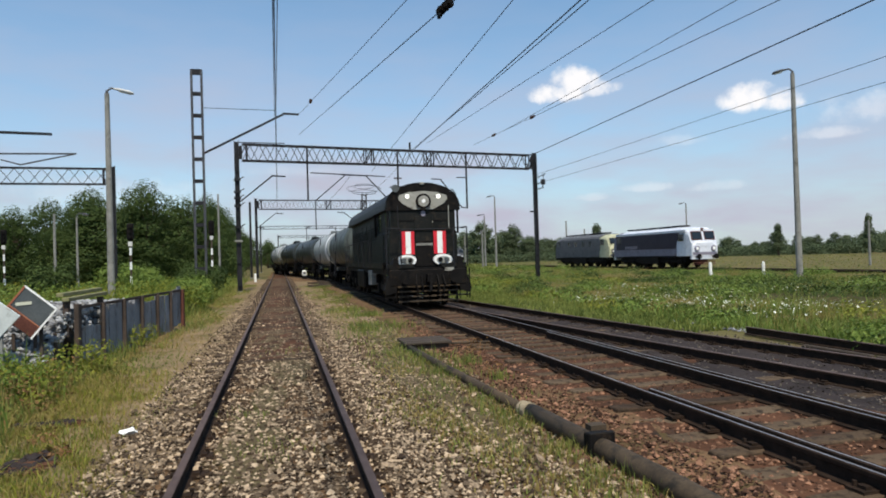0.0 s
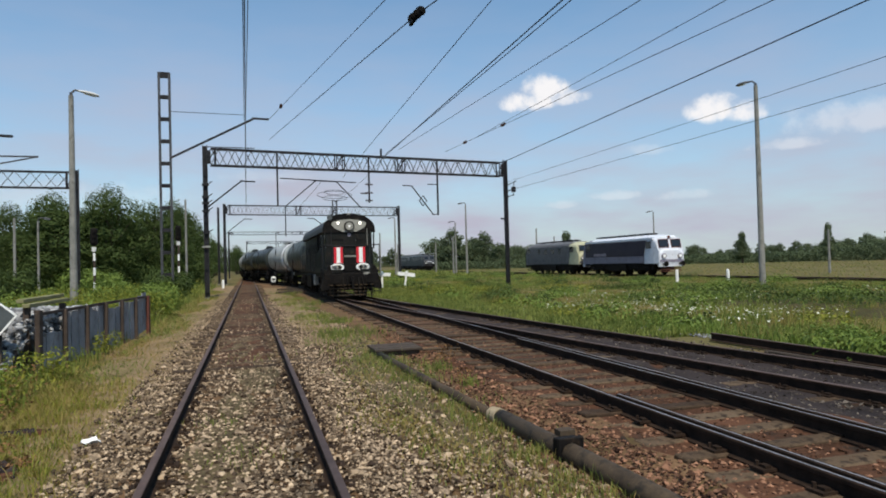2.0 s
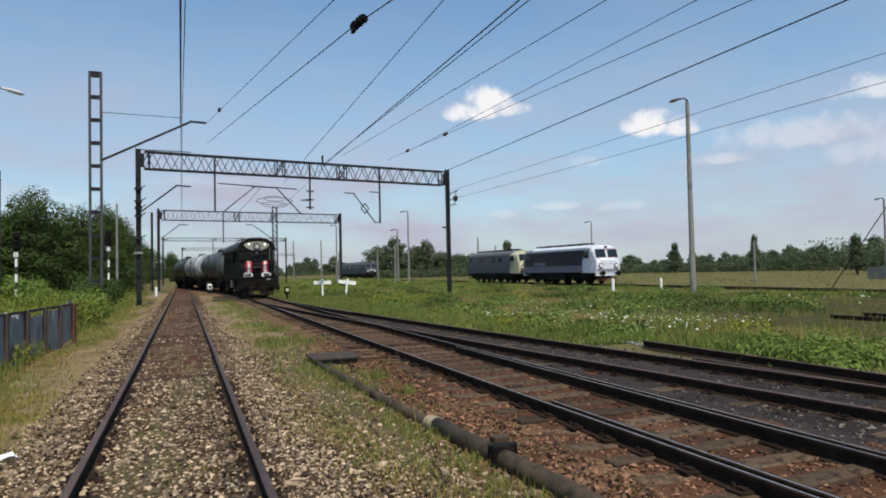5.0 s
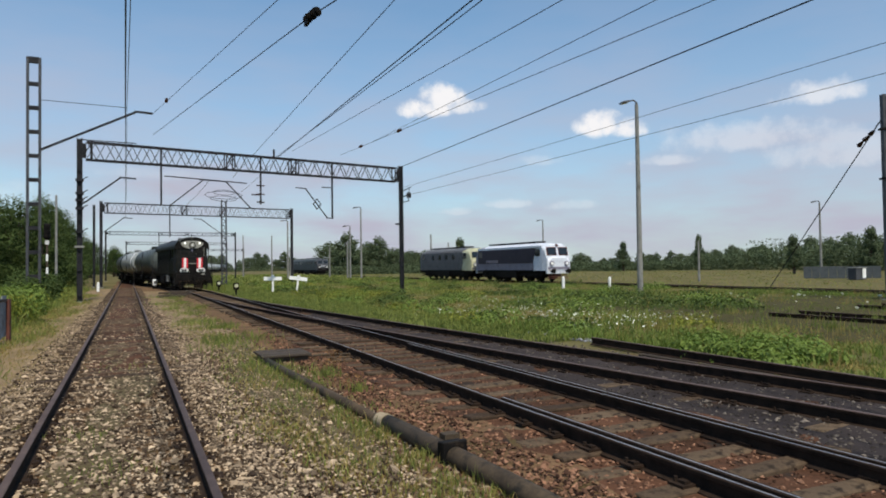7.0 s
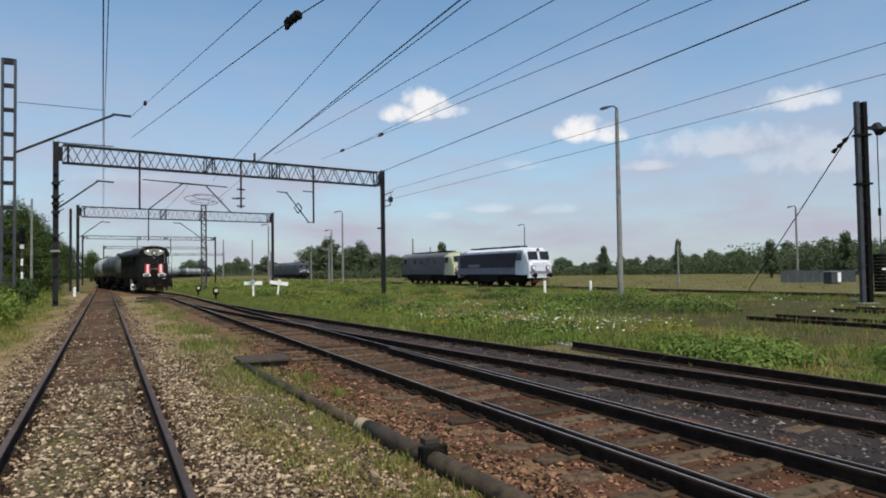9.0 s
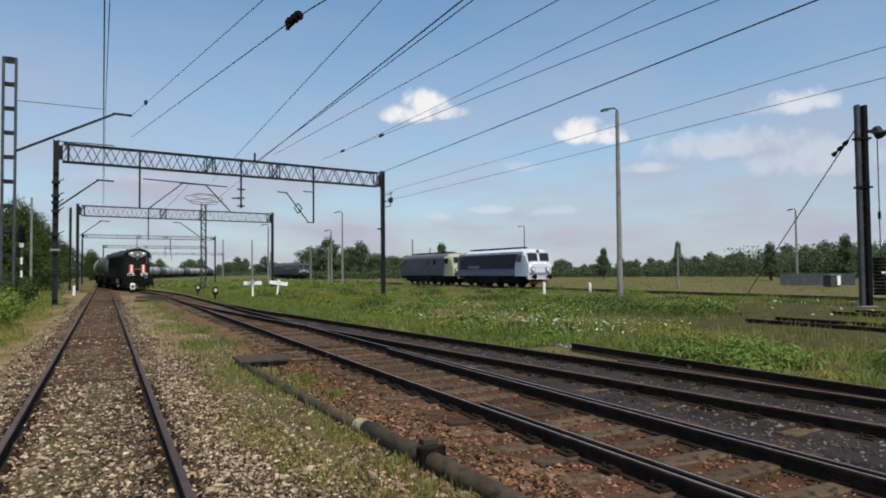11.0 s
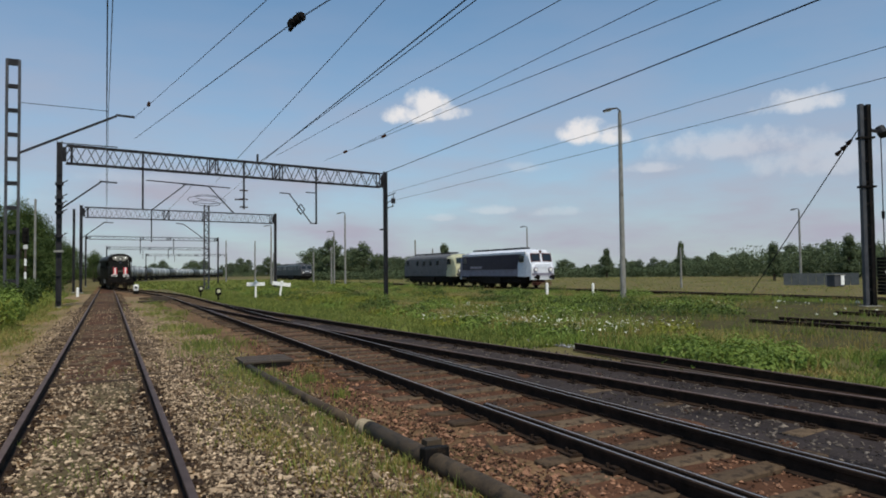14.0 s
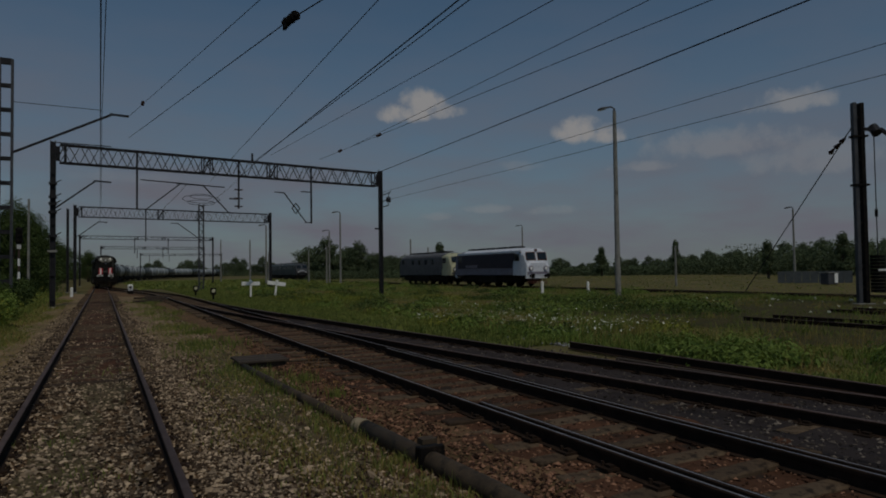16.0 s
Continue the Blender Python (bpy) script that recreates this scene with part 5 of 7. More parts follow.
    X, Y = 31.7, 18.5
    f = Matrix.Translation((X, Y, 0)) @ Matrix.Rotation(radians(-30), 4, "Z")
    part("mast", box(BM(), -0.17, 0, 4.75, 0.17, 0.26, 9.5, f, bevel=0.01), "truss", am, "grey weathered steel column")
    part("mast", box(BM(), 0.15, 0, 4.75, 0.19, 0.28, 9.45, f, bevel=0.01), "black", am, "black steel column")
    for i in range(9):
        part("batten", box(BM(), 0.02, 0, 0.8 + i, 0.5, 0.2, 0.10, f), "black", am)
    for z in (7.9, 5.6):
        part("collar", box(BM(), 0.02, 0, z, 0.7, 0.38, 0.09, f), "black", am)
    part("foundation", box(BM(), 0, 0, -0.1, 0.8, 0.8, 0.3, f, bevel=0.05), "concrete", am)
    bm = BM()
    beam(bm, f @ Vector((0.3, 0, 8.25)), f @ Vector((0.95, -0.2, 8.1)), 0.14)
    beam(bm, f @ Vector((0.9, -0.2, 8.2)), f @ Vector((4.2, -0.4, 5.6)), 0.14)
    rod(bm, f @ Vector((0.75, -0.2, 8.0)), f @ Vector((0.75, 0.1, 8.35)), 0.22, seg=12)
    part("bracket_arm", bm, "steel", am)
    part("tension_wire", rod(BM(), f @ Vector((0.72, 0, 8.1)), f @ Vector((0.72, 0, 2.3)), 0.025, seg=5), "wire", am)
    part("turnbuckle", rod(BM(), f @ Vector((0.72, 0, 4.1)), f @ Vector((0.72, 0, 4.45)), 0.07), "black", am)
    for i in range(11):
        part("tension_weight", rod(BM(), f @ Vector((0.72, 0, 0.55 + i * 0.16)), f @ Vector((0.72, 0, 0.69 + i * 0.16)), 0.33, seg=14), "black", am)
    part("label_plate", box(BM(), 0.72, -0.36, 1.6, 0.4, 0.02, 0.08, f), "white", am, "white strip")
    part("stay_wire", rod(BM(), f @ Vector((-0.3, 0, 8.3)), (39.2, 30.9, 0.0), 0.028, seg=5), "wire", am)
    insulator(am, f @ Vector((-0.55, 1.5, 7.35)), f @ Vector((-0.3, 0.5, 7.95)), 3, 0.12)
    # wires that run with the tracks
    A = [((0.06, -8, 8.9), (-0.12, 45, 11.5), 0.016, 0.3), ((0.26, -8, 8.6), (-0.02, 45, 11.6), 0.016, 0.3), ((0.05, -8, 6.9), (-0.1, 45, 7.55), 0.014, 0.4),
         ((7.55, -8, 8.55), (9.5, 46.6, 9.6), 0.022, 0.0), ((7.95, -8, 8.6), (9.35, 46.6, 9.6), 0.016, 0.1),
         ((15.5, -8, 8.6), (19.6, 48.4, 9.75), 0.024, 0.0),
         ((6.35, -8, 9.6), (6.4, 46, 8.0), 0.013, 0.0), ((10.7, -6, 8.3), (10.9, 48, 10.4), 0.013, 0.0),
         ((14.42, -6, 8.3), (14.5, 48, 10.3), 0.014, 0.0), ((11.6, -6, 8.1), (14.5, 41, 10.05), 0.012, 0.0),
         ((5.6, -4, 7.2), (1.4, 45, 11.6), 0.012, 0.0), ((23.31, -8, 9.4), (19.7, 48.5, 8.1), 0.012, 0.1), ((26.4, -8, 9.1), (19.7, 48.5, 7.4), 0.012, 0.1),
         ((-0.02, 45, 11.6), (-0.1, 81, 9.6), 0.015, 0.3), ((-0.1, 45, 7.55), (-0.2, 81, 7.6), 0.013, 0.4), ((4.9, 46, 7.7), (4.4, 82, 8.2), 0.013, 0.4), ((9.5, 46.6, 9.6), (10.1, 80, 9.6), 0.013, 0.4)]
    for p, q, r, s in A:
        wire_line("overhead_wire", sag(p, q, s), r, "thin dark overhead wire running with the tracks")
    # the wire with the large insulator
    p, q = Vector((5.55, 4.0, 6.95)), Vector((1.47, 45, 10.34))
    c = Vector((4.06, 15.75, 8.0))
    wire_line("overhead_wire", [p + (c - p) * (-0.5), p, c, c.lerp(q, 0.5), q], 0.015, "overhead wire with a large section insulator")
    si = thing("section_insulator", "black section insulator hanging in an overhead wire", "insulator")
    d = (q - c).normalized()
    bm = BM()
    rod(bm, c - d * 0.5, c + d * 0.45, 0.045)
    for k in range(6):
        rod(bm, c - d * (0.42 - k * 0.15), c - d * (0.34 - k * 0.15), 0.10 if k % 2 else 0.12, 0.06, 10)
    part("insulator_body", bm, "black", si)
    bm = BM()
    box(bm, c.x + 0.05, c.y, c.z + 0.1, 0.10, 0.35, 0.10)
    box(bm, c.x - 0.05, c.y + 0.2, c.z - 0.1, 0.08, 0.3, 0.10)
    part("clamp", bm, "black", si)
    # small insulators in the right-hand wires
    for x, y, z in ((14.45, 36, 9.85), (14.42, 43, 10.1), (1.9, 38, 10.9)):
        o = thing("line_insulator", "small dark insulator in an overhead wire", "insulator", "line insulators")
        insulator(o, (x, y - 0.3, z), (x, y + 0.3, z), 4, 0.09)


def lamp_post(x, y, h, toward, material="concrete", label="tall tapered concrete lamp post", r=0.15, arm=0.35, head=0.65, shell="truss"):
    ob = thing("street_lamp", label, "lamp post", "lamp posts")
    part("post", rod(BM(), (x, y, -0.1), (x, y, h), r, r * 0.62, 10), material, ob)
    d = Vector((toward[0], toward[1], 0)).normalized()
    c = Vector((x, y, h))
    bm = BM()
    rod(bm, c - Vector((0, 0, 0.15)), c + Vector((0, 0, 0.16)), r * 0.5, r * 0.35)
    rod(bm, c + Vector((0, 0, 0.12)), c + d * arm * 0.5 + Vector((0, 0, 0.30)), 0.05)
    rod(bm, c + d * arm * 0.5 + Vector((0, 0, 0.30)), c + d * arm + Vector((0, 0, 0.28)), 0.05)
    part("arm", bm, "truss", ob)
    # drooping shell-shaped head
    m = Matrix.Translation(c + d * (arm * 0.9) + Vector((0, 0, 0.28))) @ Matrix.Rotation(math.atan2(d.y, d.x), 4, "Z") @ Matrix.Rotation(radians(12), 4, "Y")
    rings = []
    for u, w, hh in ((0.0, 0.05, 0.05), (0.12, 0.09, 0.075), (0.35, 0.15, 0.11), (0.7, 0.17, 0.12), (0.92, 0.13, 0.08), (1.0, 0.06, 0.03)):
        rings.append([m @ Vector((u * head, w * math.cos(a), max(-0.03, hh * math.sin(a)))) for a in (k * math.tau / 10 for k in range(10))])
    part("lamp_head", loft(BM(), rings), shell, ob, smooth=True)
    part("diffuser", box(BM(), head * 0.58, 0, -0.05, head * 0.6, 0.22, 0.05, m, bevel=0.02), "white", ob)
    return ob


def poles():
    lamp_post(30.3, 33.5, 12.3, (-1, 0.8), r=0.19, head=0.8)
    # paler shell here: the light on this head is put into its colour
    lamp_post(-8.63, 37.9, 11.0, (1, 0.2), r=0.19, head=1.0, shell="paleconcrete")
    for x, y, h in ((31.4, 94, 10.5), (64.5, 95, 9.2), (78, 54, 9.0), (33.5, 106, 8.5), (24, 110, 9.5)):
        lamp_post(x, y, h, (-1, 0.3), label="slim grey lamp post far in the yard", r=0.16, head=0.9)
    lamp_post(-16.7, 62, 6.2, (1, 0), label="small leaning lamp post before the trees", r=0.11)

    def pole(x, y, h, r, material, label):
        ob = thing("pole", label, "pole", "poles")
        part("shaft", rod(BM(), (x, y, -0.1), (x, y, h), r, r * 0.75, 8), material, ob)
        part("cap", rod(BM(), (x, y, h), (x, y, h + 0.06), r * 0.85, r * 0.4, 8), material, ob)
    pole(-20.2, 68, 6.9, 0.14, "concrete", "pale concrete pole before the trees")
    pole(-5.9, 70, 8.8, 0.12, "concrete", "grey concrete pole beside the line")
    pole(-13.5, 32.5, 9.2, 0.17, "paleconcrete", "pale concrete pole beside a steel mast")
    pole(50.3, 47.4, 3.9, 0.11, "concrete", "short concrete pole in the meadow")
    for az, d, h in ((17.3, 108, 6), (15.8, 120, 5.6), (24.5, 98, 6.5), (11, 130, 8), (12.5, 140, 6), (8.7, 150, 9), (26, 120, 6)):
        pole(d * math.sin(radians(az)), d * math.cos(radians(az)), h, 0.15, "concrete", "distant grey pole in the yard")
    bmst = thing("steel_mast", "black steel mast with two horizontal wire arms", "mast", "masts")
    steel_mast(bmst, -12.34, 30.4, 9.5, 0.26)
    bm = BM()
    beam(bm, (-16, 30.5, 7.65), (-9.0, 30.2, 7.4), 0.10)
    beam(bm, (-11.4, 30.3, 7.2), (-11.3, 30.3, 8.1), 0.05)
    beam(bm, (-11.9, 30.3, 8.1), (-11.2, 30.3, 8.05), 0.05)
    part("upper_arm", bm, "steel", bmst)
    bm = BM()
    beam(bm, (-16, 30.5, 6.6), (-8.1, 30.2, 6.6), 0.06)
    beam(bm, (-10.2, 30.3, 6.15), (-8.1, 30.2, 6.6), 0.05)
    beam(bm, (-10.9, 30.3, 6.35), (-10.2, 30.3, 6.15), 0.05)
    part("lower_arm", bm, "truss", bmst)
    tl = thing("lattice_portal", "grey lattice portal frame behind the masts", "portal", "masts")
    bm = BM()
    lattice(bm, (-17.6, 34.5, 9.0), (-14.1, 34.5, 9.0), (0, 0, 1), 1.2, 0.07, 4)
    beam(bm, (-17.6, 34.5, 9.0), (-14.1, 34.5, 9.0), 0.1)
    beam(bm, (-17.6, 34.5, 10.2), (-14.1, 34.5, 10.2), 0.1)
    part("truss", bm, "truss", tl)
    bm = BM()
    for sx in (-15.4, -14.9):
        beam(bm, (sx, 34.5, 0), (sx, 34.5, 10.2), 0.1)
    lattice(bm, (-15.4, 34.5, 0), (-15.4, 34.5, 10.1), (1, 0, 0), 0.5, 0.05, 10, False)
    part("leg", bm, "truss", tl)
    # small pole of the left gantry beside the tall lamp
    for x, y, h in ((-20.9, 58.3, 4.9), (-9.6, 47.5, 4.6), (-5.25, 55.5, 5.2)):
        s = thing("colour_light_signal", "railway signal with black head on a striped white and dark post", "signal", "signals")
        part("post", rod(BM(), (x, y, 0), (x, y, h - 1.0), 0.07, seg=8), "timber", s)
        for i in range(3):
            part("white_band", rod(BM(), (x, y, 0.7 + i * 0.95), (x, y, 1.2 + i * 0.95), 0.078, seg=8), "white", s)
        part("signal_head", box(BM(), x, y, h - 0.45, 0.42, 0.25, 1.15, bevel=0.08), "black", s)
        bm = BM()
        for i in range(3):
            rod(bm, (x, y - 0.25, h - 0.1 - i * 0.33), (x, y - 0.1, h - 0.1 - i * 0.33), 0.12, 0.10, 10)
        part("lens_hood", bm, "black", s)
        part("plate", box(BM(), x, y - 0.08, h - 1.25, 0.26, 0.03, 0.3), "paleconcrete", s)
    for x, y, h, r in ((29.6, 41.0, 0.85, 0.115), (32.5, 39.2, 0.80, 0.105), (-2.35, 66, 0.75, 0.12)):
        w = thing("marker_post", "short thick white-painted marker post", "marker", "marker posts")
        part("post", rod(BM(), (x, y, 0), (x, y, h), r, r * 0.95, 10), "white", w)
        part("cap", rod(BM(), (x, y, h), (x, y, h + 0.08), r * 0.95, r * 0.4, 10), "white", w)
    x, y = 2.45, 71.0
    w = thing("point_indicator", "white round-faced point indicator lantern at the turnout", "signal", "signals")
    part("stand", box(BM(), x, y, 0.15, 0.5, 0.5, 0.3, bevel=0.04), "black", w)
    part("lantern", box(BM(), x, y, 0.60, 0.46, 0.36, 0.64, bevel=0.10), "white", w)
    part("lens", rod(BM(), (x, y - 0.21, 0.63), (x, y - 0.17, 0.63), 0.14, seg=14), "slate", w)
    for x, y in ((6.9, 48.3), (6.95, 58.5)):
        w = thing("dwarf_signal", "small black ground signal with yellow disc", "signal", "signals")
        part("stand", rod(BM(), (x, y, 0), (x, y, 0.45), 0.07), "black", w)
        part("signal_head", box(BM(), x, y, 0.62, 0.38, 0.25, 0.5, bevel=0.05), "black", w)
        part("disc", rod(BM(), (x, y - 0.16, 0.66), (x, y - 0.13, 0.66), 0.13, seg=12), "cream", w)
    # low white barriers
    for x, y in ((10.1, 51.6), (11.6, 50.2)):
        w = thing("barrier_board", "low white T-shaped barrier board in the grass", "barrier", "barriers")
        lean = Matrix.Translation((x, y, 0)) @ Matrix.Rotation(radians(8 if x > 11 else 0), 4, "Y") @ Matrix.Rotation(radians(-18), 4, "Z")
        part("board", box(BM(), 0, 0, 1.05, 1.35, 0.05, 0.28, lean, bevel=0.01), "white", w)
        part("post", box(BM(), 0, 0.04, 0.5, 0.13, 0.06, 1.1, lean), "white", w)
        part("knob", rod(BM(), lean @ Vector((0, 0, 1.15)), lean @ Vector((0, 0, 1.32)), 0.12, 0.09, 8), "white", w)


# ---- rolling stock ----
def arch(w, z0, z1, rise, n=9, lean=0.0):
    """Upright body outline: sides from z0 to z1, arched roof."""
    pts = [(-w / 2, z0), (-w / 2 + lean, z1)]
    for i in range(1, n):
        a = math.pi * (1 - i / n)
        pts.append(((w / 2 - lean) * math.cos(a), z1 + rise * math.sin(a) ** 0.9))
    return pts + [(w / 2 - lean, z1), (w / 2, z0)]


def extrude(profile, y0, y1, bulge=0.0):
    bm = BM()
    loft(bm, [[(x, y0, z) for x, z in profile], [(x, y1, z) for x, z in profile]])
    return bm


def wheelset(parent, y, r=0.5, material="black"):
    bm = BM()
    for s in (-1, 1):
        rod(bm, (s * 0.72, 0, 0), (s * 0.85, 0, 0), r, r * 0.97, 20)
        rod(bm, (s * 0.70, 0, 0), (s * 0.72, 0, 0), r + 0.03, seg=20)
        rod(bm, (s * 0.85, 0, 0), (s * 0.95, 0, 0), 0.12, seg=8)
        for k in range(4):
            a = k * math.pi / 2
            box(bm, s * 0.86, math.cos(a) * r * 0.55, math.sin(a) * r * 0.55, 0.03, 0.12, 0.12)
    rod(bm, (-0.72, 0, 0), (0.72, 0, 0), 0.08, seg=8)
    ob = part("wheelset", bm, material, parent)
    ob.matrix_basis = pose(0, y, r)
    return ob


def buffer_pair(parent, y, s, z=1.05):
    for x in (-0.875, 0.875):
        bm = BM()
        rod(bm, (x, y, z), (x, y + s * 0.42, z), 0.11, 0.09, 10)
        rod(bm, (x, y + s * 0.42, z), (x, y + s * 0.48, z), 0.24, seg=14)
        part("buffer", bm, "black", parent)


def bars(parent, x0, x1, y, z, h, n, material, label):
    """A line of writing that cannot be read, as small bars."""
    bm = BM()
    w = (x1 - x0) / n
    for i in range(n):
        box(bm, x0 + (i + 0.5) * w, y, z, w * 0.72, 0.008, h * (1 if i % 3 else 0.8))
    return part("lettering", bm, material, parent, label)


def shunter():
    ob = thing("diesel_locomotive", "dark green diesel shunting locomotive with red and white warning panels", "locomotive")
    W = 2.66
    # the cab is broad up to its rails and set in above them, under the overhanging roof
    part("cab_apron", extrude([(-1.24, 1.35), (-1.24, 2.62), (-1.1, 2.74), (1.1, 2.74), (1.24, 2.62), (1.24, 1.35)], 0.02, 3.4), "green", ob)
    part("cab_body", extrude(arch(2.36, 1.40, 3.34, 0.84, 16, 0.0), 0.0, 3.4), "green", ob)
    part("engine_hood", extrude(arch(2.36, 1.35, 3.30, 0.72, 12, 0.03), 3.4, 13.0), "green", ob)
    for s in (-1, 1):
        part("corner_post", box(BM(), s * 1.29, 0.06, 3.02, 0.06, 0.09, 0.92, bevel=0.01), "black", ob)
        part("corner_post", box(BM(), s * 1.26, 3.3, 3.02, 0.09, 0.2, 0.92, bevel=0.01), "black", ob)
        part("running_board", box(BM(), s * 1.28, 6.9, 1.52, 0.36, 13.2, 0.05), "black", ob)
        part("board_edge", box(BM(), s * 1.46, 6.9, 1.45, 0.03, 13.2, 0.2), "green", ob)
        wing = [(1.05, 1.72), (1.20, 1.70), (1.56, 0.62), (1.50, 0.44), (1.16, 0.52), (1.02, 1.1)]
        part("corner_wing", loft(BM(), [[(s * x, yy, z) for x, z in wing] for yy in (-0.62, -0.16)]), "black", ob, "flared black corner plate over the steps")
    part("horn", rod(BM(), (-1.0, -0.12, 4.06), (-1.0, 0.25, 4.06), 0.14, 0.07, 12), "slate", ob)
    part("roof_light", box(BM(), -0.02, -0.06, 4.23, 0.16, 0.12, 0.1, bevel=0.03), "silver", ob)
    for x in (-0.93, 0.93):
        part("side_grab", rod(BM(), (x, -0.05, 2.75), (x, -0.05, 3.45), 0.018, seg=6), "silver" if x > 0 else "steel", ob)
    part("grab_bar", rod(BM(), (-1.0, -0.08, 2.72), (1.0, -0.08, 2.72), 0.02, seg=6), "steel", ob)
    for z in (2.40, 2.98):
        part("face_seam", box(BM(), 0, -0.012, z, 1.9, 0.02, 0.03), "black", ob)
    part("face_door", box(BM(), 0, -0.014, 2.35, 0.66, 0.03, 1.5, bevel=0.01), "green", ob)
    part("roof_rim", extrude([(x * 1.01, z + (0.02 if z > 3.35 else 0)) for x, z in arch(W + 0.03, 3.28, 3.40, 0.86, 16, 0.0)], -0.05, 0.12), "black", ob, "black projecting roof edge")
    roof = arch(W + 0.02, 3.32, 3.40, 0.845, 16, 0.0)
    part("roof", extrude(roof, 0.12, 13.1), "green", ob)
    bm = BM()
    loft(bm, [[(x, yy, z) for x, z in ((-0.90, 3.70), (-0.86, 3.82), (-0.5, 3.93), (0, 3.97), (0.5, 3.93), (0.86, 3.82), (0.90, 3.70), (0.76, 3.52), (0.36, 3.31), (-0.36, 3.31), (-0.76, 3.52))] for yy in (-0.065, -0.02)])
    part("headlamp_panel", bm, "silver", ob, "pale grey shield-shaped headlamp panel")
    bm = BM()
    rod(bm, (0, -0.16, 3.60), (0, -0.05, 3.60), 0.27, seg=20)
    part("headlamp_rim", bm, "black", ob)
    part("headlamp", rod(BM(), (0, -0.175, 3.60), (0, -0.16, 3.60), 0.2, seg=18), "silver", ob)
    part("headlamp_bulb", rod(BM(), (0, -0.19, 3.60), (0, -0.175, 3.60), 0.07, seg=10), "white", ob)
    for s in (-0.57, 0.57):
        part("marker_light", box(BM(), s, -0.07, 3.77, 0.12, 0.05, 0.13, bevel=0.02), "glow", ob, "lit white marker light")
    for s in (-0.58, 0.58):
        part("warning_panel", box(BM(), s, -0.03, 2.24, 0.45, 0.05, 0.82), "red", ob, "red warning panel with white stripe")
        part("white_stripe", box(BM(), s, -0.06, 2.24, 0.19, 0.02, 0.79), "white", ob)
        bm = BM()
        rod(bm, (s * 1.14, -0.16, 1.62), (s * 1.14, -0.02, 1.62), 0.20, seg=4 * 5)
        bmesh.ops.scale(bm, vec=(1.75, 1, 0.98), space=Matrix.Translation((-s * 1.14, 0, -1.62)), verts=bm.verts)
        lampb = part("lamp_pod", bm, "white", ob, "white oval lamp pod")
        bm = BM()
        rod(bm, (s * 1.14, -0.18, 1.62), (s * 1.14, -0.15, 1.62), 0.125, seg=20)
        bmesh.ops.scale(bm, vec=(1.95, 1, 0.95), space=Matrix.Translation((-s * 1.14, 0, -1.62)), verts=bm.verts)
        part("lamp_recess", bm, "silver", lampb)
        for dx in (-0.11, 0.11):
            part("lamp", rod(BM(), (s * 1.14 + dx, -0.21, 1.62), (s * 1.14 + dx, -0.17, 1.62), 0.085, seg=12), "black" if dx * s < 0 else "slate", lampb)
    bm = BM()
    box(bm, 0, -0.02, 1.85, 0.62, 0.04, 0.9)
    part("grille", bm, "black", ob)
    bars(ob, -0.30, 0.32, -0.045, 2.18, 0.09, 9, "silver", "pale stencilled number bars")
    bars(ob, -0.34, 0.36, -0.012, 2.95, 0.07, 11, "silver", "pale painted name bars")
    part("badge", rod(BM(), (0, -0.03, 3.18), (0, -0.005, 3.18), 0.09, seg=10), "mauve", ob)
    for s in (-1, 1):
        part("cab_door", box(BM(), s * 1.245, 1.7, 2.02, 0.03, 0.75, 1.2), "green", ob)
        part("side_window", box(BM(), s * 1.185, 0.75, 3.02, 0.03, 0.7, 0.55, bevel=0.01), "glass", ob)
        part("side_window", box(BM(), s * 1.185, 2.5, 3.02, 0.03, 0.7, 0.55, bevel=0.01), "glass", ob)
        for k in range(6):
            d = part("hood_door", box(BM(), s * 1.192, 4.3 + k * 1.45, 2.25, 0.03, 1.3, 1.7), "green", ob)
            bm = BM()
            for j in range(6):
                box(bm, s * 1.215, 4.3 + k * 1.45, 2.5 + j * 0.09, 0.02, 1.0, 0.05)
            part("louvre", bm, "black", d)
        part("hand_rail", rod(BM(), (s * 1.5, 3.5, 2.45), (s * 1.5, 13.4, 2.45), 0.02, seg=6), "steel", ob)
        for k in range(6):
            part("rail_post", rod(BM(), (s * 1.5, 3.5 + k * 1.98, 1.4), (s * 1.5, 3.5 + k * 1.98, 2.45), 0.02, seg=6), "steel", ob)
        part("side_tank", box(BM(), s * 1.2, 7.0, 0.85, 0.55, 2.6, 0.8, bevel=0.06), "black", ob)
        part("battery_box", box(BM(), s * 1.32, 3.9, 0.95, 0.3, 0.75, 0.6, bevel=0.03), "concrete", ob, "pale grey equipment box")
        # front corner platform, rails and steps
        bm = BM()
        for p, q in (((1.45, -0.55, 1.35), (1.45, -0.55, 2.75)), ((1.45, -0.55, 2.75), (1.45, 0.1, 2.75)), ((1.45, -0.55, 2.05), (1.45, 0.1, 2.05)), ((1.45, -0.55, 2.75), (0.95, -0.58, 2.72)), ((0.95, -0.58, 2.72), (0.95, -0.58, 1.35))):
            rod(bm, (s * p[0], p[1], p[2]), (s * q[0], q[1], q[2]), 0.022, seg=6)
        part("front_rail", bm, "steel", ob)
        bm = BM()
        for k in range(3):
            box(bm, s * 1.32, -0.38 + k * 0.02, 0.35 + k * 0.33, 0.36, 0.34, 0.04)
        for yy in (-0.56, -0.2):
            box(bm, s * 1.5, yy, 0.78, 0.03, 0.04, 1.1)
            box(bm, s * 1.14, yy, 0.78, 0.03, 0.04, 1.1)
        part("steps", bm, "black", ob)
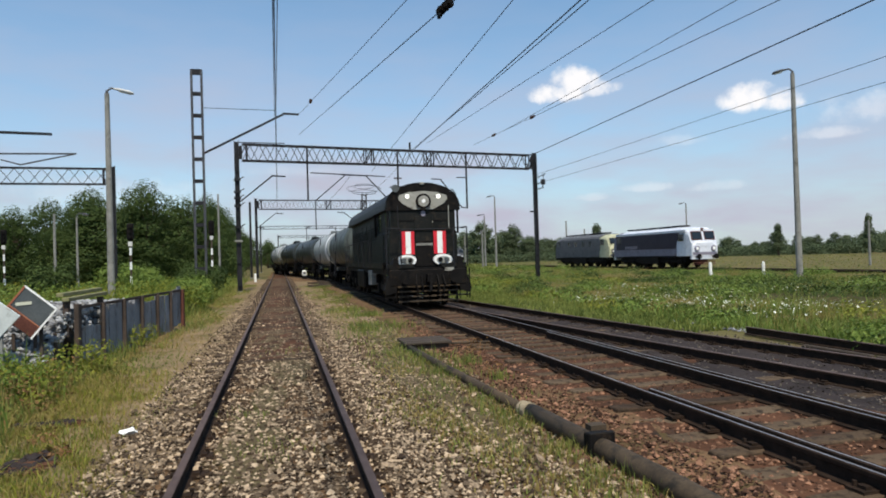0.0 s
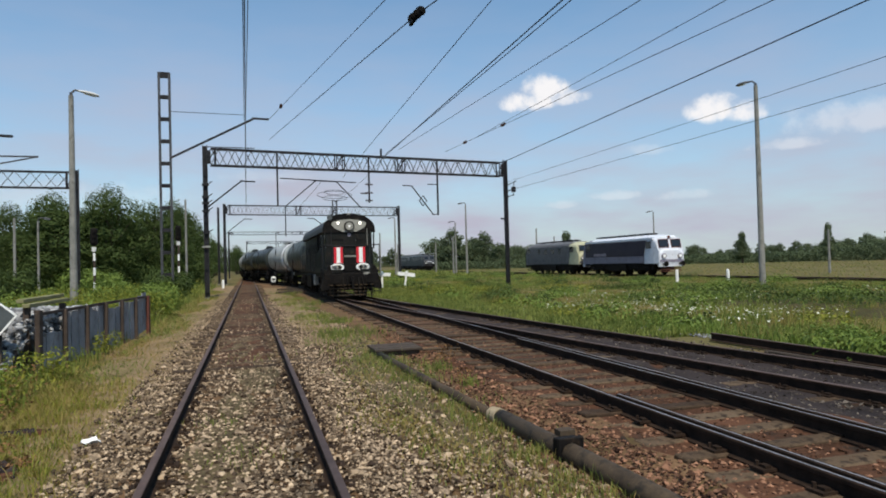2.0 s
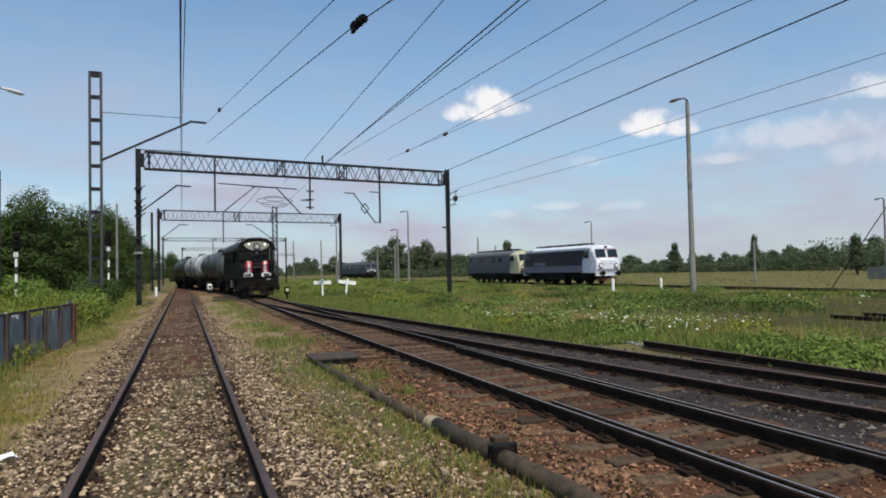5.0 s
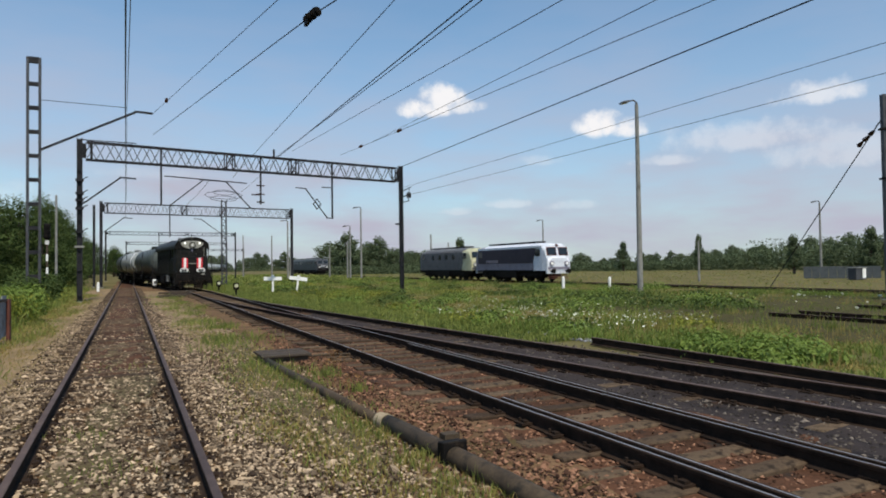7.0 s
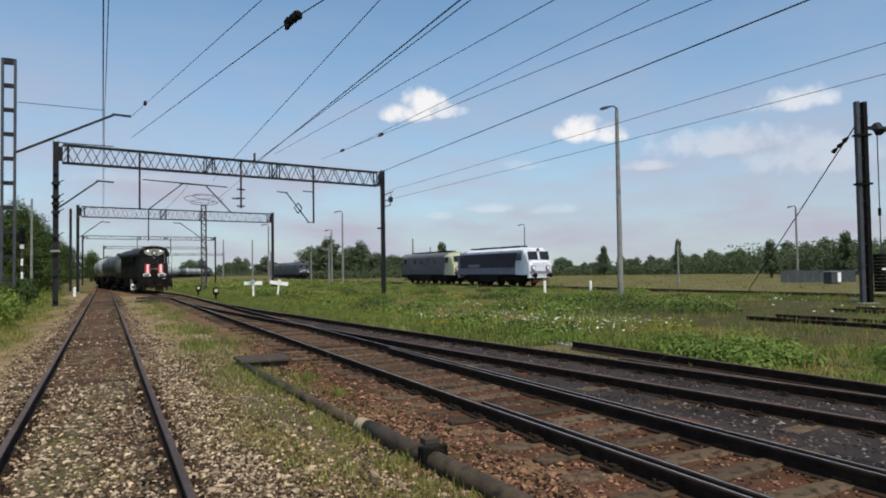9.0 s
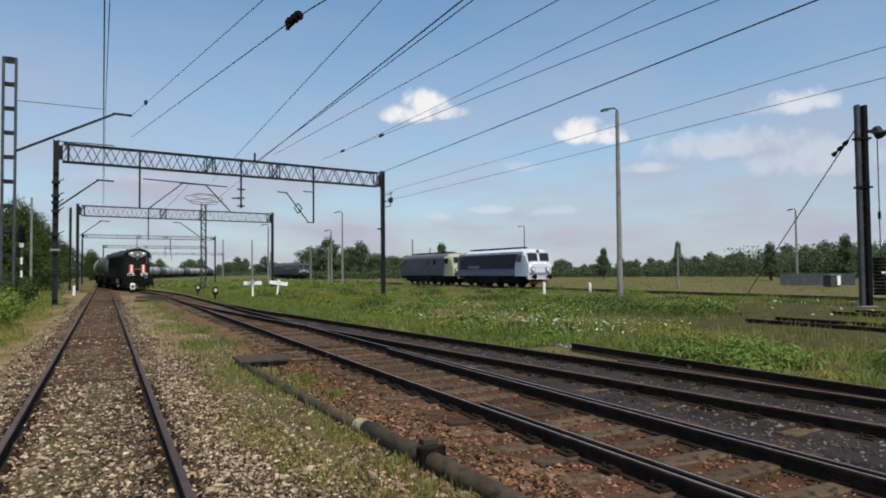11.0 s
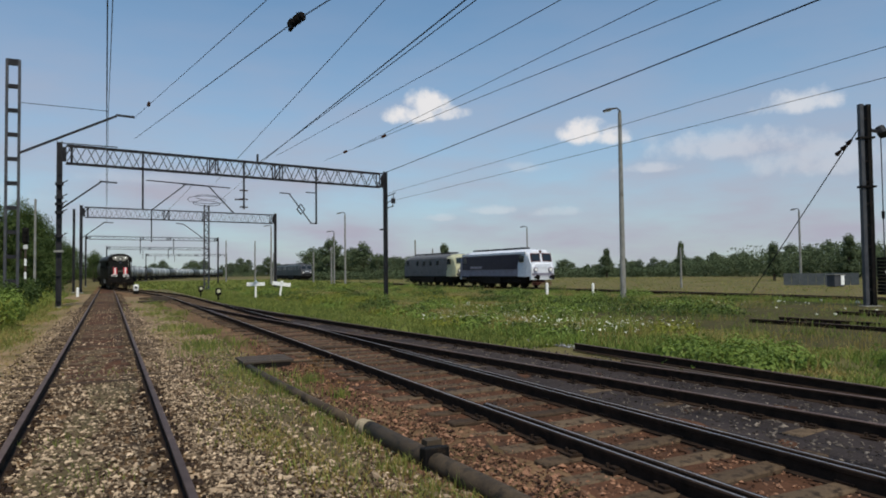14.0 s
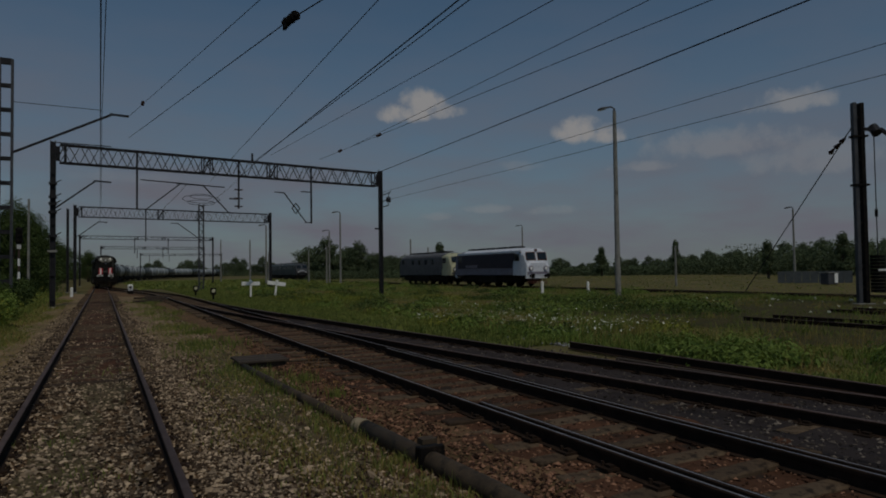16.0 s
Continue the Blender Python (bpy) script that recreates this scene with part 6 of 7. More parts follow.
    part("underframe", box(BM(), 0, 6.6, 1.25, 2.8, 14.2, 0.22), "black", ob)
    part("buffer_beam", box(BM(), 0, -0.56, 1.02, 2.75, 0.16, 0.55, bevel=0.02), "black", ob)
    for k in range(4):
        part("guard_bar", box(BM(), 0, -0.66, 0.2 + k * 0.17, 2.2, 0.03, 0.05), "rust", ob)
    for xx in (-1.0, -0.4, 0.4, 1.0):
        part("guard_stay", box(BM(), xx, -0.63, 0.45, 0.06, 0.04, 0.75), "black", ob)
    buffer_pair(ob, -0.62, -1)
    bm = BM()
    box(bm, 0, -0.78, 1.0, 0.22, 0.35, 0.25)
    rod(bm, (0, -0.93, 1.0), (0, -1.0, 0.55), 0.05)
    for xx in (-0.45, -0.25, 0.3, 0.5):
        rod(bm, (xx, -0.66, 1.1), (xx * 1.1, -0.86, 0.75), 0.03)
        rod(bm, (xx * 1.1, -0.86, 0.75), (xx * 0.9, -0.78, 0.5), 0.03)
    part("coupling", bm, "black", ob)
    part("small_plate", box(BM(), 0.75, -0.66, 1.28, 0.32, 0.02, 0.12), "silver", ob)
    for s in (-1, 1):
        part("frame_bracket", box(BM(), s * 0.95, -0.3, 1.42, 0.9, 0.55, 0.14), "green", ob)
    part("exhaust", rod(BM(), (-0.75, 1.2, 3.9), (-0.75, 1.2, 4.2), 0.13, seg=10), "black", ob)
    part("roof_vent", box(BM(), 0, 8, 4.12, 1.2, 2.0, 0.25, bevel=0.05), "black", ob)
    wheels = []
    for y0 in (1.8, 11.2):
        bm = BM()
        for s in (-1, 1):
            box(bm, s * 1.08, y0, 0.62, 0.14, 4.0, 0.32, bevel=0.04)
            for k in (-1.45, 0, 1.45):
                box(bm, s * 1.13, y0 + k, 0.55, 0.2, 0.36, 0.42, bevel=0.05)
                rod(bm, (s * 1.2, y0 + k, 0.75), (s * 1.2, y0 + k, 1.1), 0.09, seg=8)
        box(bm, 0, y0, 0.7, 2.1, 0.4, 0.2)
        bg = part("bogie", bm, "black", ob)
        for k in (-1.45, 0, 1.45):
            wheels.append(wheelset(bg, y0 + k, 0.5))
    # the cab's upper third stands a hand higher
    for c in ob.children:
        for v in c.data.vertices:
            u = min(max((v.co.z - 2.7) / 0.6, 0), 1)
            v.co.z += 0.12 * u * u * (3 - 2 * u)
    return ob, wheels


def tank_wagon(material, label, band):
    """Tank wagon, 13.6 m over buffers, origin midway on the rail top."""
    ob = thing("tank_wagon", label, "tank wagon", "tank wagons of the train")
    R, Z, Hh = 1.42, 2.58, 6.1
    rings = []
    n = 28
    for y, r in ((-Hh, 0.35), (-Hh + 0.04, 0.8), (-Hh + 0.14, 1.18), (-Hh + 0.32, 1.36), (-Hh + 0.5, R), (Hh - 0.5, R), (Hh - 0.32, 1.36), (Hh - 0.14, 1.18), (Hh - 0.04, 0.8), (Hh, 0.35)):
        rings.append([(r * math.cos(a * math.tau / n), y, Z + r * math.sin(a * math.tau / n)) for a in range(n)])
    part("tank", loft(BM(), rings), material, ob, smooth=True)
    for y in (-3.6, -1.2, 1.2, 3.6):
        part("seam_ring", loft(BM(), [[(rr * math.cos(a * math.tau / n), yy, Z + rr * math.sin(a * math.tau / n)) for a in range(n)] for rr, yy in ((R, y - 0.06), (R + 0.018, y - 0.05), (R + 0.018, y + 0.05), (R, y + 0.06))], caps=False), material, ob, smooth=True)
    # white band stands in for sunlight on the tank's near end
    if band is not None:
        part("painted_band", loft(BM(), [[((R + 0.03) * math.cos(a * math.tau / n), yy, Z + (R + 0.03) * math.sin(a * math.tau / n)) for a in range(n)] for yy in (band - 0.15, band + 1.15)], caps=False), "white", ob, "white band round the tank, painted in for its sunlit end", smooth=True)
    bm = BM()
    rod(bm, (0, 0, Z + R - 0.1), (0, 0, Z + R + 0.22), 0.42, seg=16)
    rod(bm, (0, 0, Z + R + 0.22), (0, 0, Z + R + 0.3), 0.46, 0.3, 16)
    part("filling_dome", bm, material, ob)
    part("walkway", box(BM(), 0, 0, Z + R + 0.05, 0.6, 4.0, 0.04), "steel", ob)
    for s in (-1, 1):
        part("sole_bar", box(BM(), s * 0.95, 0, 1.12, 0.12, 12.6, 0.26), "black", ob)
        bm = BM()
        for dy in (-0.2, 0.2):
            rod(bm, (s * 1.45, dy, 0.75), (s * 1.32, dy, Z + 1.0), 0.022, seg=5)
        for k in range(7):
            rod(bm, (s * 1.43, -0.2, 0.9 + k * 0.32), (s * 1.43, 0.2, 0.9 + k * 0.32), 0.016, seg=5)
        part("ladder", bm, "steel", ob)
        for y in (-4.6, 4.6):
            part("saddle", box(BM(), s * 0.75, y, 1.42, 0.5, 0.3, 0.5, bevel=0.04), "black", ob)
        part("end_beam", box(BM(), 0, s * 6.25, 1.08, 2.6, 0.12, 0.4), "black", ob)
        buffer_pair(ob, s * 6.3, s)
        bm = BM()
        for x in (-1.25, 1.25):
            rod(bm, (x, s * 6.2, 1.1), (x, s * 6.2, 2.2), 0.02, seg=5)
        rod(bm, (-1.25, s * 6.2, 2.2), (1.25, s * 6.2, 2.2), 0.02, seg=5)
        part("end_rail", bm, "steel", ob)
        part("side_plate", box(BM(), s * 1.03, 3.0, 1.12, 0.02, 0.7, 0.22), "silver", ob)
    part("discharge_pipe", rod(BM(), (0, -0.4, 0.8), (0, 0.4, 0.8), 0.25, seg=10), "black", ob)
    wheels = []
    for y0 in (-4.6, 4.6):
        bm = BM()
        for s in (-1, 1):
            box(bm, s * 1.02, y0, 0.6, 0.14, 2.5, 0.26, bevel=0.03)
            box(bm, s * 1.04, y0, 0.72, 0.2, 0.8, 0.4, bevel=0.04)
            for k in (-0.9, 0.9):
                box(bm, s * 1.05, y0 + k, 0.5, 0.2, 0.3, 0.34, bevel=0.04)
        box(bm, 0, y0, 0.7, 2.1, 0.4, 0.2)
        bg = part("bogie", bm, "black", ob)
        for k in (-0.9, 0.9):
            wheels.append(wheelset(bg, y0 + k, 0.46))
    return ob, wheels


def parked_unit(x, y, length, kind):
    """A main-line locomotive parked on the siding; its end faces -y."""
    labels = {"white": "parked diesel locomotive, violet and lilac with a white cab", "green": "parked grey-green diesel locomotive with pale yellow cab front",
              "dark": "distant dark grey locomotive parked on a siding"}
    side, low, cabm = {"white": ("violet", "mauve", "pearl"), "green": ("olive", "olive", "cream"), "dark": ("blue", "blue", "truss")}[kind]
    ob = thing("diesel_locomotive", labels[kind], "locomotive", "parked locomotives", at=pose(x, y, 0.16))
    W = 2.9
    body = [(-W / 2, 1.15), (-W / 2, 3.3), (-W / 2 + 0.1, 3.48), (-0.9, 3.7), (0.9, 3.7), (W / 2 - 0.1, 3.48), (W / 2, 3.3), (W / 2, 1.15)]
    part("body", extrude(body, 2.2, length - 2.2), low, ob)
    for s in (-1, 1):
        if kind == "white":
            # the panel ends in a slant behind the cab
            edge = [(2.35, 1.83), (1.75, 3.27), (length - 0.9, 3.27), (length - 0.9, 1.83)]
            part("side_panel", loft(BM(), [[(s * (W / 2 + dx), yy, zz) for yy, zz in edge] for dx in (0.0, 0.04)]), side, ob, "broad dark side panel")
        else:
            part("side_panel", box(BM(), s * (W / 2 + 0.02), length / 2 + 0.3, 2.55, 0.04, length - 3.4, 1.44), side, ob)
        if kind == "white":
            part("roof_edge", box(BM(), s * (W / 2 - 0.07), length / 2, 3.42, 0.2, length - 1.6, 0.2), "pearl", ob, "white roof edge")
        n = 0 if kind == "white" else 4
        for k in range(n):
            part("side_window", box(BM(), s * (W / 2 + 0.045), length * (0.3 + 0.13 * k), 2.75, 0.03, 0.75, 0.6, bevel=0.01), "glass", ob)
        part("underframe_box", box(BM(), s * 1.2, length / 2, 0.72, 0.5, 3.6, 0.75, bevel=0.05), "black", ob)
    if kind == "white":
        bm = BM()
        for i in range(8):
            box(bm, -W / 2 - 0.05, 11.5 - i * 0.32, 2.05, 0.012, 0.25, 0.30)
        part("lettering", bm, "mauve", ob, "pale unreadable lettering bars")
    part("roof", extrude([(-W / 2 + 0.08, 3.49), (-0.88, 3.74), (-0.7, 3.80), (0.7, 3.80), (0.88, 3.74), (W / 2 - 0.08, 3.49)], 1.9, length - 1.9), "pearl" if kind == "white" else low, ob)
    for k in range(5):
        part("roof_vent", box(BM(), 0, 3.6 + k * (length - 6) / 4, 3.95, 1.0, (length - 8) / 4, 0.14, bevel=0.03), "steel", ob)
    for e, s in ((0, 1), (length, -1)):
        y0, y1, y2 = e, e + s * 0.35, e + s * 2.25
        bm = BM()
        lo = [(-W / 2 + 0.1, 1.1), (-W / 2 + 0.1, 2.35), (-W / 2 + 0.25, 2.45), (W / 2 - 0.25, 2.45), (W / 2 - 0.1, 2.35), (W / 2 - 0.1, 1.1)]
        ring = lambda y, w, z: [(-w / 2, y, 1.1), (-w / 2, y, z * 0.6 + 0.9), (-w / 2 + 0.1, y, z - 0.35), (-0.8, y, z), (0.8, y, z), (w / 2 - 0.1, y, z - 0.35), (w / 2, y, z * 0.6 + 0.9), (w / 2, y, 1.1)]
        loft(bm, [ring(y0, 2.6, 2.3), ring(e + s * 0.1, 2.72, 2.4), ring(e + s * 0.14, 2.72, 2.45), ring(e + s * 0.42, 2.76, 3.55), ring(e + s * 0.75, 2.85, 3.7), ring(y2, W, 3.72)])
        cab = part("cab", bm, cabm if e == 0 else low, ob, {"white": "white cab with two windscreens", "green": "pale yellow cab end"}.get(kind, "") if e == 0 else "")
        for sx in (-0.66, 0.66):
            m = Matrix.Translation((sx, e + s * 0.27, 2.95)) @ Matrix.Rotation(s * radians(-14), 4, "X")
            part("windscreen_frame", box(BM(), 0, 0.005, 0, 1.12, 0.05, 0.86, m, bevel=0.02), "brown" if kind == "white" else cabm, cab)
            part("windscreen", box(BM(), 0, -0.01 * s, 0, 0.98, 0.06, 0.72, m, bevel=0.02), "glass", cab)
            bm = BM()
            rod(bm, (sx * 1.3, e - s * 0.12, 1.78), (sx * 1.3, e + s * 0.06, 1.78), 0.24, seg=14)
            part("lamp_rim", bm, "mauve" if kind == "white" else "slate", cab)
            part("lamp", rod(BM(), (sx * 1.3, e - s * 0.14, 1.78), (sx * 1.3, e - s * 0.12, 1.78), 0.15, seg=12), "white", cab)
            part("cab_side_window", box(BM(), (1 if sx > 0 else -1) * (W / 2 + 0.02), e + s * 1.5, 2.85, 0.06, 0.8, 0.66, bevel=0.01), "glass", cab)
        part("roof_lamp", rod(BM(), (0, e + s * 0.3, 3.52), (0, e + s * 0.6, 3.52), 0.13, seg=12), "brown" if kind == "white" else "glass", cab)
        part("number_board", box(BM(), 0, e - s * 0.0, 2.05, 1.0, 0.04, 0.16), "pearl" if kind != "green" else "slate", cab)
        part("nose_band", box(BM(), 0, e + s * 0.02, 1.32, 2.5, 0.07, 0.28, bevel=0.01), low if kind != "dark" else "black", cab)
        part("buffer_beam", box(BM(), 0, e + s * 0.15, 1.0, 2.7, 0.2, 0.4), "pearl" if kind == "white" else "black", ob)
        buffer_pair(ob, e + s * 0.05, -s)
        bm = BM()
        for k in range(3):
            box(bm, 0, e + s * 0.2, 0.35 + k * 0.16, 2.4 - k * 0.1, 0.05, 0.07)
        part("snow_guard", bm, "brown" if kind == "white" and e == 0 else "black", ob, "faded red-brown guard" if kind == "white" and e == 0 else "")
        yc = e + s * 4.0
        bm = BM()
        for sx in (-1, 1):
            box(bm, sx * 1.15, yc, 0.65, 0.16, 4.6, 0.34, bevel=0.04)
            for k in (-1.75, 0, 1.75):
                box(bm, sx * 1.2, yc + k, 0.55, 0.2, 0.4, 0.44, bevel=0.05)
        box(bm, 0, yc, 0.7, 2.1, 0.4, 0.2)
        bg = part("bogie", bm, "black", ob)
        for k in (-1.75, 0, 1.75):
            wheelset(bg, yc + k, 0.5)
    part("underframe", box(BM(), 0, length / 2, 1.08, 2.7, length - 1, 0.3), "black", ob)
    part("equipment_skirt", box(BM(), 0, length / 2, 0.72, 2.3, length - 2.4, 0.5, bevel=0.05), "black", ob)
    return ob


# ---- trackside things ----
def trackside():
    # steam pipe on low supports
    pipe = thing("pipe", "rusty brown pipeline lying along the track", "pipe")
    pts = [(2.86, 1.5), (2.84, 4.5), (2.78, 5.75), (2.70, 7.25)]
    rings = [[(x + 0.095 * math.cos(a * math.tau / 16), y, 0.07 + 0.095 * math.sin(a * math.tau / 16)) for a in range(16)] for x, y in pts]
    part("pipe_run", loft(BM(), rings), "rust", pipe, smooth=True)
    pts = [(2.70, 7.25), (2.62, 9.0), (2.54, 10.8), (2.46, 13.2)]
    rings = [[(x + 0.065 * math.cos(a * math.tau / 16), y, 0.05 + 0.065 * math.sin(a * math.tau / 16)) for a in range(16)] for x, y in pts]
    part("pipe_run", loft(BM(), rings), "rust", pipe, smooth=True)
    part("pipe_joint", rod(BM(), (2.705, 7.15, 0.07), (2.69, 7.38, 0.065), 0.102, 0.09, 18), "mortar", pipe, "pale mortar joint")
    bm = BM()
    box(bm, 2.79, 5.62, 0.07, 0.26, 0.06, 0.29, bevel=0.01)
    box(bm, 2.79, 5.70, 0.07, 0.23, 0.10, 0.25, bevel=0.01)
    part("pipe_clamp", bm, "black", pipe, "black flange clamp")
    part("clamp_lug", box(BM(), 2.88, 5.9, 0.185, 0.16, 0.13, 0.06), "rust", pipe)
    pit = thing("pit_cover", "dark tarred wooden cover on a low pit", "cover")
    for i in range(5):
        part("plank", box(BM(), 2.86, 13.25 + i * 0.2, 0.125 + 0.004 * (i % 2), 0.98, 0.19, 0.045, bevel=0.008), "slab", pit)
    part("frame", box(BM(), 2.86, 13.65, 0.045, 0.86, 0.85, 0.11), "slab", pit)
    rd = thing("point_rod", "thin dark point rod lying between cover and rail", "rod")
    part("rod", rod(BM(), (3.3, 13.5, 0.05), (4.2, 13.3, 0.06), 0.022), "rust", rd)
    # scrap enclosure
    fen = thing("fence", "low fence of blue-grey weathered boards with dark posts", "fence")
    P0, P1 = Vector((-3.86, 14.0, 0)), Vector((-2.98, 21.4, 0))
    d = (P1 - P0)
    L = d.length
    ang = math.atan2(d.y, d.x)
    f = Matrix.Translation(P0) @ Matrix.Rotation(ang, 4, "Z")
    n = 6
    for i in range(n + 1):
        h = 1.18 if i in (0,) else 1.12
        w = 0.16 if i in (0, n) else 0.07
        part("post", box(BM(), L * i / n, -0.06, h / 2 - 0.05, w, 0.09, h + 0.1, f, bevel=0.01), "timber" if i not in (n,) else "brown", fen)
    for i in range(n):
        k = 3
        for j in range(k):
            x0, x1 = L * (i + j / k) / n + 0.03, L * (i + (j + 1) / k) / n - 0.005
            hh = random.uniform(1.0, 1.12) if i else random.uniform(0.6, 0.75)
            part("board", box(BM(), (x0 + x1) / 2, random.uniform(-0.012, 0.012), hh / 2, x1 - x0, 0.025, hh, f @ Matrix.Rotation(radians(random.uniform(-1, 1)), 4, "Y")), "fence", fen)
    for i in range(n):
        bm = BM()
        box(bm, L * (i + 0.5) / n, -0.035, 1.1, L / n - 0.06, 0.04, 0.06, f)
        part("top_rail", bm, "timber", fen)
    tb = thing("timber_beam", "mossy squared timber laid across the fence top", "timber")
    for z, dy in ((1.27, 0.0), (1.36, 0.1)):
        part("plank", box(BM(), -0.02 + 0.9, 0.12 + dy, z, 1.9, 0.13, 0.075, f @ Matrix.Rotation(radians(-1), 4, "Y"), bevel=0.01), "moss", tb)
    part("prop", box(BM(), 0.05, 0.16, 0.62, 0.1, 0.1, 1.22, f), "timber", tb)
    part("prop", box(BM(), 1.7, 0.16, 0.62, 0.1, 0.1, 1.22, f), "timber", tb)
    # heap of white stone behind
    q = np.stack([rng.uniform(-6.2, -3.6, 13000), rng.uniform(12.95, 20.5, 13000)], -1)
    q = q[q[:, 0] < -3.95 + 0.118 * (q[:, 1] - 14)]
    edge = np.clip((q[:, 0] + 6.5) / 1.0, 0.05, 1) * np.clip((21 - q[:, 1]) / 3, 0.1, 1) * np.clip((q[:, 1] - 12.7) / 1.2, 0.05, 1)
    v = rng.uniform(0.55, 1.0, len(q)) * edge * 1.05
    heap = stones("rubble_heap", q, 0.042, "rubble", "heap of pale grey-white broken stone behind the fence", z=v, flat=0.75)
    core = BM()
    loft(core, [[(-5.0 + rx * math.cos(a * math.tau / 14), 16.4 + ry * math.sin(a * math.tau / 14), z) for a in range(14)] for rx, ry, z in ((1.25, 3.1, -0.05), (1.0, 2.6, 0.45), (0.65, 1.9, 0.75))])
    tagged(part("rubble_core", core, "rubble", None), "inner mass of the pale stone heap", "rubble", "", "stuff")
    # discarded track signs on short posts
    s1 = thing("track_sign", "square pale grey track sign set on its corner, lettered black", "sign", "track signs")
    m = Matrix.Translation((-4.71, 12.5, 1.06)) @ Matrix.Rotation(radians(8), 4, "Z") @ Matrix.Rotation(radians(-4), 4, "Y")
    part("sign_plate", box(BM(), 0, 0, 0, 0.61, 0.03, 0.61, m @ Matrix.Rotation(radians(45), 4, "Y"), bevel=0.008), "plate", s1)
    bm = BM()
    box(bm, 0.0, -0.022, 0.22, 0.26, 0.008, 0.20, m)
    box(bm, -0.03, -0.022, -0.02, 0.26, 0.008, 0.24, m)
    box(bm, -0.02, -0.022, -0.22, 0.20, 0.008, 0.10, m)
    part("symbol", bm, "slate", s1, "dark worn symbol")
    for dx in (-0.06, 0.16):
        part("post", box(BM(), -4.75 + dx, 12.56, 0.36, 0.07, 0.05, 0.85), "concrete", s1)
    s2 = thing("track_sign", "dark square track sign with pale edges set on its corner", "sign", "track signs")
    m = Matrix.Translation((-4.29, 12.95, 1.12)) @ Matrix.Rotation(radians(-6), 4, "Z") @ Matrix.Rotation(radians(-3), 4, "Y")
    r45 = m @ Matrix.Rotation(radians(43), 4, "Y")
    part("sign_plate", box(BM(), 0, 0, 0, 0.66, 0.03, 0.66, r45, bevel=0.008), "slate", s2)
    part("rust_patch", box(BM(), -0.0, -0.022, -0.20, 0.62, 0.006, 0.22, r45), "brown", s2)
    part("stripe", box(BM(), -0.06, -0.024, 0.16, 0.26, 0.008, 0.055, m), "petal", s2, "white stripe")
    for a_, c_, w_, h_ in ((0.325, 0, 0.03, 0.66), (0, 0.325, 0.66, 0.03)):
        part("edge_trim", box(BM(), a_, -0.022, c_, w_, 0.012, h_, r45), "white" if a_ else "white", s2)
    part("edge_trim", box(BM(), -0.325, -0.022, 0, 0.03, 0.012, 0.66, r45), "orange", s2)
    part("inner_trim", box(BM(), 0.0, -0.024, -0.09, 0.62, 0.012, 0.02, r45), "orange", s2)
    for x, y, h in ((-4.6, 13.15, 0.75), (-4.15, 13.1, 0.9), (-4.28, 13.2, 0.8), (-4.02, 13.4, 0.7)):
        part("post", box(BM(), x, y, h / 2, 0.05, 0.05, h), "timber", s2)
    lit = thing("litter", "crumpled white paper on the dry verge", "litter")
    bm = BM()
    bmesh.ops.create_icosphere(bm, subdivisions=2, radius=0.1)
    for v in bm.verts:
        v.co = Vector((v.co.x * 0.95, v.co.y * 0.6, v.co.z * 0.35)) * (1 + 0.75 * noise.noise(v.co * 30)) + Vector((0, 0.03 * noise.noise(v.co * 14), 0.03 * noise.noise(v.co * 19)))
    bmesh.ops.translate(bm, vec=(-1.72, 8.05, 0.03), verts=bm.verts)
    part("paper", bm, "paper", lit)
    for cx, cy, rx, ry in BARE:
        bed("bare_patch", lambda y, cx=cx, cy=cy, rx=rx, ry=ry: cx - rx * math.sqrt(max(0.02, 1 - ((y - cy) / ry) ** 2)),
            lambda y, cx=cx, cy=cy, rx=rx, ry=ry: cx + rx * math.sqrt(max(0.02, 1 - ((y - cy) / ry) ** 2)), cy - ry, cy + ry, 0.006, "redbed", "bare dark patch in the verge", 0.16, 0.07)
        q = np.array([cx, cy]) + rng.normal(0, 0.4, (90, 2)) * [rx, ry]
        stones("dark_clods", q, 0.026, "ash", "dark patch of burnt clods on the verge", 0.0)
    for i, (x, y, l) in enumerate(((3.2, 54.5, 2.2), (3.5, 51.5, 1.6), (2.7, 48.0, 1.8), (4.0, 57, 2.0))):
        o = thing("old_sleeper", "old brown sleeper discarded between the tracks", "sleeper", "old sleepers")
        part("baulk", box(BM(), x, y, 0.08, l, 0.26, 0.16, bevel=0.02), "rust" if i == 0 else "slab", o)
    # hut and fence line far right
    hut = thing("relay_box", "grey metal relay cabinet with white door", "cabinet")
    part("cabinet_body", box(BM(), 62.2, 39.5, 0.55, 1.5, 0.8, 1.1, bevel=0.03), "truss", hut)
    part("cabinet_door", box(BM(), 62.6, 39.07, 0.6, 0.5, 0.04, 0.9), "white", hut)
    part("cabinet_roof", box(BM(), 62.2, 39.5, 1.13, 1.65, 0.95, 0.06), "concrete", hut)
    ff = thing("far_fence", "dark board fence at the edge of the yard", "fence")
    for i in range(9):
        a = radians(54.4 + i * 0.55)
        dd = 80
        part("panel", box(BM(), 0, 0, 0.6, 0.74, 0.06, 1.25, Matrix.Translation((dd * math.sin(a), dd * math.cos(a), 0)) @ Matrix.Rotation(-a, 4, "Z")), "slate", ff)
    # pale stones spilt along the old rail
    q = np.stack([rng.normal(10.15, 0.22, 260), rng.uniform(10.8, 15.5, 260)], -1)
    stones("pale_rubble", q[q[:, 0] > 9.85], 0.026, "rubble", "pale stones spilt along the old rail", -0.01)
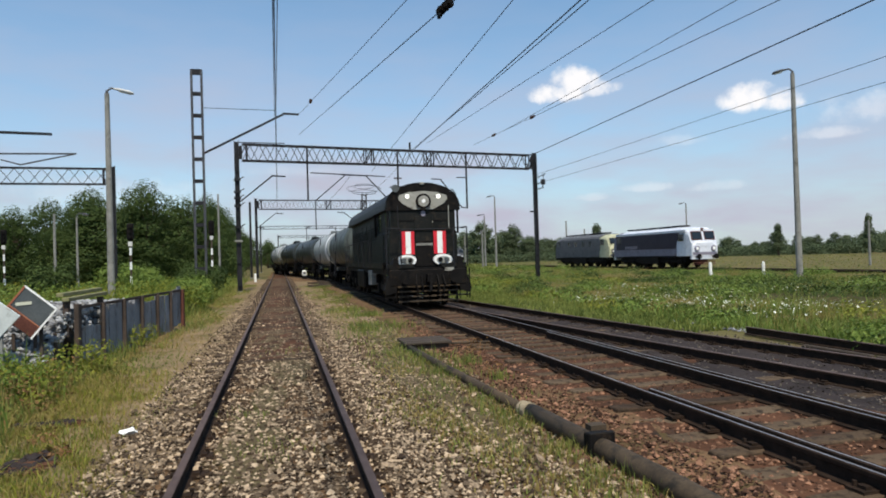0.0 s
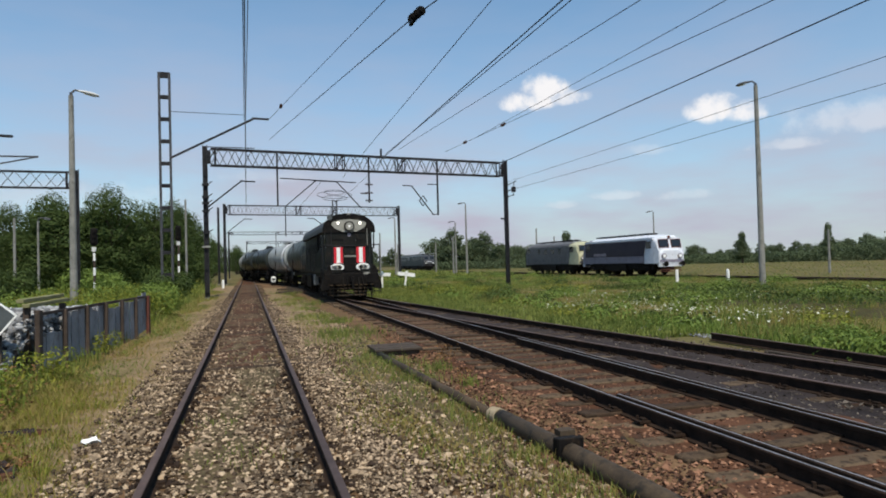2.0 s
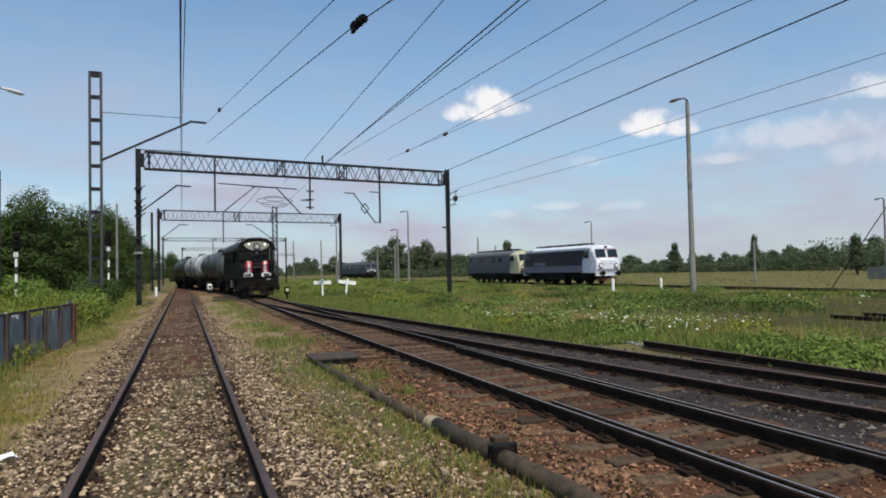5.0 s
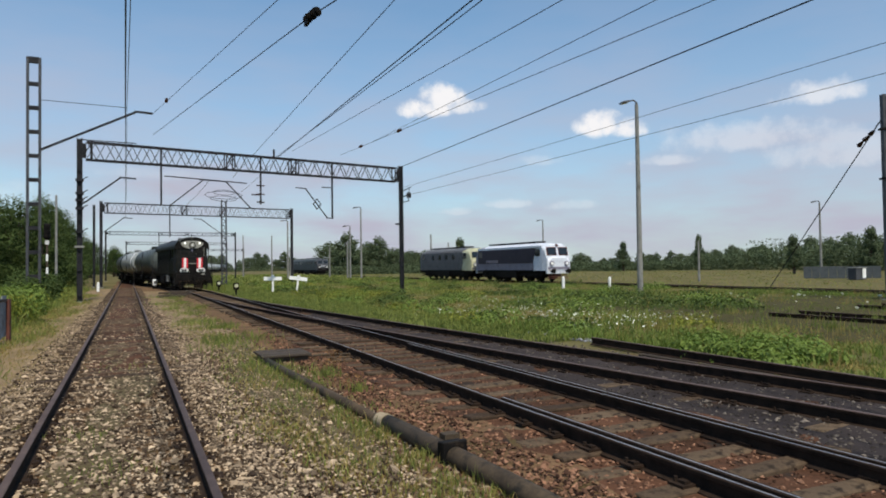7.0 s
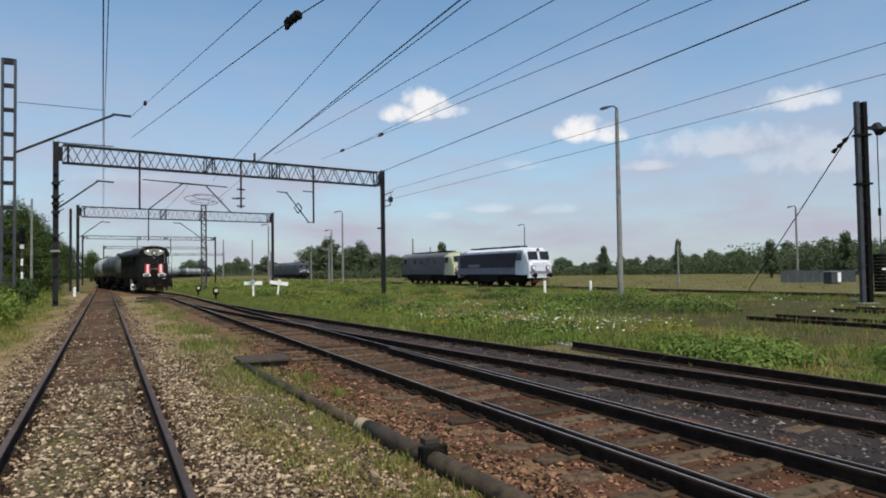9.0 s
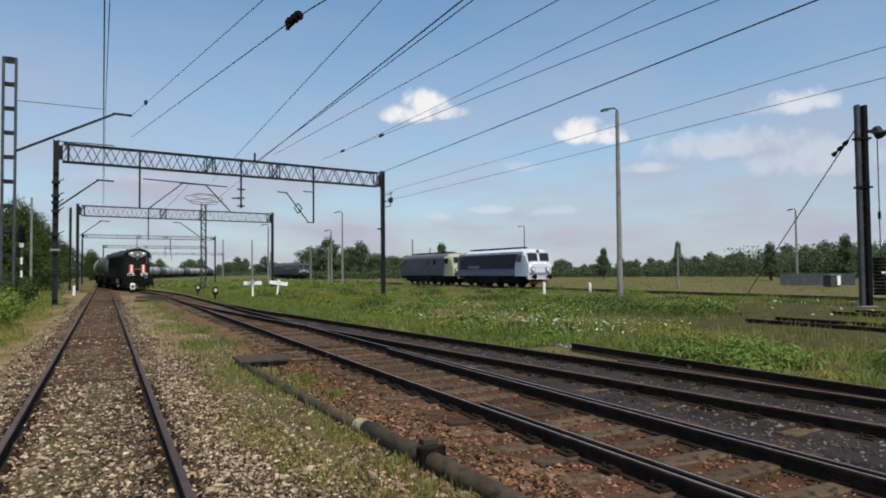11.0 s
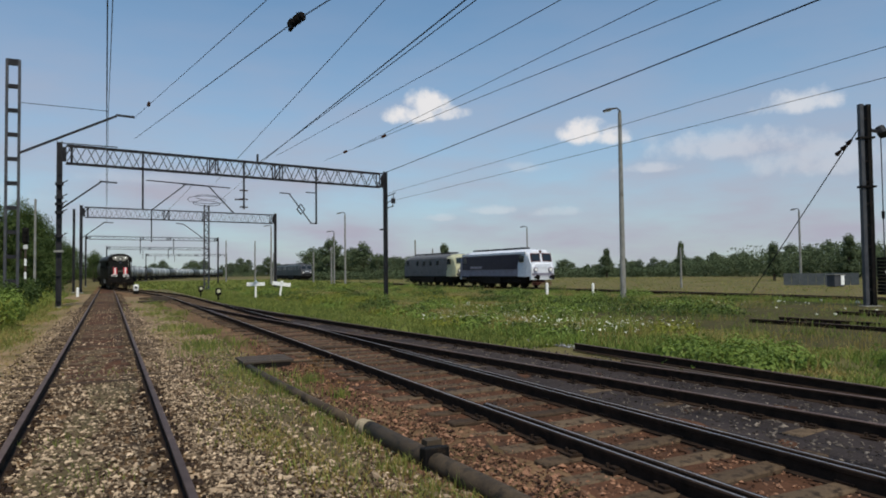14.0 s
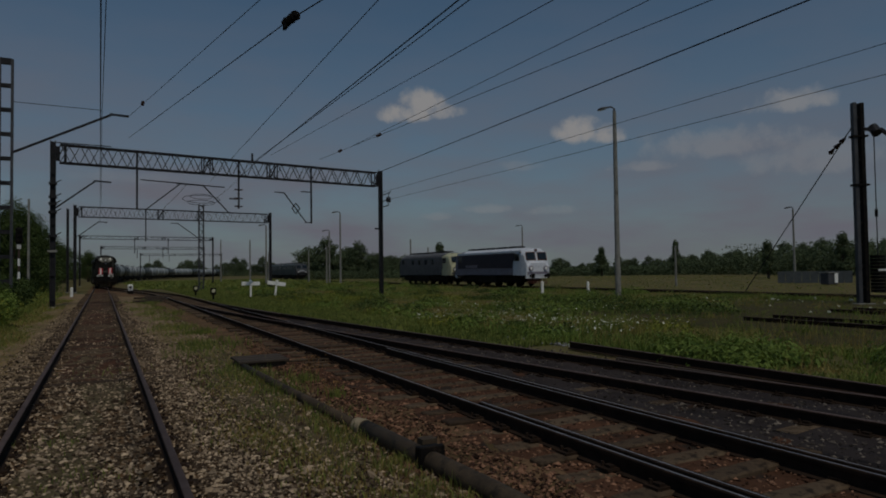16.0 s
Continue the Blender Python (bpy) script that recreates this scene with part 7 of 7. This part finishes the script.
    # litter and bits of white in the meadow
    q = np.stack([rng.uniform(22, 36, 26), rng.uniform(14, 27, 26)], -1)
    stones("pale_rubble", q, 0.055, "petal", "scattered pale stones in the meadow", 0.12)


ground_sheet()
beds()
tracks()
overhead()
poles()
plants()
pit_weeds()
woods()
trackside()
parked_unit(37.5, 52.6, 14.4, "white")
parked_unit(37.5, 68.0, 15.0, "green")
parked_unit(41.4, 152, 16.0, "dark")
parked_unit(42.2, 170, 16.0, "dark")

# ---- the train ----
LOCO, LOCO_WHEELS = shunter()
WAGONS = []
for mat_name, text, band in (("tank1", "dark grey-green tank wagon with sooty streaks", None), ("tank2", "pale silver-grey tank wagon with a white end band", -5.3), ("tank3", "sooty dark tank wagon with streaked belly", None)):
    WAGONS.append(tank_wagon(mat_name, text, band))
TRAIN = [WAGONS[0], WAGONS[1], WAGONS[2]]
for i in range(19):
    TRAIN.append((copy_thing(WAGONS[2 if i == 0 else (1, 1, 0, 1)[i % 4]][0], pose(0, 300 + i, 0)), []))

# place of the locomotive's front along the line, metres from the camera, by time
RUN = [(0.0, 23.2), (0.5, 25.6), (1.0, 28.2), (1.5, 31.0), (2.0, 34.2), (2.5, 37.6), (3.0, 40.9), (3.5, 43.9), (4.0, 46.4), (4.5, 48.6), (5.0, 50.7), (6.0, 54.7), (7.0, 58.8),
       (7.5, 61.0), (8.0, 63.4), (8.5, 65.9), (9.0, 68.4), (10.0, 73.1), (11.0, 77.8), (11.5, 80.2), (12.0, 82.6), (12.5, 85.0), (13.0, 87.4), (13.5, 89.8), (14.0, 92.2), (14.5, 94.6), (15.0, 97.0), (15.5, 99.4), (16.0, 101.8)]
LINE = [Vector((t2x(y), y, 0.16)) for y in np.arange(0, 620, 0.5)]
ARC = [0.0]
for p, q in zip(LINE, LINE[1:]):
    ARC.append(ARC[-1] + (q - p).length)
ARC = np.array(ARC)
LX, LY = np.array([p.x for p in LINE]), np.array([p.y for p in LINE])


def along(s):
    return Vector((float(np.interp(s, ARC, LX)), float(np.interp(s, ARC, LY)), 0.16))


def rigid(s, front, back):
    """Pose of a vehicle whose bogies stand front and back of the place s on the line."""
    a, b = along(s + front), along(s + back)
    d = b - a
    turn = Matrix.Rotation(math.atan2(-d.x, d.y), 4, "Z")
    origin = a - turn.to_3x3() @ Vector((0, front, 0))
    return Matrix.Translation(origin) @ turn


def place_of(t):
    ts, ys = [r[0] for r in RUN], [r[1] for r in RUN]
    return float(np.interp(np.interp(t, ts, ys), LY, ARC))


def motions():
    times = [r[0] for r in RUN]
    fine = [i / 10 for i in range(161)]
    start = place_of(0)
    walk(LOCO, [(t, rigid(place_of(t), 1.8, 11.2)) for t in times])
    for w in LOCO_WHEELS:
        y, r = w.matrix_basis.translation.y, 0.5
        walk(w, [(t, pose(0, y, r, -math.degrees((place_of(t) - start) / r))) for t in fine])
    for i, (wagon, wheels) in enumerate(TRAIN):
        off = 14.6 + 7.0 + i * 13.7
        walk(wagon, [(t, rigid(place_of(t) + off, -4.6, 4.6)) for t in times])
        for w in wheels:
            y, r = w.matrix_basis.translation.y, 0.46
            walk(w, [(t, pose(0, y, r, -math.degrees((place_of(t) - start) / r))) for t in fine])


motions()
